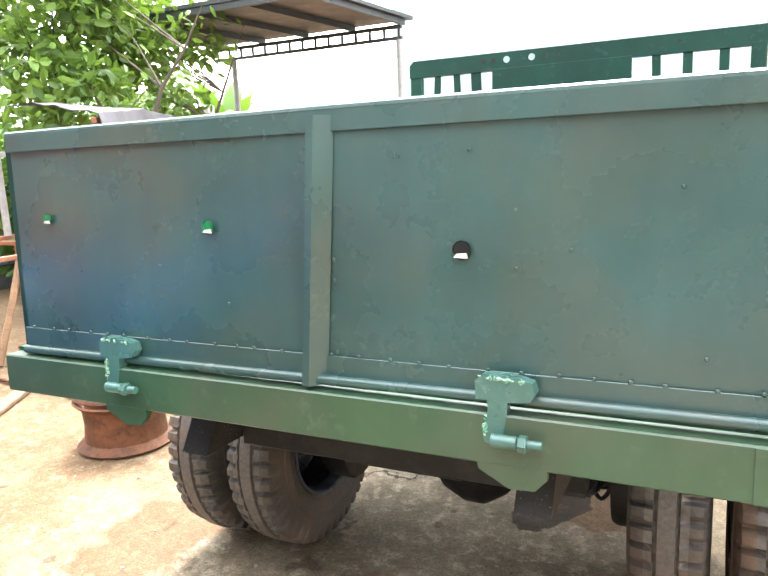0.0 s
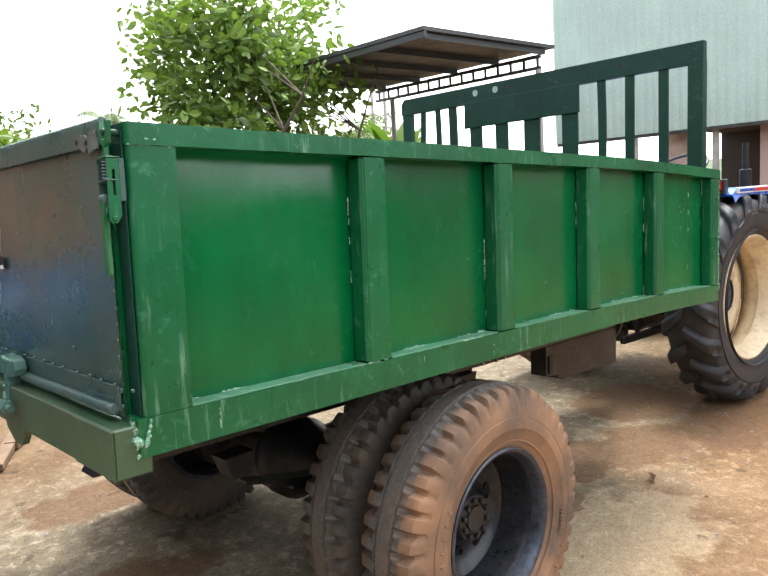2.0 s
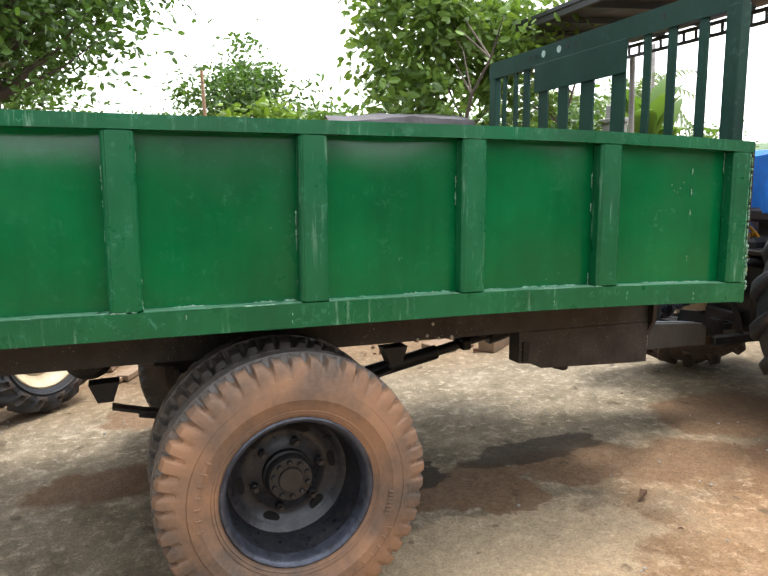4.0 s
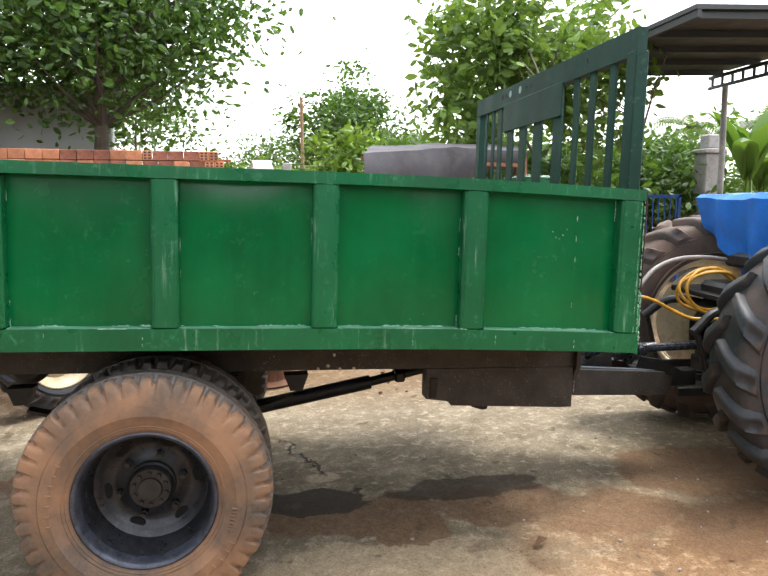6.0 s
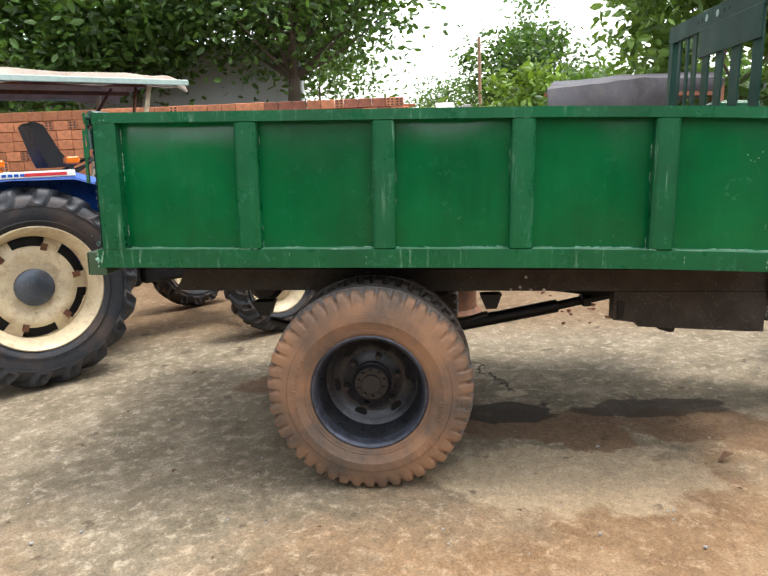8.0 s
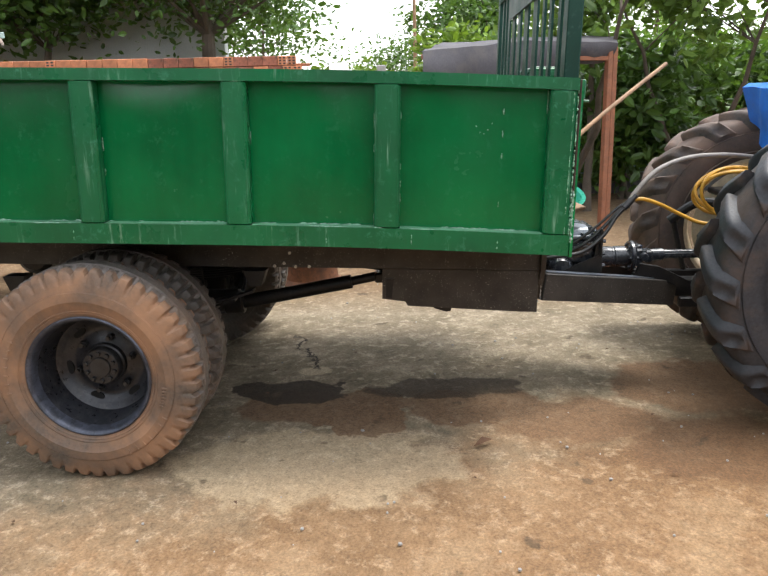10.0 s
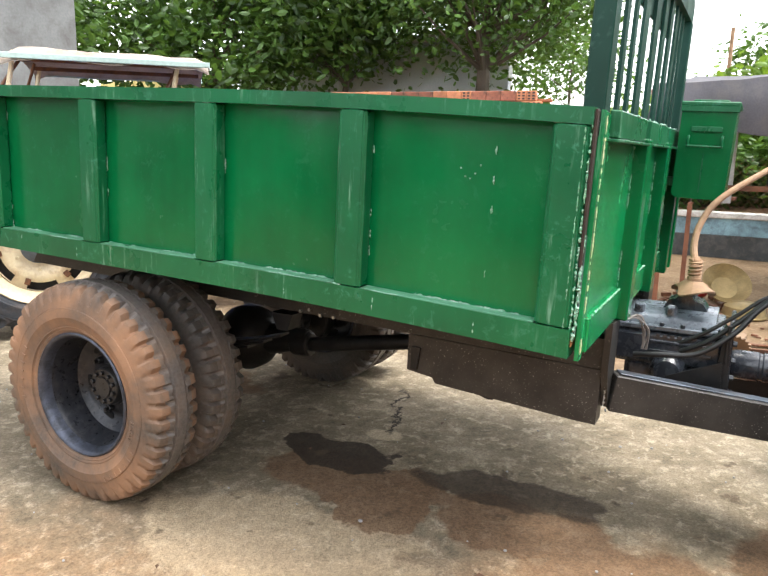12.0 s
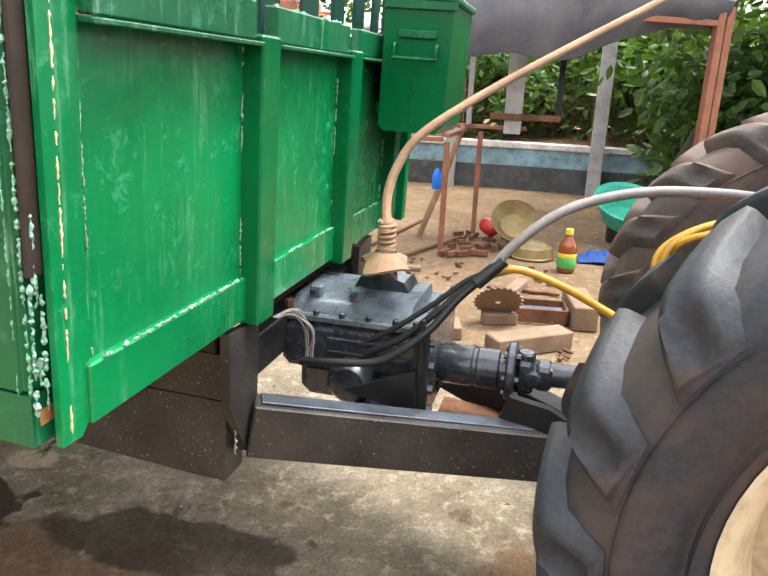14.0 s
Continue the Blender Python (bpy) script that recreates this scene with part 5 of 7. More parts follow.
pto = part("input_shaft", G().turn([(0.055, 0), (0.062, 0.01), (0.062, 0.10), (0.058, 0.105), (0.058, 0.115), (0.062, 0.12), (0.062, 0.18), (0.05, 0.185), (0.05, 0.21)], 28, Matrix.Translation((-1.19, 3.79, 0.81)) @ Matrix.Rotation(radians(90), 4, "Z")), BLACK_GLOSS, trailer, "black power take-off shaft with flanges and joint", SHIFT)
part("flange", G().turn([(0.04, 0.0), (0.085, 0.0), (0.09, 0.006), (0.09, 0.022), (0.085, 0.028), (0.04, 0.028)], 28, Matrix.Translation((-1.19, 3.995, 0.812)) @ Matrix.Rotation(radians(90), 4, "Z")), BLACK_GLOSS, pto)
for i in range(6):
    a = 2 * math.pi * i / 6
    part("flange_bolt", G().cyl((-1.19 + 0.068 * math.cos(a), 3.985, 0.812 + 0.068 * math.sin(a)), (-1.19 + 0.068 * math.cos(a), 4.035, 0.812 + 0.068 * math.sin(a)), 0.010, seg=6), BLACK_GLOSS, pto)
part("yoke", G().box(-1.235, -1.145, 4.025, 4.075, 0.765, 0.86, 0.02).cyl((-1.19, 4.05, 0.75), (-1.19, 4.05, 0.88), 0.028, seg=14, b=0.006).cyl((-1.25, 4.075, 0.813), (-1.13, 4.075, 0.813), 0.026, seg=14, b=0.006), BLACK_GLOSS, pto)
part("yoke_front", G().box(-1.235, -1.145, 4.08, 4.13, 0.775, 0.85, 0.02).cyl((-1.19, 4.12, 0.815), (-1.19, 4.2, 0.818), 0.036, seg=16, b=0.004), BLACK_GLOSS, pto)
part("splined_bar", G().turn([(0.02, 0), (0.024, 0.004), (0.024, 0.42), (0.02, 0.424)], 24, Matrix.Translation((-1.19, 4.19, 0.818)) @ Matrix.Rotation(radians(90), 4, "Z"), lambda i, k: 0.003 * (i % 2)), BLACK_GLOSS, pto)

# gear lever: bent wooden-brown rod wrapped with rag
lever = part("gear_lever", G().tube(curve_pts([(-1.27, 3.585, 1.10), (-1.29, 3.58, 1.17), (-1.33, 3.565, 1.25), (-1.37, 3.58, 1.34), (-1.42, 3.64, 1.44), (-1.52, 3.80, 1.56), (-1.68, 4.02, 1.70), (-1.90, 4.31, 1.875)], 8), [0.016 - 0.0035 * min(1, i / 40) for i in range(57)], 10), WOOD_POLE, trailer, "bent brown gear lever bound with rag", SHIFT @ Matrix.Translation((0.144, 0.034, 0.049)))
rag = G().tube([(-1.275 - 0.02 * i / 10, 3.583 - 0.003 * i / 10, 1.105 + 0.10 * i / 10) for i in range(11)], [0.026 + 0.004 * math.sin(2.4 * i) - 0.0008 * i for i in range(11)], 12)
wrap = part("rag_binding", rag, WOOD_POLE, lever, "dirty tan rag wound round the lever foot")
coil = [(-1.28 + 0.023 * math.cos(t), 3.582 + 0.023 * math.sin(t), 1.108 + 0.0024 * t) for t in [2 * math.pi * i / 14 for i in range(84)]]
part("rag_cord", G().tube(coil, 0.006, 6), WOOD_POLE, wrap)
flap = G()
vv, ff = [], []
for j in range(5):
    for i in range(25):
        a = 2 * math.pi * i / 24
        r = 0.026 + 0.013 * j + 0.008 * j * math.sin(2 * a + 1)
        vv.append((-1.275 + r * math.cos(a), 3.583 + r * 1.3 * math.sin(a), 1.108 - 0.010 * j + 0.008 * math.sin(3 * a) * j / 2))
for j in range(4):
    for i in range(24):
        a = j * 25 + i
        ff.append((a, a + 1, a + 26, a + 25))
flap.add(vv, ff)
flap.add([(x, y, z - 0.006) for x, y, z in vv], [q[::-1] for q in ff])
part("leather_gaiter", flap, WOOD_POLE, lever, "dusty tan leather flap")

# hoses
def hose(name, ctrl, r, mat, label, parent=trailer):
    return part(name, G().tube(curve_pts(ctrl, 10), r, 14), mat, parent, label, SHIFT)


hose("brake_hose", [(-0.93, 3.43, 0.86), (-0.92, 3.52, 0.875), (-0.93, 3.66, 0.895), (-0.96, 3.78, 0.98), (-1.0, 3.86, 1.08), (-1.02, 3.93, 1.15)], 0.011, RUBBER_HOSE, "black rubber hose")
hose("hydraulic_hose", [(-1.0, 3.60, 0.88), (-0.99, 3.70, 0.94), (-1.0, 3.80, 1.03), (-1.02, 3.88, 1.11), (-1.03, 3.94, 1.155)], 0.010, RUBBER_HOSE, "black rubber hose")
hose("hydraulic_hose", [(-1.02, 3.58, 0.90), (-1.01, 3.68, 0.965), (-1.02, 3.79, 1.05), (-1.03, 3.87, 1.12), (-1.035, 3.94, 1.16)], 0.008, RUBBER_HOSE, "thin black hose")
hose("supply_hose", [(-1.02, 3.92, 1.14), (-1.05, 4.0, 1.24), (-1.10, 4.12, 1.33), (-1.16, 4.30, 1.38), (-1.22, 4.52, 1.385), (-1.3, 4.75, 1.36)], 0.014, GREY_HOSE, "dusty grey hose rising to the tractor")
hose("air_hose", [(-1.03, 3.95, 1.165), (-1.04, 4.02, 1.165), (-1.06, 4.12, 1.13), (-1.08, 4.24, 1.07), (-1.06, 4.36, 1.02), (-1.0, 4.5, 1.02)], 0.011, YELLOW_HOSE, "yellow air hose")
coil = []
for j in range(210):
    i = j / 3
    t = 2 * math.pi * i / 20
    coil.append((-1.22 + 0.04 * math.sin(1.3 * t) + 0.012 * i / 20, 4.58 + (0.20 + 0.012 * math.sin(2.2 * t)) * math.cos(t), 1.17 + (0.135 + 0.012 * math.cos(1.7 * t)) * math.sin(t) + 0.006 * (i % 20) / 20))
part("hose_coil", G().tube(coil, 0.010, 12), YELLOW_HOSE, trailer, "coiled yellow air hose", SHIFT)
part("hose_joint", G().cyl((-1.015, 3.90, 1.12), (-1.035, 3.97, 1.19), 0.019, seg=12, b=0.003), BLACK_PLASTIC, trailer, "taped hose joint", SHIFT)
part("hose_clip", G().box(-0.97, -0.955, 3.765, 3.78, 0.86, 1.02, 0.003, Matrix.Rotation(0, 4, "X")), BLACK_STEEL, trailer, m=SHIFT)
wires = G()
rw = random.Random(4)
for k in range(7):
    p = [(-0.80 - 0.02 * rw.random(), 3.40 + 0.02 * rw.random(), 1.03), (-0.83 - 0.03 * rw.random(), 3.44 + 0.02 * rw.random(), 1.03 + 0.02 * rw.random()), (-0.86 - 0.03 * rw.random(), 3.45 + 0.04 * rw.random(), 0.96 + 0.03 * rw.random()), (-0.88, 3.46 + 0.03 * rw.random(), 0.90)]
    wires.tube(curve_pts(p, 5), 0.003, 5)
part("wire_bundle", wires, GREY_HOSE, trailer, "loose pale wires", SHIFT)


# ---- tractors ----
def lug_tyre_mesh(name, R, rim_r, w, lugs, lug_h, mat):
    """Farm tyre: rounded carcass with slanted bar lugs that wrap over the shoulder."""
    h = w / 2
    carcass = R - lug_h
    prof = [(rim_r - 0.01, h * 0.62), (rim_r + 0.015, h * 0.74), (rim_r + (carcass - rim_r) * 0.35, h * 0.93), (rim_r + (carcass - rim_r) * 0.6, h * 0.97), (carcass - 0.05, h * 0.90), (carcass - 0.022, h * 0.80), (carcass - 0.006, h * 0.55), (carcass, h * 0.2)]
    prof = prof + [(r, -x) for r, x in prof[::-1]]
    g = G().turn(prof, 96)
    n = 12

    def skin(u):
        """Radius and half-breadth on the carcass from the middle (0) to the side wall (1)."""
        line = [(0.0, carcass, 0.0), (0.35, carcass - 0.004, h * 0.4), (0.6, carcass - 0.012, h * 0.72), (0.78, carcass - 0.035, h * 0.9), (1.0, carcass - 0.085, h * 0.985)]
        for a, b in zip(line, line[1:]):
            if u <= b[0]:
                t = (u - a[0]) / (b[0] - a[0])
                return a[1] + (b[1] - a[1]) * t, a[2] + (b[2] - a[2]) * t
        return line[-1][1:]

    pair = []
    for s in (1, -1):
        v, f = [], []
        for k in range(n):
            u = 0.02 + 0.98 * k / (n - 1)
            r, x = skin(u)
            tall = lug_h if u < 0.72 else lug_h * (1 - 0.75 * (u - 0.72) / 0.28)
            ang = (0.26 * u) * (0.75 / R) ** 0.5
            wd = (0.028 + 0.030 * u) * (R / 0.75) ** 0.5 / R
            sx, dip = (0.010 if u > 0.7 else 0.0), (0.016 if 0.76 < u < 0.92 else 0.0)
            for da, dr, dx in ((-wd * 1.45, -0.010, 0.0), (-wd * 1.08, tall * 0.72, sx * 0.6), (-wd * 0.8, tall, sx), (-wd * 0.42, tall - dip, sx - dip), (wd * 0.42, tall - dip, sx - dip), (wd * 0.8, tall, sx), (wd * 1.08, tall * 0.72, sx * 0.6), (wd * 1.45, -0.010, 0.0)):
                v.append((s * (x + dx * (1 if dr > 0 else 0)), (r + dr) * math.cos(ang + da), (r + dr) * math.sin(ang + da)))
        for k in range(n - 1):
            for q in range(7):
                quad = (8 * k + q, 8 * k + q + 1, 8 * k + q + 9, 8 * k + q + 8)
                f.append(quad if s < 0 else quad[::-1])
        first, last = tuple(range(8)), tuple(range(8 * n - 8, 8 * n))
        f += [first if s > 0 else first[::-1], last[::-1] if s > 0 else last]
        pair.append(G().add(v, f).mesh("lug", mat, 70))
    rings = [G().turn([(r - 0.004, s * h * 0.90), (r, s * (h * 0.985 + 0.004)), (r + 0.004, s * h * 0.90)], 72).mesh("sidewall_ring", mat, 48) for r in (rim_r + 0.05, rim_r + (carcass - rim_r) * 0.62) for s in (1, -1)]
    return g.mesh(name, mat, 60), pair, lugs, rings


def farm_rim_mesh(name, r, w, inset, holes, mat):
    h = w / 2
    g = G().turn([(r - 0.02, -h * 0.7), (r + 0.005, -h * 0.78), (r - 0.005, -h * 0.66), (r - 0.035, -h * 0.5), (r - 0.06, -h * 0.1), (r - 0.05, h * 0.3), (r - 0.03, h * 0.55), (r - 0.012, h * 0.68), (r + 0.008, h * 0.74), (r + 0.012, h * 0.80), (r + 0.002, h * 0.82), (r - 0.02, h * 0.70), (r - 0.045, h * 0.45), (r - 0.07, h * 0.1)], 64)
    rings = [(r - 0.055, inset), (r - 0.066, inset + 0.004), (r - 0.145, inset + 0.03), (r - 0.16, inset + 0.04), (r * 0.5, inset + 0.045), (r * 0.42, inset + 0.02), (r * 0.2, inset + 0.02), (0.02, inset + 0.02)]
    seg = 72
    vv = [(x, q * math.cos(2 * math.pi * i / seg), q * math.sin(2 * math.pi * i / seg)) for q, x in rings for i in range(seg)]
    ff = []
    for k in range(len(rings) - 1):
        for i in range(seg):
            if k == 1 and holes and i % (seg // holes) < seg // holes * 0.62:
                continue
            j = (i + 1) % seg
            ff.append((k * seg + i, (k + 1) * seg + i, (k + 1) * seg + j, k * seg + j))
    g.add(vv, ff)
    g.add([(x - 0.01, y, z) for x, y, z in vv], [q[::-1] for q in ff])
    for i in range(6):
        a = 2 * math.pi * i / 6 + 0.3
        y, z = r * 0.43 * math.cos(a), r * 0.43 * math.sin(a)
        g.cyl((inset + 0.02, y, z), (inset + 0.045, y, z), 0.014, seg=6, b=0.003)
    return g.mesh(name, mat, 40)


REAR_TYRE = lug_tyre_mesh("tyre", 0.75, 0.455, 0.37, 18, 0.045, TYRE_BLACK)
TALL_TYRE = lug_tyre_mesh("tyre", 0.785, 0.455, 0.38, 18, 0.048, TYRE_BLACK)
FRONT_TYRE = lug_tyre_mesh("tyre", 0.50, 0.30, 0.27, 16, 0.034, TYRE_BLACK)
TALL_TYRE_DUSTY = lug_tyre_mesh("tyre", 0.785, 0.455, 0.38, 18, 0.048, TYRE_DUSTY)
REAR_RIM = farm_rim_mesh("rim", 0.455, 0.36, -0.03, 6, CREAM)
REAR_RIM_DEEP = farm_rim_mesh("rim", 0.455, 0.36, -0.12, 0, CREAM)
FRONT_RIM = farm_rim_mesh("rim", 0.30, 0.26, -0.02, 0, CREAM)


def tractor(label, at, canopy, deep, tarp, dusty, far=(-0.86, 0.0)):
    t = thing("tractor", label, "tractor", at, group="tractors in the yard")
    # wheels
    for x, y, R, tm, rm in ((0.86, 0.0, 0.785 if dusty else 0.75, TALL_TYRE if dusty else REAR_TYRE, REAR_RIM_DEEP if deep else REAR_RIM), (far[0], far[1], 0.785 if dusty else 0.75, TALL_TYRE_DUSTY if dusty else REAR_TYRE, REAR_RIM_DEEP if deep else REAR_RIM), (0.88, 2.07, 0.50, FRONT_TYRE, FRONT_RIM), (-0.88, 2.07, 0.50, FRONT_TYRE, FRONT_RIM)):
        m = Matrix.Translation((x, y, R - 0.005)) @ (Matrix.Rotation(radians(11), 4, "X") if x > 0 else Matrix.Rotation(radians(180), 4, "Z") @ Matrix.Rotation(radians(23), 4, "X"))
        w = part("wheel", tm[0], None, t, "ribbed black farm tyre", m)
        for ring in tm[3]:
            part("sidewall_ring", ring, None, w)
        for i in range(tm[2]):
            for side in (0, 1):
                part("lug", tm[1][side], None, w, m=Matrix.Rotation(2 * math.pi * (i + 0.5 * side) / tm[2], 4, "X"))
        part("rim", rm, None, w, "cream painted steel rim")
        part("hub_cap", G().turn([(0.14 if R > 0.6 else 0.09, -0.06), (0.14 if R > 0.6 else 0.09, 0.03 if not deep else -0.08), (0.12 if R > 0.6 else 0.08, 0.045 if not deep else -0.07), (0.0, 0.05 if not deep else -0.065)], 24), GREY_METAL, w, "grey-blue hub")
        if R > 0.6 and not deep:
            part("brake_drum", G().turn([(0.10, -0.10), (0.37, -0.10), (0.385, -0.085), (0.385, -0.05), (0.36, -0.045), (0.10, -0.045)], 36), BLACK_STEEL, w, "black brake drum")
            for i in range(6):
                mk = Matrix.Rotation(2 * math.pi * i / 6, 4, "X")
                part("rim_clamp", G().box(0.012, 0.03, 0.285, 0.34, -0.022, 0.022, 0.004, mk), RUST, w, "rusty clamp plate")
    # body
    body = part("transmission", G().box(-0.20, 0.20, -0.28, 1.1, 0.50, 0.92, 0.04).box(-0.26, 0.26, -0.30, 0.30, 0.48, 1.0, 0.05), BLACK_STEEL, t, "dark grease-covered transmission housing")
    for s in (-1, 1):
        part("axle_trumpet", G().turn([(0.17, 0.22), (0.165, 0.30), (0.12, 0.42), (0.115, 0.70), (0.14, 0.74)], 24, Matrix.Translation((0, 0, 0.745)) @ (Matrix.Identity(4) if s > 0 else Matrix.Rotation(radians(180), 4, "Z"))), BLACK_STEEL, body)
        part("lift_arm", G().tube(curve_pts([(s * 0.24, -0.2, 0.95), (s * 0.30, -0.45, 0.98), (s * 0.34, -0.62, 0.86)], 5), 0.03, 10), BLACK_STEEL, body)
        part("lower_link", G().box(s * 0.36 - 0.02, s * 0.36 + 0.02, -0.72, 0.05, 0.47, 0.53, 0.008), BLACK_STEEL, body)
        part("lift_rod", G().cyl((s * 0.34, -0.6, 0.88), (s * 0.36, -0.5, 0.52), 0.018, seg=10), BLACK_STEEL, body)
    part("lift_housing", G().box(-0.2, 0.2, -0.30, 0.22, 1.0, 1.13, 0.03), BLACK_STEEL, body)
    part("pto_guard", G().box(-0.12, 0.12, -0.40, -0.30, 0.86, 0.88, 0.006).box(-0.12, -0.10, -0.40, -0.30, 0.72, 0.87, 0.006).box(0.10, 0.12, -0.40, -0.30, 0.72, 0.87, 0.006), BLACK_STEEL, body)
    part("hitch", G().box(-0.05, 0.05, -0.62, -0.1, 0.48, 0.53, 0.008).box(-0.16, 0.16, -0.36, -0.30, 0.40, 0.62, 0.01), BLACK_STEEL, body)
    part("engine", G().box(-0.22, 0.22, 1.08, 2.05, 0.52, 1.0, 0.03), BLACK_STEEL, body)
    part("front_axle", G().box(-0.70, 0.70, 2.0, 2.14, 0.42, 0.55, 0.03).box(-0.2, 0.2, 1.9, 2.35, 0.5, 0.7, 0.03), BLACK_STEEL, body)
    # bonnet
    hood = part("bonnet", G().prism([(0.95, 0.98), (0.95, 1.42), (1.1, 1.47), (2.1, 1.36), (2.34, 1.28), (2.40, 1.15), (2.40, 0.80), (2.2, 0.78), (2.0, 0.95)], -0.27, 0.27, "x"), BLUE, t, "blue tractor bonnet")
    part("grille", G().box(-0.22, 0.22, 2.395, 2.41, 0.85, 1.18, 0.01), BLACK_PLASTIC, hood)
    for s in (-1, 1):
        part("side_vent", G().box(s * 0.268, s * 0.276, 1.3, 2.1, 1.0, 1.2, 0.004), BLACK_PLASTIC, hood)
        part("side_stripe", G().box(s * 0.269, s * 0.2745, 1.1, 2.2, 1.24, 1.29, 0.002), WHITE_DECAL, hood)
        part("headlamp", G().cyl((s * 0.15, 2.39, 1.22), (s * 0.15, 2.42, 1.215), 0.06, seg=18, b=0.01), WHITE_DECAL, hood)
    part("exhaust", G().cyl((0.18, 1.75, 1.35), (0.18, 1.75, 2.0), 0.03, seg=12).cyl((0.18, 1.75, 1.45), (0.18, 1.75, 1.75), 0.055, seg=14, b=0.01), BLACK_STEEL, hood, "black exhaust stack")
    # platform and fenders
    part("platform", G().box(-0.62, 0.62, 0.25, 1.15, 0.80, 0.83, 0.006).box(-0.5, 0.5, -0.35, 0.35, 1.02, 1.06, 0.01), BLACK_STEEL, t, "black footplate")
    for s in (-1, 1):
        short = tarp and s < 0
        arc = [(0.80, 1.10), (0.72, 1.33), (0.55, 1.52), (0.35, 1.585)] + ([(0.15, 1.59)] if short else [(-0.10, 1.60), (-0.22, 1.585), (-0.28, 1.55)])
        vv, ff = [], []
        for y, z in arc:
            for x in (0.56, 0.60, 0.98, 1.0):
                vv.append((s * x, y, z - (0.035 if x in (0.56, 1.0) else 0.0) - (0.01 if x == 1.0 else 0)))
        for k in range(len(arc) - 1):
            for q in range(3):
                quad = (4 * k + q, 4 * k + q + 1, 4 * k + q + 5, 4 * k + q + 4)
                ff.append(quad if s > 0 else quad[::-1])
        gf = G().add(vv, ff)
        gf.add([(x, y, z - 0.012) for x, y, z in vv], [q[::-1] for q in ff])
        inner = [(0.80, 1.08), (0.72, 1.30), (0.55, 1.50), (0.35, 1.565), (-0.10, 1.58), (-0.22, 1.565), (-0.28, 1.53), (-0.28, 1.25), (-0.3, 1.02), (0.3, 0.84), (0.7, 0.84)]
        if short:
            inner = inner[:4] + [(0.15, 1.57), (0.25, 1.0), (0.3, 0.84), (0.7, 0.84)]
        gf.prism(inner, s * 0.555, s * 0.565, "x")
        fen = part("fender", gf, BLUE, t, "blue rear fender")
        if short:
            continue
        part("top_stripe", G().box(s * 0.985, s * 1.004, -0.24, 0.36, 1.555, 1.60, 0.003), WHITE_DECAL, fen, "white side decal")
        part("decal_bar", G().box(s * 1.0, s * 1.0075, 0.0, 0.30, 1.564, 1.588, 0.002), RED_DECAL, fen, "red decal block")
        for k in range(6):
            part("decal_mark", G().box(s * 1.0, s * 1.0085, -0.22 + 0.04 * k, -0.19 + 0.04 * k, 1.567, 1.587, 0.001), BLUE, fen)
        part("tail_lamp", G().box(s * 0.62, s * 0.86, -0.33, -0.285, 1.575, 1.66, 0.014), RED_LENS, fen, "red tail lamp")
        part("turn_lamp", G().box(s * 0.865, s * 0.91, -0.325, -0.285, 1.58, 1.65, 0.01), RED_LENS if tarp else ORANGE_LENS, fen)
        part("lamp_base", G().box(s * 0.60, s * 0.93, -0.29, -0.23, 1.55, 1.665, 0.008), BLACK_PLASTIC, fen)
        if not tarp:
            part("marker_lamp", G().cyl((s * 0.75, -0.1, 1.60), (s * 0.75, -0.1, 1.63), 0.03, seg=12).box(s * 0.75 - 0.05, s * 0.75 + 0.05, -0.14, -0.06, 1.63, 1.69, 0.012), ORANGE_LENS, fen, "orange marker lamp")
    # seat, steering
    seat = part("seat", G().box(-0.22, 0.22, -0.12, 0.36, 1.22, 1.32, 0.04).box(-0.1, 0.1, 0.0, 0.3, 1.05, 1.24, 0.02), BLACK_PLASTIC, t, "black vinyl seat")
    if not tarp:
        part("backrest", G().prism([(-0.20, 1.30), (-0.26, 1.72), (-0.22, 1.78), (-0.16, 1.76), (-0.10, 1.32)], -0.22, 0.22, "x"), BLACK_PLASTIC, seat)
        part("arm_loop", G().tube(curve_pts([(0.22, -0.24, 1.70), (0.26, -0.1, 1.60), (0.25, 0.1, 1.45), (0.22, 0.2, 1.34)], 6), 0.014, 8), BLACK_PLASTIC, seat)
    if canopy:
        part("seat_back", G().prism([(0.30, 1.97), (0.33, 2.0), (0.40, 1.97), (0.50, 1.76), (0.60, 1.62), (0.40, 1.62), (0.36, 1.74)], -0.2, 0.2, "x"), BLACK_PLASTIC, seat, "reclined black seat back")
        part("lamp_stalk", G().cyl((0.75, 0.42, 1.58), (0.75, 0.42, 1.64), 0.015, seg=8), BLACK_PLASTIC, seat)
        part("beacon", G().box(0.70, 0.80, 0.37, 0.47, 1.64, 1.70, 0.012), ORANGE_LENS, seat, "orange side lamp")
    wx, wy, wz = (0.0, 0.61, 1.58) if canopy else (0.0, 0.85, 1.80)
    dash = part("dashboard", G().prism([(0.78, 0.85), (0.95, 0.85), (0.96, 1.42), (0.80, 1.46), (0.72, 1.40)], -0.25, 0.25, "x"), BLUE, t, "blue dashboard column")
    part("panel", G().prism([(0.715, 1.40), (0.80, 1.465), (0.80, 1.47), (0.71, 1.405)], -0.2, 0.2, "x"), BLACK_PLASTIC, dash)
    part("steering_column", G().cyl((0, wy + 0.2, 1.42), (wx, wy + 0.01, wz - 0.01), 0.025, seg=12), BLACK_PLASTIC, dash)
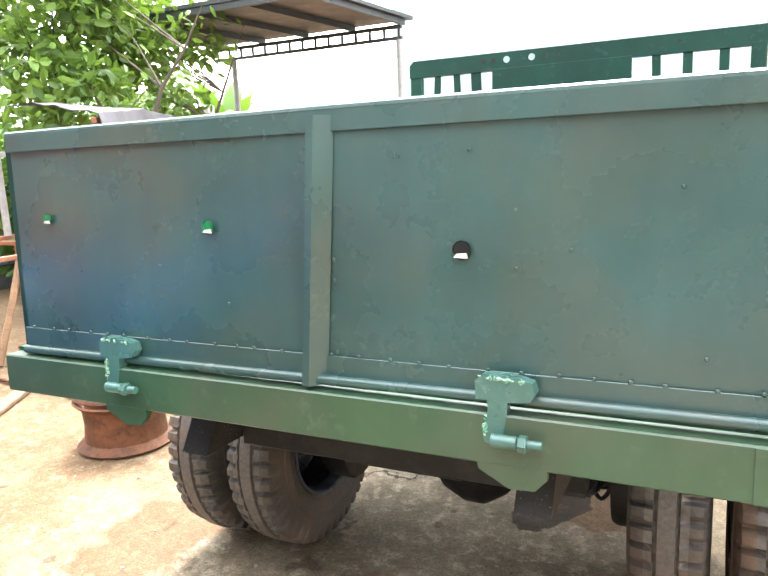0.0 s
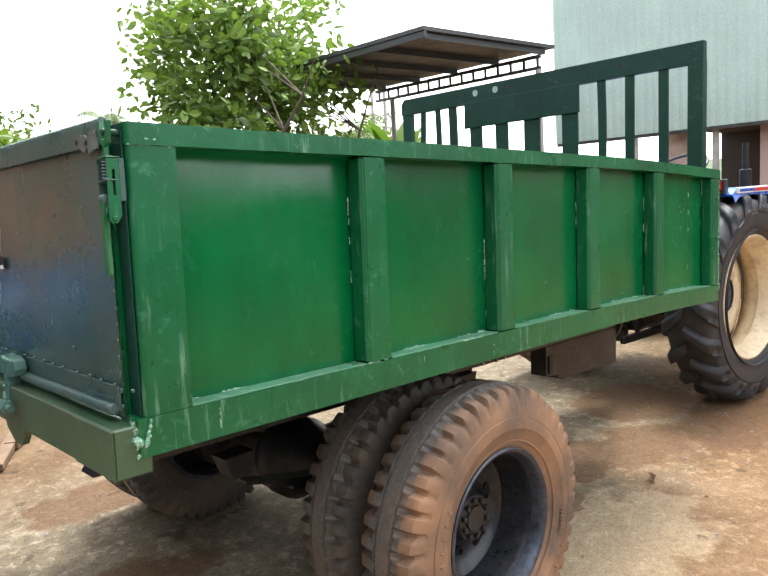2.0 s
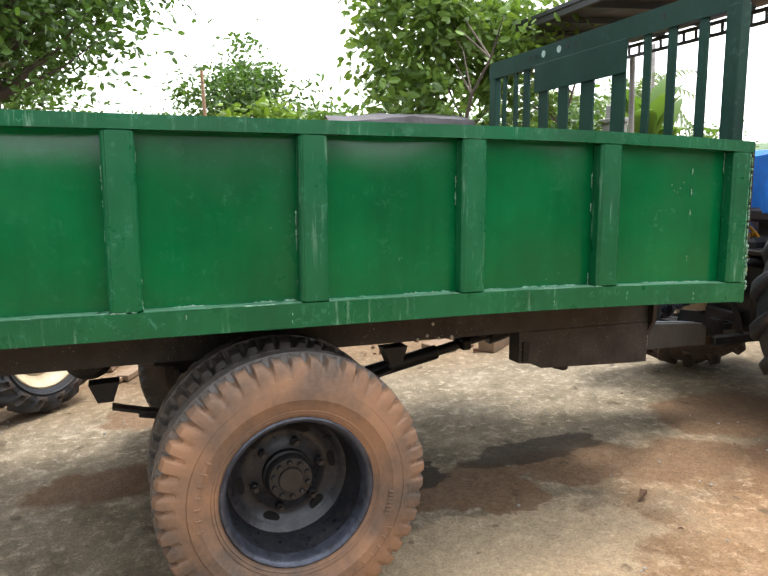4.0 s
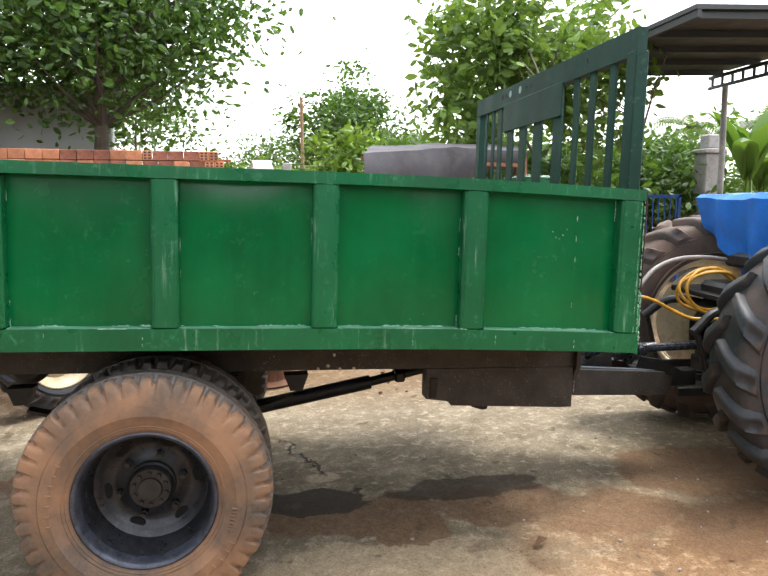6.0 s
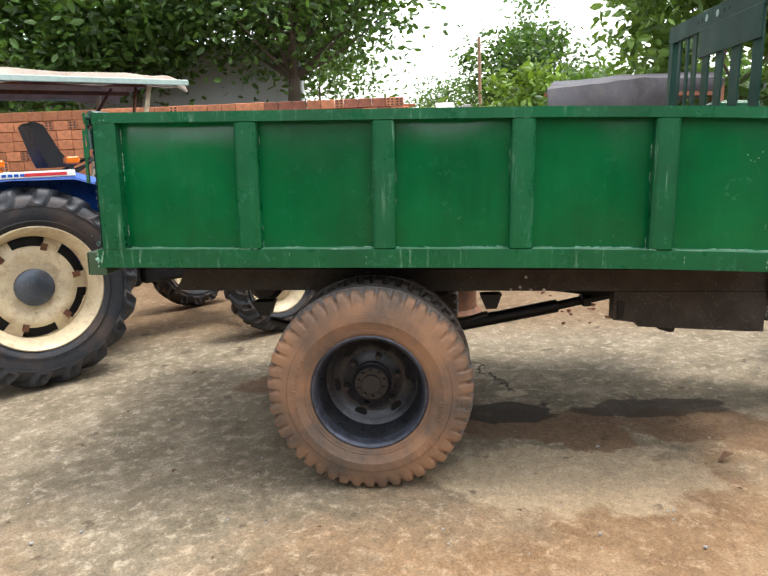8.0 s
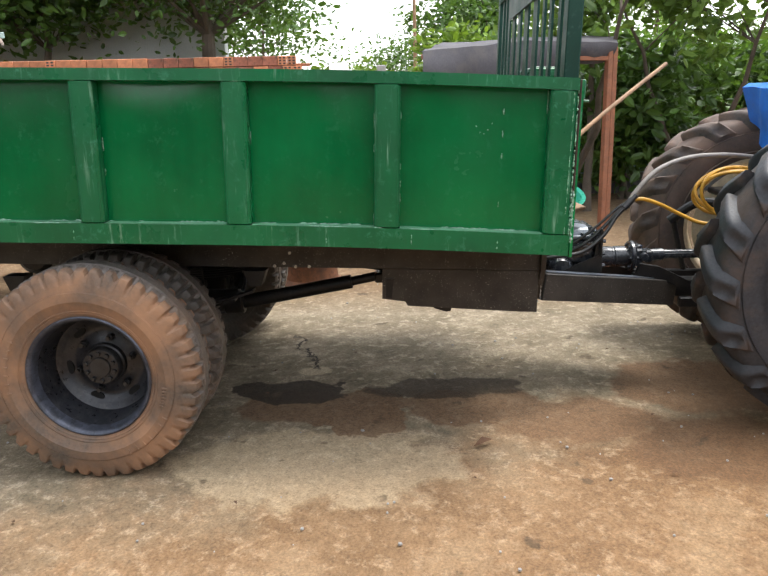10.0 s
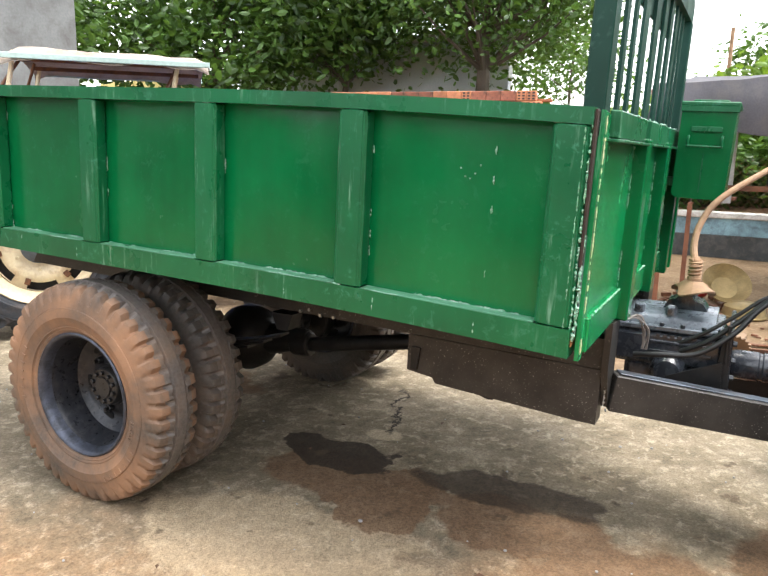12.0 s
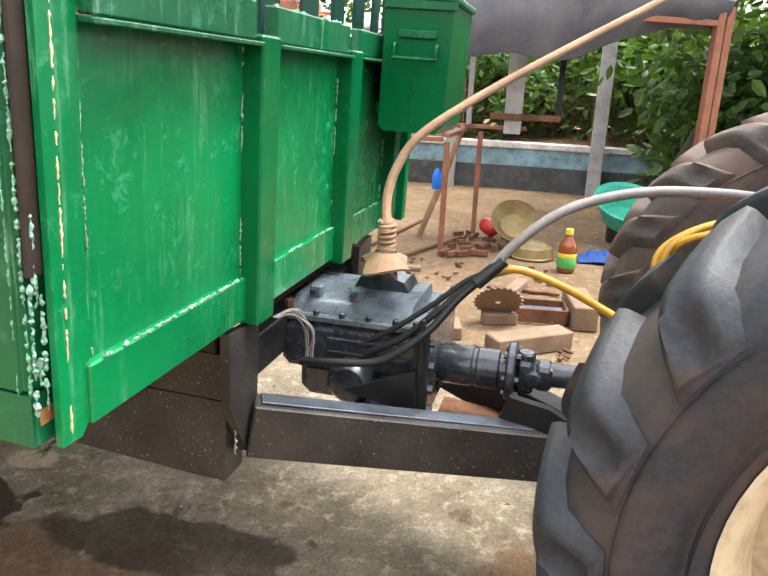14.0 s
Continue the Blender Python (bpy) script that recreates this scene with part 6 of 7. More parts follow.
    tilt = Matrix.Translation((wx, wy, wz)) @ Matrix.Rotation(radians(28), 4, "X")
    ring = [tuple(tilt @ Vector((0.23 * math.cos(a), 0.23 * math.sin(a), 0))) for a in [2 * math.pi * i / 28 for i in range(28)]]
    sw = part("steering_wheel", G().tube(ring, 0.014, 8, closed=True), BLACK_PLASTIC, dash, "black steering wheel")
    for a in (30, 150, 270):
        part("spoke", G().tube([tuple(tilt @ Vector((0.23 * f * math.cos(radians(a)), 0.23 * f * math.sin(radians(a)), 0.0))) for f in (0.0, 0.5, 0.97)], 0.009, 6), BLACK_PLASTIC, dash)
    for x in (-0.16, 0.18):
        part("control_lever", G().cyl((x, 0.55, 0.83), (x, 0.45, 1.35), 0.008, seg=8).blob((x, 0.447, 1.37), 0.022, seg=8), BLACK_PLASTIC, t)
    if tarp:
        # blue sheet hung over the rear deck between the fenders
        vv, ff = [], []
        nx, ny = 24, 12
        for j in range(ny + 1):
            for i in range(nx + 1):
                x = -0.50 + 0.98 * i / nx
                s = j / ny
                if s < 0.45:
                    y, z = 0.42 - 0.60 * s / 0.45, 1.72 - 0.02 * s
                else:
                    y, z = -0.18 + 0.12 * (s - 0.45), 1.71 - (0.24 + 0.18 * min(1.0, max(0.0, (x + 0.50) / 0.35))) * (s - 0.45) / 0.55
                fold = 0.025 * math.sin(x * 17 + 2 * s) * (s + 0.2) + 0.02 * noise.noise((x * 5, s * 4, 2))
                vv.append((x, y + fold, z + 0.012 * noise.noise((x * 7, s * 5, 7)) ))
        for j in range(ny):
            for i in range(nx):
                a = j * (nx + 1) + i
                ff.append((a, a + nx + 1, a + nx + 2, a + 1))
        sh = G().add(vv, ff)
        sh.add([(x, y + 0.004, z - 0.004) for x, y, z in vv], [q[::-1] for q in ff])
        part("tarpaulin_cover", sh, BLUE_TARP, t, "creased blue tarpaulin over the rear deck")
    if canopy:
        vv, ff = [], []
        nx, ny = 20, 16
        for j in range(ny + 1):
            for i in range(nx + 1):
                x, y = -0.8 + 1.6 * i / nx, -0.2 + 1.62 * j / ny
                z = 2.31 + 0.08 * math.cos(x * 1.7) + 0.025 * math.sin(y * 9) * 0.3 + 0.03 * noise.noise((x * 3, y * 3, 4)) - (0.07 if abs(x) > 0.78 else 0) - (0.05 if j == 0 or j == ny else 0)
                vv.append((x, y, z))
        for j in range(ny):
            for i in range(nx):
                a = j * (nx + 1) + i
                ff.append((a, a + 1, a + nx + 2, a + nx + 1))
        roof = G().add(vv, ff)
        roof.add([(x, y, z - 0.012) for x, y, z in vv], [q[::-1] for q in ff])
        can = part("canopy", roof, surface("dented_cream_canopy", (0.30, 0.25, 0.205), 0.7, 0.0, 0.3, 3, 40, 0.3, 0.004, (0.2, 0.14, 0.1), 0.4), t, "dented cream sheet canopy with a green edge")
        for s in (-1, 1):
            part("edge_strip", G().box(s * 0.79, s * 0.81, -0.21, 1.43, 2.25, 2.295, 0.004), SHEET_MINT, can, "pale green edge strip")
            for y0, y1 in ((-0.30, -0.12), (1.0, 1.18)):
                part("canopy_post", G().cyl((s * 0.58, y0, 1.5), (s * 0.62, y1, 2.33), 0.02, seg=10), CREAM, can)
                part("brace", G().cyl((s * 0.60, y0, 1.95), (s * 0.3, y1, 2.32), 0.014, seg=8), RUST, can)
            part("canopy_rib", G().box(s * 0.4 - 0.02, s * 0.4 + 0.02, -0.15, 1.38, 2.27, 2.305, 0.004), RUST, can)
    return t


tractor("blue tractor with cream rims hitched to the trailer", pose(-1.29, 5.0, 0, 0, 0, -6), False, True, True, True, (-0.72, 0.0))
tractor("blue tractor with cream rims and a dented canopy behind the trailer", pose(-2.37, -2.02, 0, 0, 0, 44.6), True, False, False, False)


# ---- trees ----
def leaves(rng, pts, size, mat_name, mat, droop=0.3, long=1.7):
    """Many separate oval leaves, folded along the midrib, at the given places."""
    n = len(pts)
    r = np.random.RandomState(rng.randint(0, 99999))
    d = r.normal(size=(n, 3))
    d[:, 2] = d[:, 2] * 0.6 - droop
    d /= np.linalg.norm(d, axis=1)[:, None]
    side = np.cross(d, r.normal(size=(n, 3)))
    side /= np.linalg.norm(side, axis=1)[:, None] + 1e-9
    up = np.cross(side, d)
    s = (size * r.uniform(0.6, 1.35, n))[:, None]
    p = np.asarray(pts)
    def at(along, wide, lift):
        return p + d * s * long * along + side * s * wide + up * s * lift

    v = np.stack([at(0, 0, 0), at(0.32, 0.40, -0.06), at(0.32, 0, 0.05), at(0.32, -0.40, -0.06), at(0.72, 0.34, -0.16), at(0.72, 0, -0.06), at(0.72, -0.34, -0.16), at(1.0, 0, -0.25)], 1).reshape(-1, 3)
    k = np.arange(n)[:, None] * 8
    tri = ((0, 1, 2), (0, 2, 3), (1, 4, 5), (1, 5, 2), (2, 5, 6), (2, 6, 3), (4, 7, 5), (5, 7, 6))
    f = np.concatenate([k + list(q) for q in tri]).astype(int)
    me = bpy.data.meshes.new(mat_name)
    me.from_pydata(v.tolist(), [], f.tolist())
    me.materials.append(mat)
    me.polygons.foreach_set("use_smooth", [False] * len(me.polygons))
    me.update()
    return me


def tree(at, height, spread, count, mat, label, seed, trunk_r=0.09, bare=0.3, size=0.11, droop=0.3, stems=1):
    """Tapered stems that fork into limbs, each ending in a loose clump of leaves; the clumps leave gaps."""
    rng = random.Random(seed)
    t = thing("tree", label, "tree", pose(*at), group="trees round the yard")
    wood, pts = G(), []
    rx, zc, rz = spread / 2, height * (1 + bare) / 2, height * (1 - bare) / 2
    starts = []
    for s in range(stems):
        lean = Vector((rng.gauss(0, 0.05), rng.gauss(0, 0.05), 1)) if stems == 1 else Vector((rng.gauss(0, 0.3), rng.gauss(0, 0.3), 1))
        p, line = Vector((rng.gauss(0, 0.12) * (stems > 1), rng.gauss(0, 0.12) * (stems > 1), -0.08)), []
        for i in range(9):
            line.append(p.copy())
            p = p + (lean + Vector((rng.gauss(0, 0.1), rng.gauss(0, 0.1), 0))).normalized() * height * 0.82 / 8
        wood.tube(line, [trunk_r * 1.35] + [trunk_r * (1.05 - 0.95 * i / 8) for i in range(1, 9)], 10)
        starts.append(line)
    clumps = max(16, count // 95)
    for k in range(clumps):
        d = Vector((rng.gauss(0, 1), rng.gauss(0, 1), rng.gauss(0.1, 1))).normalized()
        r = rng.uniform(0.12, 1.0) ** 0.5 * (1 + 0.45 * noise.noise((d.x * 1.6 + seed, d.y * 1.6, d.z * 1.6)))
        q = Vector((d.x * rx * r, d.y * rx * r, zc + d.z * rz * r))
        line = rng.choice(starts)
        a = min(line, key=lambda w: abs(w.z - max(bare * height * 0.9, q.z - 0.55 * (q - w).xy.length - 0.2)))
        mid = a.lerp(q, 0.5) + Vector((rng.gauss(0, 0.06), rng.gauss(0, 0.06), rng.uniform(-0.02, 0.10))) * spread * 0.5
        if k % 5 < 2:
            wood.tube([a, a.lerp(mid, 0.6), mid, q], [trunk_r * 0.24, trunk_r * 0.17, trunk_r * 0.10, 0.005], 6)
        cr = spread * rng.uniform(0.055, 0.12) + 0.05
        for _ in range(int(count / clumps * rng.uniform(0.6, 1.4))):
            pts.append((q.x + rng.gauss(0, cr), q.y + rng.gauss(0, cr), q.z + rng.gauss(0, cr * 0.75)))
    part("trunk", wood, BARK, t, "brown branching trunk")
    part("crown", leaves(rng, pts, size, "crown", mat, droop), None, t)
    return t


def palm(at, height, seed, fronds=14, length=2.4):
    rng = random.Random(seed)
    t = thing("palm_tree", "tall coconut palm with arching fronds", "palm tree", pose(*at))
    lean = rng.uniform(-0.5, 0.5)
    pts = [(lean * (i / 8) ** 2, 0.1 * i / 8, height * i / 8) for i in range(9)]
    part("trunk", G().tube(pts, [0.16 - 0.006 * i for i in range(9)], 9), BARK, t)
    top = Vector(pts[-1])
    v, f = [], []
    for k in range(fronds):
        a = 2 * math.pi * k / fronds + rng.uniform(-0.2, 0.2)
        rise = rng.uniform(0.1, 1.1)
        prev = top
        for i in range(18):
            s = (i + 1) / 18
            p = top + Vector((math.cos(a) * length * s, math.sin(a) * length * s, length * (rise * s - 0.95 * s * s)))
            for sd in (-1, 1):
                w = Vector((-math.sin(a) * sd, math.cos(a) * sd, -0.55)) * (0.62 * math.sin(math.pi * min(0.97, s * 0.9 + 0.1)))
                b = len(v)
                v.extend([tuple(prev), tuple(p), tuple(p + w + (p - prev) * 0.8), tuple(prev + (p - prev) * 0.55)])
                f.extend([(b, b + 3, b + 2), (b + 3, b + 1, b + 2)])
            prev = p
    part("crown", G().add(v, f), LEAF_PALM, t, smooth=0)
    return t


def banana(at, height, seed, n=9):
    rng = random.Random(seed)
    t = thing("banana_plant", "banana plant with broad upright leaves", "plant", pose(*at))
    part("stem", G().tube([(0, 0, 0), (0.02, 0, height * 0.3), (0, 0.02, height * 0.55)], [0.12, 0.10, 0.07], 10), LEAF_YOUNG, t)
    for k in range(n):
        a = 2 * math.pi * k / n + rng.uniform(-0.3, 0.3)
        up = rng.uniform(0.95, 1.45)
        v, f = [], []
        ln = height * rng.uniform(0.45, 0.62)
        for i in range(9):
            s = i / 8
            c = Vector((math.cos(a) * ln * s * 0.42, math.sin(a) * ln * s * 0.42, height * 0.5 + ln * (up * s - 0.65 * s * s)))
            w = 0.26 * math.sin(math.pi * min(0.98, 0.12 + 0.86 * s))
            sd = Vector((-math.sin(a), math.cos(a), 0)) * w
            v += [tuple(c + sd - Vector((0, 0, w * 0.4))), tuple(c), tuple(c - sd - Vector((0, 0, w * 0.4)))]
        for i in range(8):
            f += [(3 * i, 3 * i + 1, 3 * i + 4, 3 * i + 3), (3 * i + 1, 3 * i + 2, 3 * i + 5, 3 * i + 4)]
        part("leaf", G().add(v, f), LEAF_MID, t)
    return t


# guava trees by the shelter, one with a low forked trunk
tree((-8.3, 5.3, 0.0), 5.4, 2.5, 3800, LEAF_GUAVA, "guava tree with a low forked trunk", 41, 0.07, 0.44, 0.105, stems=2)
tree((-8.6, 7.3, 0.0), 5.2, 2.5, 3000, LEAF_GUAVA, "guava tree with broad pale-veined leaves", 43, 0.06, 0.44, 0.105, stems=2)
tree((-9.5, 6.5, 0.0), 2.5, 2.6, 4200, LEAF_DARK, "dark leafy shrub before the garden wall", 44, 0.05, 0.12, 0.12, stems=3)
# broad old tree behind the bricks, with a thick bare trunk
tree((-12.0, -1.25, 0.5), 6.8, 5.8, 17000, LEAF_DARK, "broad old tree with a thick bare trunk", 100, 0.22, 0.46, 0.10)
# trees along the garden behind the bricks
for k, (x, y, h, s, c, mt, bare) in enumerate((
    (-12.4, -5.2, 6.6, 4.4, 8000, LEAF_DARK, 0.42), (-11.6, -8.0, 6.0, 4.8, 8000, LEAF_DARK, 0.2),
    (-13.5, 3.9, 2.5, 2.4, 4600, LEAF_YOUNG, 0.1), (-24.0, 5.5, 5.7, 4.4, 10000, LEAF_DARK, 0.12), (-12.6, 1.55, 2.1, 1.9, 4000, LEAF_YOUNG, 0.1), (-34.0, 2.6, 4.6, 6.0, 5000, LEAF_DARK, 0.15), (-18.0, 9.5, 3.4, 3.6, 4200, LEAF_MID, 0.12),
    (-11.7, 5.2, 2.3, 2.2, 4500, LEAF_MID, 0.12), (-11.8, 8.7, 2.3, 2.8, 6000, LEAF_MID, 0.12), (-11.9, 10.4, 2.5, 2.8, 5000, LEAF_DARK, 0.12), (-14.0, 13.0, 3.0, 3.4, 4000, LEAF_MID, 0.12), (-14.5, 6.4, 2.8, 2.6, 4500, LEAF_MID, 0.12),
    (-11.6, 3.0, 1.6, 1.9, 3000, LEAF_DARK, 0.1), (-11.5, -3.0, 1.9, 2.4, 5000, LEAF_DARK, 0.1), (-11.5, -0.2, 1.8, 2.2, 4000, LEAF_MID, 0.1),
    (-18.0, -9.0, 6.5, 5.0, 4500, LEAF_DARK, 0.2), (-8.5, -10.5, 6.5, 5.0, 5500, LEAF_DARK, 0.2), (-26.0, 16.0, 4.0, 4.5, 3500, LEAF_MID, 0.12), (-20.0, 22.0, 3.0, 4.0, 3500, LEAF_MID, 0.12), (-26.0, -3.0, 7.0, 6.0, 4000, LEAF_DARK, 0.2),
)):
    label = {"dark_tree_leaves": "broad dark green fruit tree", "green_tree_leaves": "leafy green shrub-like tree", "young_yellow_green_leaves": "light green bushy tree"}[mt.name]
    tree((x, y, 0.5 if x < -11 else 0.0), h, s, c, mt, label, 101 + k, 0.12 if h > 5 else 0.05, bare, 0.13 if h > 5 else 0.11, stems=1 if h > 5 else 3)
palm((-32.0, 8.5, 0), 4.6, 5, 15, 2.0)
palm((-30.0, 23.4, 0), 5.4, 6)
palm((-34.0, 15.2, 0), 6.6, 7, 15, 2.0)
palm((-21.5, 21.0, 0), 4.6, 8, 16, 3.0)
banana((-10.9, 12.3, 0.2), 3.9, 3)
banana((-11.6, 13.2, 0.2), 3.5, 4)
# shrub and small tree before the pink wall
tree((0.55, 12.55, 0.1), 1.35, 1.3, 2200, LEAF_MID, "low green shrub by the wall", 61, 0.03, 0.08, 0.07, stems=4)
tree((2.65, 11.6, 0.05), 3.3, 1.9, 11000, LEAF_DARK, "rounded green citrus tree by the wall", 62, 0.06, 0.06, 0.10, stems=4)


# ---- brick stack ----
def brick_stack():
    """Hollow clay bricks, 200 x 130 mm on the face, laid dry in a long wall; some lie end-on and show their holes."""
    rng = random.Random(77)
    t = thing("brick_stack", "long stack of new hollow clay bricks", "bricks", pose(-7.12, 1.40, 0, 0, 0, 8.0), kind="")
    new_me = G().box(-0.06, 0.06, -0.097, 0.097, -0.063, 0.063, 0.006).mesh("brick", BRICK, 30)
    old_me = new_me.copy()
    old_me.materials[0] = BRICK_OLD
    hg = G().box(-0.097, 0.06, -0.062, 0.062, -0.062, 0.062, 0.006)
    hg.cur = 1
    for i in (-1, 1):
        # hole mouths as flat patches in the dark shade colour
        for j in (-1, 0, 1):
            hg.box(0.0585, 0.0612, i * 0.028 - 0.016, i * 0.028 + 0.016, j * 0.037 - 0.011, j * 0.037 + 0.011, 0.001)
    hole_me = hg.mesh("brick", [BRICK, SHADE_DARK], 30)
    rest = G()
    courses, made = 18, 0
    for c in range(courses):
        z = 0.066 + 0.1325 * c
        y = -0.1 - (0.1 if c % 2 else 0.0) + rng.uniform(-0.03, 0.03)
        while y > -8.6:
            end_on = rng.random() < (0.08 if y < -0.35 else 0.75)
            half = 0.064 if end_on else 0.0995
            y -= half
            if not (c == courses - 1 and rng.random() < (0.02 if y > -1.9 else 0.05)):
                mt = Matrix.Translation((rng.uniform(-0.010, 0.010), y, z + rng.uniform(-0.002, 0.002))) @ Matrix.Rotation(radians(rng.gauss(0, 1.2)), 4, "Z")
                if c >= 11 and made < 290:
                    old = y > -2.1 and rng.random() < 0.85
                    part("brick", hole_me if end_on else old_me if old else new_me, None, t, m=mt)
                    made += 1
                else:
                    rest.box(-0.06, 0.06, -half + 0.003, half - 0.003, -0.062, 0.062, 0.005, mt)
            y -= half
        rest.box(-0.20, -0.075, -8.6, 0.0, z - 0.064, z + (0.062 if c < courses - 2 else -0.03), 0.004)
    tagged(part("stacked_brick", rest, BRICK, t), kind="stuff")
    return t


brick_stack()

# ---- garden wall ----
gw = thing("garden_wall", "low blue-washed garden wall with a tarred foot and white cap", "wall", kind="structure")
part("wall_base", G().box(-10.58, -10.42, -9, 13.5, -0.05, 0.36, 0.01), WALL_BLACK, gw, "black tarred foot")
part("wall_face", G().box(-10.57, -10.43, -9, 13.5, 0.36, 0.63, 0.006), WALL_BLUE, gw, "faded blue limewash")
part("wall_cap", G().box(-10.62, -10.38, -9, 13.5, 0.63, 0.73, 0.015), CAP_WHITE, gw, "chipped white cap")
fen = thing("wire_fence", "rusty chain-link fence on the garden wall", "fence", kind="structure")
wires = G()
for k in range(150):
    y = -3 + 0.11 * k
    for s in (-1, 1):
        wires.add([(-10.50, y, 0.73), (-10.497, y + 0.004, 0.73), (-10.497, y + s * 0.75 + 0.004, 1.6), (-10.50, y + s * 0.75, 1.6)], [(0, 1, 2, 3)])
part("wire_mesh", wires, RUST, fen)
for y in (0.2, 2.4, 4.4, 6.8, 9.0):
    part("fence_post", G().cyl((-10.5, y, 0.7), (-10.5, y, 1.65), 0.018, seg=8), RUST, fen)
# grey concrete posts
post = thing("concrete_post", "square grey concrete post by the garden wall", "post", g=G().box(-10.32, -10.12, 4.40, 4.60, -0.05, 2.4, 0.012), material=CONCRETE)
bank = thing("earth_bank", "red earth bank behind the garden wall", "ground", kind="structure", g=G().prism([(-10.64, 0.4), (-11.3, 0.72), (-12.8, 0.85), (-15, 0.7), (-15, -0.2), (-10.64, -0.2)], -9, 14, "y"), material=EARTH)

thing("stack_pillar", "grey concrete pillar with a pale pointed cap beside the bricks", "pillar", pose(-7.05, 1.80, 0, 0, 0, 8), g=G().box(-0.11, 0.11, -0.11, 0.11, -0.02, 2.10, 0.01).box(-0.145, 0.145, -0.145, 0.145, 2.10, 2.17, 0.012).prism([(-0.13, 2.168), (0.13, 2.168), (0.03, 2.27), (-0.03, 2.27)], -0.13, 0.13, "y"), material=CAP_WHITE)
thing("concrete_post", "square grey concrete post by the garden wall", "post", g=G().box(-10.36, -10.22, 2.20, 2.36, -0.05, 2.42, 0.012), material=CONCRETE)

# ---- canvas shelter ----
sh = thing("canvas_shelter", "grey canvas shelter on red oxide steel posts", "shelter", pose(-4.92, 2.90, 0, 0, 0, 29.2))
vv, ff = [], []
nx, ny = 40, 20
for j in range(ny + 1):
    for i in range(nx + 1):
        u, w = i / nx, j / ny
        y = 2.82 * u
        deep = (0.34 + 0.22 * math.sin(math.pi * min(1.0, u * 1.25)) - 0.12 * u) * (1 + 0.06 * math.sin(u * 17))
        top = 2.21 + 0.14 * u + 0.06 * math.sin(math.pi * u)
        if w < 0.6:
            q = 1 - w / 0.6
            x, z = -1.27 * q, top + 0.20 * math.sin(math.pi * 0.5 * q) - 0.05 * math.sin(math.pi * q) * math.sin(math.pi * u)
        else:
            q = (w - 0.6) / 0.4
            x, z = 0.04 * math.sin(math.pi * q) + 0.03 * q * math.sin(u * 23) - 0.12 * q * u, top - deep * q
        y += 1.17 * max(0.0, 1 - w / 0.6)
        vv.append((x, y - 0.1 * (1 - u) * max(0, w - 0.6), z + 0.022 * noise.noise((x * 2.2 + w * 3, y * 3.2, 9))))
for j in range(ny):
    for i in range(nx):
        a = j * (nx + 1) + i
        ff.append((a, a + 1, a + nx + 2, a + nx + 1))
sheet = G().add(vv, ff)
sheet.add([(x - 0.006, y, z - 0.008) for x, y, z in vv], [q[::-1] for q in ff])
part("canvas", sheet, TARP_GREY, sh, "sagging grey canvas sheet")
for x, y, z in ((-0.06, 2.74, 2.33), (-0.10, 2.86, 2.31)):
    part("shelter_post", G().box(x - 0.035, x + 0.035, y - 0.038, y + 0.038, -0.02, z, 0.004), REDOXIDE, sh, "red oxide steel post")
part("crossbar", G().box(-0.075, -0.025, 0.02, 2.70, 2.14, 2.19, 0.004), REDOXIDE, sh)

# ---- bench frame and clutter by the garden wall ----
bench = thing("work_trestle", "rusty steel work trestle with a timber strut", "trestle")
for x, y, h in ((-5.60, 3.02, 1.05), (-6.55, 3.20, 1.09), (-5.60, 2.02, 1.05), (-6.55, 2.05, 1.09)):
    part("leg", G().box(x - 0.024, x + 0.024, y - 0.024, y + 0.024, -0.02, h, 0.003), REDOXIDE, bench)
part("top_bar", G().box(-6.58, -5.57, 1.99, 2.04, 1.05, 1.09, 0.004), REDOXIDE, bench)
part("top_bar", G().box(-6.60, -5.55, 2.99, 3.05, 1.091, 1.13, 0.004), REDOXIDE, bench)
part("side_bar", G().box(-5.63, -5.58, 2.05, 2.98, 1.05, 1.09, 0.004), REDOXIDE, bench)
part("side_bar", G().box(-6.58, -6.53, 2.05, 3.66, 1.132, 1.17, 0.004), REDOXIDE, bench)
part("strut", G().tube([(-6.3, 2.66, 0.0), (-6.28, 2.86, 0.55), (-6.27, 3.06, 1.16)], [0.034, 0.032, 0.028], 8), WOOD_POLE, bench, "leaning timber strut")
part("white_plank", G().box(-6.46, -6.42, 3.44, 3.61, 1.10, 1.92, 0.006), CONCRETE, bench, "pale upright plank")
part("dark_plank", G().box(-6.44, -6.40, 3.93, 3.99, 1.24, 1.92, 0.006), BLACK_STEEL, bench)
part("frame_bar", G().box(-6.415, -6.38, 3.30, 3.99, 1.24, 1.30, 0.004), RUST, bench)
part("frame_bar", G().box(-6.50, -6.44, 3.05, 4.02, 1.921, 1.97, 0.004), CONCRETE, bench)
part("frame_post", G().box(-6.52, -6.47, 3.05, 3.10, 1.172, 1.92, 0.004), CONCRETE, bench)

bt = thing("bottle", "amber liquid bottle with a green and yellow label", "bottle", pose(-5.42, 4.19, 0))
part("body", G().turn([(0.0, 0.0), (0.075, 0.0), (0.08, 0.01), (0.08, 0.22), (0.072, 0.25), (0.035, 0.30), (0.03, 0.34), (0.0, 0.34)], 24, Matrix.Rotation(radians(-90), 4, "Y")), AMBER, bt)
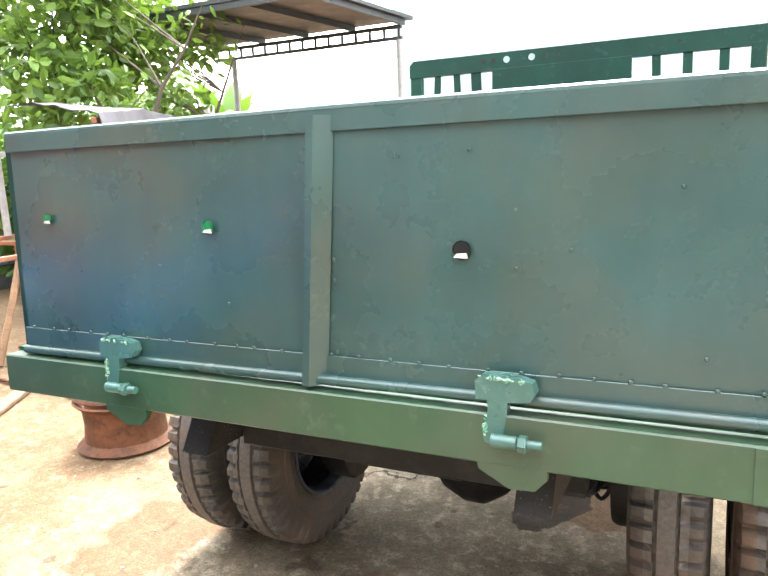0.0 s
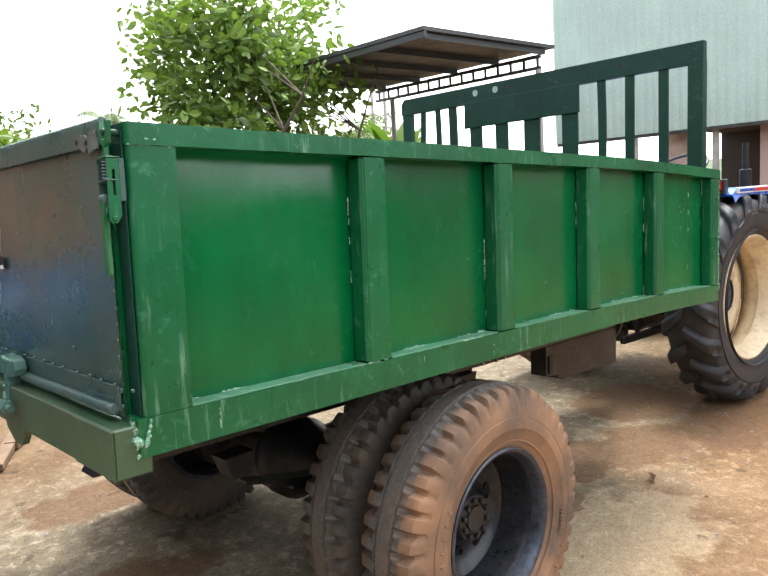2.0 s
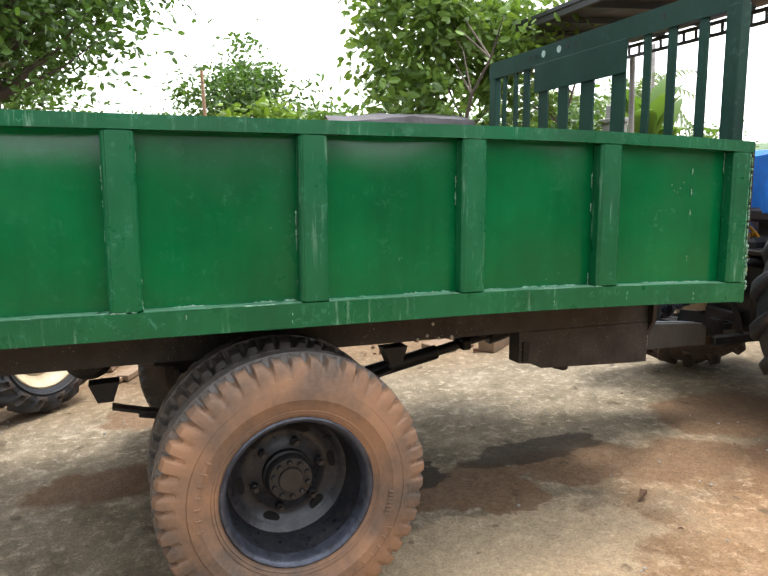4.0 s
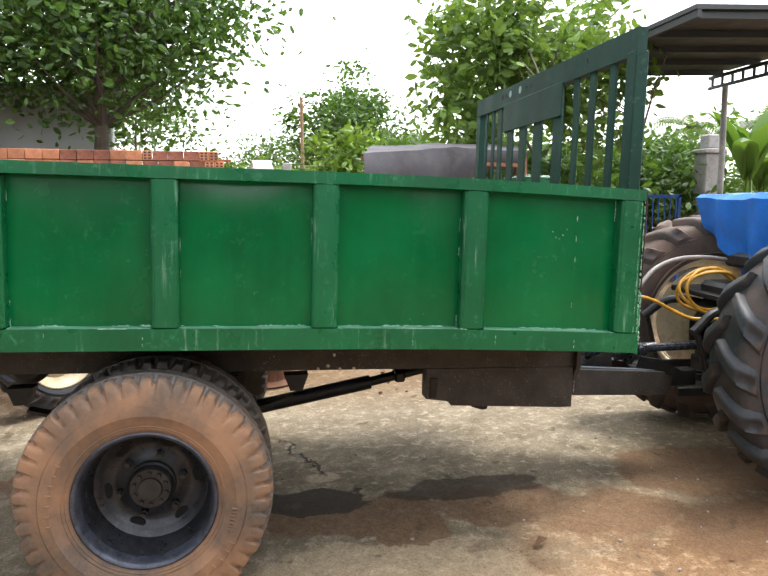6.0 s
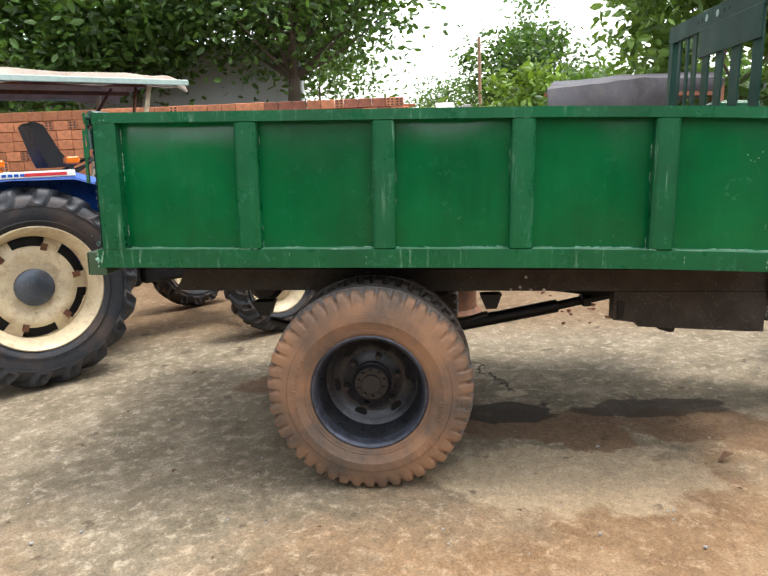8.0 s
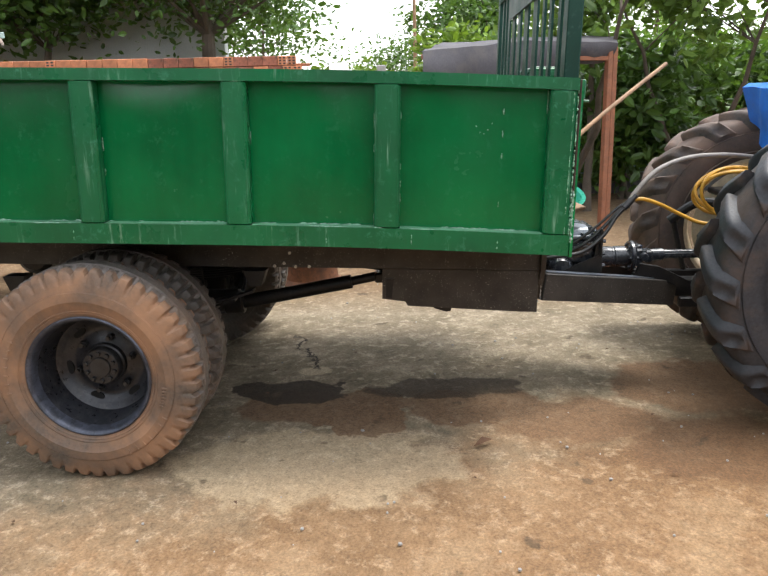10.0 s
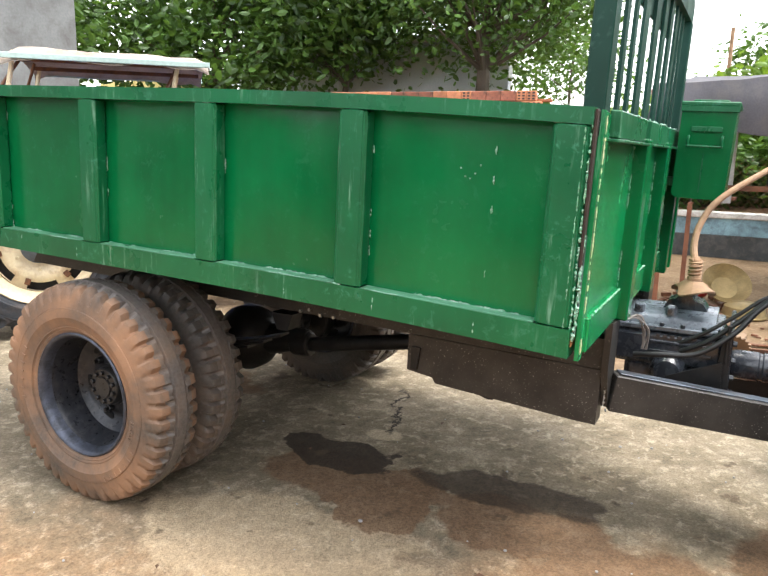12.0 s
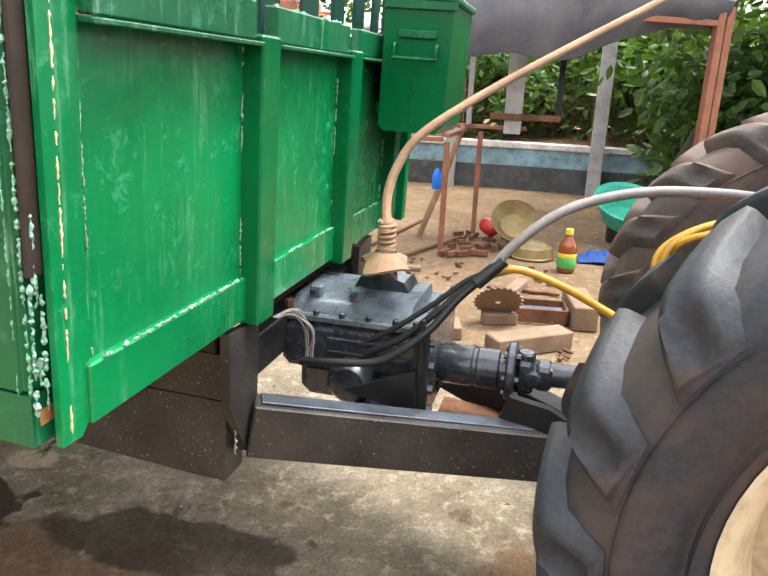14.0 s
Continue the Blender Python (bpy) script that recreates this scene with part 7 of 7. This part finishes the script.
part("label_wrap", G().turn([(0.081, 0.04), (0.083, 0.045), (0.083, 0.125), (0.081, 0.13)], 24, Matrix.Rotation(radians(-90), 4, "Y")), LABEL_GREEN, bt)
part("label_band", G().turn([(0.082, 0.13), (0.084, 0.133), (0.084, 0.165), (0.082, 0.17)], 24, Matrix.Rotation(radians(-90), 4, "Y")), LABEL_YELLOW, bt)
part("cap", G().turn([(0.0, 0.385), (0.03, 0.385), (0.034, 0.38), (0.034, 0.335), (0.0, 0.335)], 18, Matrix.Rotation(radians(-90), 4, "Y")), LABEL_YELLOW, bt)

rot = Matrix.Rotation(radians(-90), 4, "Y")
thing("basin", "teal green plastic basin standing by the wall", "basin", pose(-6.95, 4.78, 0.32, 0, 24, 20), g=G().turn([(0.0, -0.12), (0.22, -0.12), (0.26, -0.10), (0.35, 0.10), (0.40, 0.12), (0.40, 0.135), (0.345, 0.12), (0.25, -0.085), (0.0, -0.105)], 36, rot), material=BASIN)
thing("paint_drum", "dark tin drum under the basin", "drum", pose(-7.0, 4.76, 0), g=G().turn([(0.0, 0.0), (0.17, 0.0), (0.175, 0.01), (0.175, 0.20), (0.165, 0.212), (0.0, 0.205)], 24, rot), material=BLACK_STEEL)
thing("brass_pan", "tilted dull brass pan", "pan", pose(-6.14, 3.66, 0.25, 0, 48, 20), g=G().turn([(0.0, -0.05), (0.14, -0.05), (0.2, 0.0), (0.24, 0.05), (0.25, 0.055), (0.245, 0.06), (0.2, 0.01), (0.13, -0.04), (0.0, -0.04)], 32, rot), material=BRASS)
thing("brass_bowl", "upturned yellow metal bowl", "bowl", pose(-5.86, 3.86, 0.0), g=G().turn([(0.22, 0.0), (0.22, 0.012), (0.21, 0.02), (0.19, 0.10), (0.13, 0.14), (0.0, 0.15)], 32, rot), material=BRASS)
thing("red_can", "crumpled red plastic can lying down", "can", pose(-6.5, 3.38, 0.12, 0, 0, 25), g=G().turn([(0.0, -0.13), (0.07, -0.13), (0.085, -0.11), (0.085, 0.08), (0.05, 0.13), (0.025, 0.15), (0.0, 0.15)], 20), material=RED_PLASTIC)
sp = thing("sprocket_disc", "rusty toothed steel disc leaning on timber", "disc", pose(-3.74, 3.76, 0.165, 0, 38, 12))
part("disc", G().turn([(0.02, -0.006), (0.155, -0.006), (0.155, 0.006), (0.02, 0.006)], 48, None, lambda i, k: 0.014 * (1 if i % 2 else -0.4) if k in (1, 2) else 0, closed=True), WOOD, sp)
for k, (x, y, l, wd, h, a, label) in enumerate((
    (-4.08, 4.30, 0.50, 0.17, 0.16, 100, "squared timber block"), (-3.35, 4.0, 0.55, 0.16, 0.11, 38, "rough timber offcut"), (-3.42, 3.42, 0.28, 0.2, 0.08, 15, "pale timber block"), (-4.5, 3.8, 0.62, 0.10, 0.06, 80, "weathered plank"),
    (-3.80, 3.77, 0.24, 0.10, 0.07, 20, "sawn timber block"), (-4.9, 2.6, 0.75, 0.09, 0.03, 8, "thin plank"), (-5.2, 1.9, 0.9, 0.12, 0.03, 30, "thin plank"),
)):
    thing("timber_block", label + " on the yard floor", "timber", pose(x, y, 0, 0, 0, a), group="loose timber", g=G().box(-wd / 2, wd / 2, -l / 2, l / 2, -0.01, h, 0.008), material=WOOD)
ch = G()
for k in range(22):
    ch.box(-0.022, 0.022, -0.014, 0.014, 0.0, 0.02, 0.004, pose(-4.62 + 0.012 * math.sin(k), 3.6 + 0.026 * k, 0.0, 0, 0, 8 * math.sin(k * 1.3)))
thing("drive_chain", "rusty length of roller chain on the floor", "chain", g=ch, material=RUST)
bx = thing("battery_tray", "rusty open steel tray with blue-grey bars", "tray", pose(-4.0, 4.02, 0, 0, 0, 8))
part("tray_frame", G().box(-0.13, 0.13, -0.2, -0.18, 0, 0.10, 0.003).box(-0.13, 0.13, 0.18, 0.2, 0, 0.10, 0.003).box(-0.13, -0.11, -0.2, 0.2, 0, 0.10, 0.003).box(0.11, 0.13, -0.2, 0.2, 0, 0.10, 0.003), RUST, bx)
part("bar", G().box(-0.05, 0.0, -0.17, 0.17, 0.03, 0.07, 0.004), GREY_METAL, bx)
part("bar", G().box(0.03, 0.07, -0.17, 0.17, 0.03, 0.07, 0.004), RUST, bx)
rag = G()
vv, ff = [], []
for j in range(13):
    for i in range(13):
        x, y = -0.2 + 0.4 * i / 12, -0.2 + 0.4 * j / 12
        d = max(0, 1 - (x * x + y * y) / 0.05)
        vv.append((x * (0.85 + 0.2 * noise.noise((x * 9, y * 9, 1))), y, 0.01 + 0.13 * d * (0.6 + 0.6 * noise.noise((x * 14, y * 14, 3)))))
for j in range(12):
    for i in range(12):
        a = j * 13 + i
        ff.append((a, a + 1, a + 14, a + 13))
thing("blue_rag", "crumpled blue cloth on the floor", "cloth", pose(-5.95, 4.5, 0), g=rag.add(vv, ff), material=BLUE_CLOTH)
mo = thing("electric_motor", "small dark motor with a pulley beside the bottle", "motor", pose(-5.75, 4.72, 0.0))
part("casing", G().cyl((0, -0.13, 0.10), (0, 0.10, 0.10), 0.09, seg=20, b=0.015).box(-0.08, 0.08, -0.1, 0.06, -0.005, 0.03, 0.004), BLACK_STEEL, mo)
part("pulley", G().cyl((0, 0.10, 0.10), (0, 0.16, 0.10), 0.075, seg=20, b=0.01), GREY_METAL, mo)
rb = random.Random(17)
jk = G()
for k in range(26):
    x, y = -6.0 + rb.uniform(-0.6, 0.5), 3.35 + rb.uniform(-0.35, 0.35)
    jk.box(-0.02, 0.02, -rb.uniform(0.03, 0.10), rb.uniform(0.03, 0.10), 0.0, 0.03 + 0.03 * rb.random(), 0.005, pose(x, y, 0.0, 0, 0, rb.uniform(0, 180)))
for k in range(70):
    x, y, s = rb.uniform(-5.4, -3.0), rb.uniform(2.7, 4.3), rb.uniform(0.4, 1.0)
    jk.box(-0.016 * s, 0.016 * s, -0.05 * s, 0.05 * s * rb.random(), 0.0, 0.012 + 0.02 * s * rb.random(), 0.004, pose(x, y, 0.0, 0, 0, rb.uniform(0, 180)))
tagged(thing("scrap_pieces", "small rusty scrap parts strewn on the floor", "scrap", g=jk, material=RUST), kind="stuff")
for x, y, a, l in ((-5.8, 2.9, 70, 1.4), (-6.2, 2.4, 82, 1.7), (-5.0, 3.62, 60, 0.5)):
    thing("iron_bar", "dark rusty iron bar lying on the floor", "bar", pose(x, y, 0.015, 0, 0, a), group="iron bars", g=G().cyl((0, -l / 2, 0), (0, l / 2, 0), 0.018, seg=10, b=0.003), material=RUST)
thing("blue_jug", "small blue plastic jug hung on the frame leg", "jug", pose(-5.69, 2.93, 0.60), g=G().turn([(0.0, 0.0), (0.04, 0.0), (0.046, 0.012), (0.046, 0.13), (0.03, 0.17), (0.018, 0.19), (0.0, 0.19)], 20, rot).tube(curve_pts([(0.0, 0.03, 0.17), (0.0, 0.06, 0.25), (0.04, 0.07, 0.38), (0.07, 0.08, 0.47)], 6), 0.003, 6), material=BLUE_TARP)

# loose wheel rim and planks behind the trailer
lr = thing("steel_drum", "rusty flanged steel drum standing on the yard", "drum", pose(-3.75, 1.75, 0))
part("rim_barrel", G().turn([(0.30, 0.0), (0.31, 0.01), (0.29, 0.03), (0.26, 0.05), (0.25, 0.16), (0.26, 0.27), (0.29, 0.29), (0.31, 0.31), (0.30, 0.32), (0.24, 0.28), (0.235, 0.06), (0.27, 0.02)], 40, rot, closed=True), RUST, lr)
lr2 = copy_thing(lr, pose(-3.77, 1.77, 0.33, 0, 0, 40))
tagged(lr, group="stacked steel drums")
tagged(lr2, group="stacked steel drums")
for k, (x, y, a, l) in enumerate(((-4.3, 0.9, 60, 1.5), (-4.5, 1.0, 64, 1.7), (-4.7, 1.2, 58, 1.3), (-4.9, 0.7, 75, 1.6))):
    thing("scrap_plank", "weathered scrap plank behind the trailer", "plank", pose(x, y, 0.0, 0, 0, a), group="scrap planks", g=G().box(-0.05, 0.05, -l / 2, l / 2, -0.005, 0.035 + 0.01 * k, 0.005), material=WOOD)

# fallen leaves and pebbles on the yard
rl = random.Random(23)
lv = G()
for k in range(90):
    x, y = rl.uniform(-4, 3.2), rl.uniform(-1, 8)
    m = pose(x, y, 0.004, rl.uniform(-8, 8), rl.uniform(-8, 8), rl.uniform(0, 360))
    s = rl.uniform(0.012, 0.035)
    lv.add([(0, -s, 0), (s * 0.45, 0, 0.006), (0, s, 0.004), (-s * 0.45, 0, 0.008)], [(0, 1, 2), (0, 2, 3)], m)
lv.add([(0, -0.06, 0), (0.022, -0.01, 0.02), (0.0, 0.06, 0.01), (-0.02, 0.01, 0.03)], [(0, 1, 2), (0, 2, 3)], pose(-0.25, 3.05, 0.006, 0, 0, 30))
tagged(thing("fallen_leaves", "dry brown fallen leaves scattered on the yard", "leaves", g=lv, material=surface("dry_leaf", (0.10, 0.05, 0.025), 0.8), smooth=0), kind="stuff")
pb = G()
for k in range(420):
    x, y = rl.uniform(-4, 3.2), rl.uniform(-1, 9)
    s = rl.uniform(0.003, 0.010)
    pb.blob((x, y, 0.0), (s, s * rl.uniform(0.7, 1.3), s * 0.7), seg=5)
tagged(thing("pebbles", "small stones and grit on the yard", "stones", g=pb, material=CONCRETE, smooth=0), kind="stuff")

# ---- workshop building ----
wk = thing("workshop", "workshop with mint corrugated gable and pink plaster walls", "building", kind="structure")
YB = 13.2


def corrugated(x0, x1, z0, z1, y, mat, parent, name="corrugated_sheet", pitch=0.17, deep=0.028, fz=None):
    n = int((x1 - x0) / pitch * 6)
    v, f = [], []
    for i in range(n + 1):
        x = x0 + (x1 - x0) * i / n
        q = (i % 6)
        d = deep if q in (2, 3) else (deep * 0.5 if q in (1, 4) else 0.0)
        top = fz(x) if fz else z1
        v += [(x, y - d, z0), (x, y - d, top)]
    for i in range(n):
        f.append((2 * i, 2 * i + 2, 2 * i + 3, 2 * i + 1))
    g = G().add(v, f)
    g.add([(a, b + 0.004, c) for a, b, c in v], [q[::-1] for q in f])
    return part(name, g, mat, parent, smooth=0)


corrugated(-6.9, 0.32, 2.66, 6.0, YB, SHEET_MINT, wk)
part("eave_beam", G().box(-6.9, 0.30, YB + 0.03, YB + 0.12, 2.60, 2.72, 0.006), DARK_SHEET, wk)
part("side_gable", G().box(0.24, 0.32, YB + 0.1, YB + 6, 2.66, 6.0, 0.006), SHEET_MINT, wk)
# pink wall set back below, with barred opening
part("front_wall", G().box(-2.9, -2.3, YB + 0.5, YB + 0.7, 0, 2.7, 0.01), PINK_WALL, wk)
part("corner_pier", G().box(-0.55, 0.24, YB + 0.5, YB + 0.7, 0, 2.7, 0.01), PINK_WALL, wk)
part("far_pier", G().box(-4.7, -4.05, YB + 0.5, YB + 0.7, 0, 2.7, 0.01), PINK_WALL, wk)
part("low_panel", G().box(-4.05, -2.9, YB + 0.5, YB + 0.62, 0, 1.0, 0.01), PINK_WALL, wk)
part("low_panel", G().box(-2.3, -0.55, YB + 0.5, YB + 0.62, 0, 1.0, 0.01), PINK_WALL, wk)
part("sill_ledge", G().box(-4.05, 0.26, YB + 0.36, YB + 0.62, 1.0, 1.10, 0.01), CONCRETE, wk)
# back wall and ceiling have the room's gloom in their colour
part("back_wall", G().box(-4.6, 0.24, YB + 3.4, YB + 3.5, 0, 3.3, 0.01), SHADE_DARK, wk)
part("ceiling_slab", G().box(-4.6, 0.24, YB + 0.14, YB + 3.5, 2.72, 2.78, 0.01), SHADE_DARK, wk)
gr = G()
for k in range(24):
    x = -2.28 + 1.72 * k / 24
    for s in (-1, 1):
        x1 = x + s * 0.9
        t1 = 1.0
        xa, xb, za, zb = x, x1, 1.12, 2.62
        if xb > -0.58:
            zb, xb = 1.12 + 1.5 * (-0.58 - xa) / (xb - xa), -0.58
        if xb < -2.28:
            zb, xb = 1.12 + 1.5 * (-2.28 - xa) / (xb - xa), -2.28
        gr.tube([(xa, YB + 0.56, za), (xb, YB + 0.56, zb)], 0.008, 4)
part("window_grille", gr, DARK_SHEET, wk, "dark diagonal window grille")
part("machine", G().box(-1.9, -0.9, YB + 1.2, YB + 2.2, 0.0, 1.9, 0.05), DARK_SHEET, wk)
for x in (-5.2, -3.6):
    part("steel_column", G().cyl((x, YB + 0.25, 0), (x, YB + 0.25, 2.7), 0.06, seg=14), CONCRETE, wk)
# stained pink house wall further right
ph = thing("pink_house", "tall pink plastered house wall with black stains", "building", kind="structure")
YP = 14.6
part("main_wall", G().box(0.34, 12.0, YP, YP + 0.2, 0, 7.0, 0.01), STAINED, ph)
w = part("window", G().box(0.90, 1.22, YP - 0.03, YP + 0.02, 1.62, 2.72, 0.008), surface("blue_shutter", (0.10, 0.16, 0.26), 0.6, 0.0, 0.2, 6, 50, 0.2, 0.003), ph, "blue-grey shuttered window")
part("frame_head", G().box(0.85, 1.27, YP - 0.06, YP - 0.002, 2.725, 2.83, 0.008), CONCRETE, w)
part("window_sill", G().box(0.86, 1.26, YP - 0.08, YP - 0.002, 1.55, 1.615, 0.008), CONCRETE, w)
part("pilaster", G().box(0.52, 0.70, YP - 0.08, YP - 0.001, 0, 2.75, 0.01), CONCRETE, ph)
lb = G()
for j in range(16):
    for i in range(14):
        lb.box(1.85 + 0.12 * i, 1.925 + 0.12 * i, YP - 0.012, YP - 0.001, 2.95 + 0.11 * j, 3.015 + 0.11 * j, 0.003)
tagged(part("vent_block", lb, surface("sooty_vent_block", (0.2, 0.16, 0.145), 0.9), ph), kind="stuff")
low = thing("low_wall", "low mossy block wall along the yard edge", "wall", kind="structure", g=G().box(-2.2, 6.0, 13.0, 13.12, -0.02, 0.75, 0.01, pose(0, 0, 0)), material=surface("mossy_dark_block", (0.10, 0.095, 0.075), 0.9, 0.0, 0.4, 3, 40, 0.5, 0.006, (0.05, 0.06, 0.025), 0.4))
thing("earth_bed", "earth bed strewn with dead leaves along the wall", "ground", kind="structure", g=G().prism([(11.9, 0.0), (12.3, 0.12), (13.0, 0.2), (13.0, -0.1), (11.9, -0.1)], -0.5, 9.0, "x"), material=EARTH)
thing("kerb_beam", "old timber beam edging the earth bed", "beam", pose(0.15, 12.1, 0, 0, 0, -22), g=G().box(-0.68, 0.68, -0.09, 0.09, -0.01, 0.15, 0.012), material=WOOD)
thing("gate_post", "weathered grey concrete post by the tractor", "post", pose(-0.8, 9.4, 0), g=G().prism([(-0.075, -0.075), (0.075, -0.075), (0.075, 0.075), (-0.075, 0.075)], -0.05, 2.3), material=CONCRETE)
wb = thing("wheelbarrow", "green-grey steel wheelbarrow tipped up behind the low wall", "wheelbarrow", pose(-0.62, 13.40, 0.02, 0, 0, 12))
tray = G().prism([(-0.30, 0.62), (0.30, 0.62), (0.33, 0.72), (0.30, 1.00), (0.22, 1.06), (-0.22, 1.06), (-0.30, 1.00), (-0.33, 0.72)], 0.0, 0.02, "y")
for x0, z0, x1, z1 in ((-0.33, 0.72, -0.30, 1.00), (0.33, 0.72, 0.30, 1.00), (-0.22, 1.06, 0.22, 1.06), (-0.30, 0.62, 0.30, 0.62)):
    tray.tube([(x0, -0.10, z0), (x1, -0.10, z1)], 0.02, 8)
    tray.add([(x0, -0.10, z0), (x1, -0.10, z1), (x1 * 0.93, 0.0, z1), (x0 * 0.93, 0.0, z0)], [(0, 1, 2, 3), (3, 2, 1, 0)])
part("tray", tray, surface("green_grey_barrow_paint", (0.20, 0.23, 0.18), 0.6, 0.0, 0.3, 6, 50, 0.2, 0.003, (0.30, 0.2, 0.12), 0.4), wb, "dusty dented tray")
for x in (-0.2, 0.24):
    part("handle", G().tube(curve_pts([(x, 0.03, 0.0), (x, 0.03, 0.8), (x + 0.06, 0.02, 1.15), (x + 0.2, -0.02, 1.42)], 6), 0.018, 8), GREY_METAL, wb)
    part("grip", G().cyl((x + 0.195, -0.018, 1.41), (x + 0.245, -0.03, 1.50), 0.022, seg=8), BLACK_PLASTIC, wb)
part("wheel", G().turn([(0.06, -0.03), (0.15, -0.035), (0.17, 0.0), (0.15, 0.035), (0.06, 0.03)], 24, pose(0, 0.05, 0.17)), BLACK_PLASTIC, wb)

# ---- open shed ----
sd = thing("open_shed", "open steel shed with a dark sheet roof on thin columns", "shed", kind="structure")
YS = 10.35
part("shed_roof", G().prism([(7.2, 4.06), (YS + 0.4, 4.17), (YS + 0.4, 4.23), (7.2, 4.12)], -9.6, -5.4, "x"), DARK_SHEET, sd)
part("eave_beam", G().box(-9.6, -5.4, 7.22, 7.28, 3.96, 4.055, 0.004), DARK_SHEET, sd)
for k in range(5):
    x = -9.5 + 1.0 * k
    part("rafter", G().prism([(7.29, 4.05), (YS + 0.2, 4.155), (YS + 0.2, 4.06), (7.29, 3.965)], x - 0.03, x + 0.03, "x"), DARK_SHEET, sd)
part("fascia_beam", G().box(-9.6, -5.45, YS - 0.03, YS + 0.03, 3.98, 4.04, 0.004), DARK_SHEET, sd)
part("lower_beam", G().box(-9.6, -5.45, YS - 0.03, YS + 0.03, 3.79, 3.845, 0.004), DARK_SHEET, sd)
for k in range(15):
    x = -9.5 + 0.285 * k
    part("lattice_bar", G().box(x - 0.02, x + 0.02, YS - 0.02, YS + 0.02, 3.845, 3.98, 0.003), DARK_SHEET, sd)
part("column", G().cyl((-9.12, YS, -0.02), (-9.12, YS, 3.79), 0.055, seg=12), CONCRETE, sd)
part("column", G().cyl((-5.5, YS, -0.02), (-5.5, YS, 3.79), 0.055, seg=12), CONCRETE, sd)

# ---- far things beyond the garden ----
hs = thing("pale_house", "pale grey house wall behind the trees", "building", kind="structure")
part("wall", G().box(-14.5, -14.2, -9.5, -1.5, 0, 4.2, 0.02), WHITE_WALL, hs)
part("roof_edge", G().box(-14.9, -13.9, -9.8, -1.2, 4.2, 4.35, 0.02), CONCRETE, hs)
ye = thing("yellow_house", "yellow house gable behind the bricks", "building", kind="structure")
part("wall", G().box(-13.0, -12.8, -13.5, -9.0, 0, 3.4, 0.02), YELLOW_WALL, ye)
for x, y, h in ((-20.0, 20.45, 6.4), (-20.0, 21.2, 6.4)):
    thing("steel_pole", "thin grey steel pole in the garden", "pole", pose(x, y, 0), group="garden poles", g=G().cyl((0, 0, -0.05), (0, 0, h), 0.085, 0.07, 10), material=CONCRETE)
thing("wood_pole", "peeled wooden pole among the trees", "pole", pose(-17, 3.0, 0), g=G().cyl((0, 0, -0.05), (0, 0, 4.6), 0.06, 0.045, 10), material=WOOD_POLE)
pl = thing("masonry_pillar", "weathered grey masonry gate pillar", "pillar", pose(-10.5, 11.05, 0.0))
part("shaft", G().box(-0.2, 0.2, -0.2, 0.2, -0.4, 2.65, 0.02), CONCRETE, pl)
part("cap", G().box(-0.25, 0.25, -0.25, 0.25, 2.65, 2.75, 0.02).box(-0.14, 0.14, -0.14, 0.14, 2.75, 3.05, 0.03), CONCRETE, pl)
gt = thing("blue_gate", "small blue barred gate in the garden", "gate", pose(-9.3, 9.2, 0.3))
part("gate_frame", G().box(-0.02, 0.02, -0.45, -0.40, -0.3, 1.5, 0.004).box(-0.02, 0.02, 0.40, 0.45, -0.3, 1.5, 0.004).box(-0.02, 0.02, -0.45, 0.45, 1.44, 1.5, 0.004).box(-0.02, 0.02, -0.45, 0.45, 0.2, 0.26, 0.004), BLUE_CLOTH, gt)
for k in range(7):
    part("bar", G().cyl((0, -0.36 + 0.12 * k, 0.2), (0, -0.36 + 0.12 * k, 1.46), 0.012, seg=6), BLUE_CLOTH, gt)
hill = G()
vv, ff = [], []
for i in range(49):
    a = radians(-30 + 260 * i / 48)
    for j, (r, z) in enumerate(((55, -0.5), (62, 2.6 + 1.2 * noise.noise((i * 0.4, 0, 0))), (75, 3.6 + 2.0 * noise.noise((i * 0.25, 3, 0))))):
        vv.append((r * math.cos(a), r * math.sin(a), z))
for i in range(48):
    for j in range(2):
        ff.append((3 * i + j, 3 * i + 3 + j, 3 * i + 4 + j, 3 * i + 1 + j))
thing("far_woods", "hazy distant wooded rise", "hill", kind="structure", g=hill.add(vv, ff), material=surface("far_foliage", (0.10, 0.15, 0.08), 0.95, 0.0, 0.4, 0.25, 2.0, 0.8, 0.5), smooth=60)

# unseen walls added behind the camera to darken panel reflections and rear-facing sides
thing("yard_wall_east", "unseen plain wall added to dim light and reflections", "wall", kind="structure", g=G().box(9.0, 9.2, -8, 13, -0.1, 3.4, 0.02), material=surface("unseen_wall_grey_green", (0.085, 0.10, 0.075), 0.9, 0.0, 0.3, 0.8, 30, 0.3, 0.004, (0.05, 0.06, 0.045), 0.3))
thing("yard_wall_south", "unseen plain wall added to dim light and reflections", "wall", kind="structure", g=G().box(-6.0, 9.0, -6.2, -6.0, -0.1, 6.0, 0.02), material=surface("unseen_wall_grey", (0.14, 0.145, 0.145), 0.9, 0.0, 0.3, 0.8, 30, 0.3, 0.004, (0.07, 0.065, 0.06), 0.3))
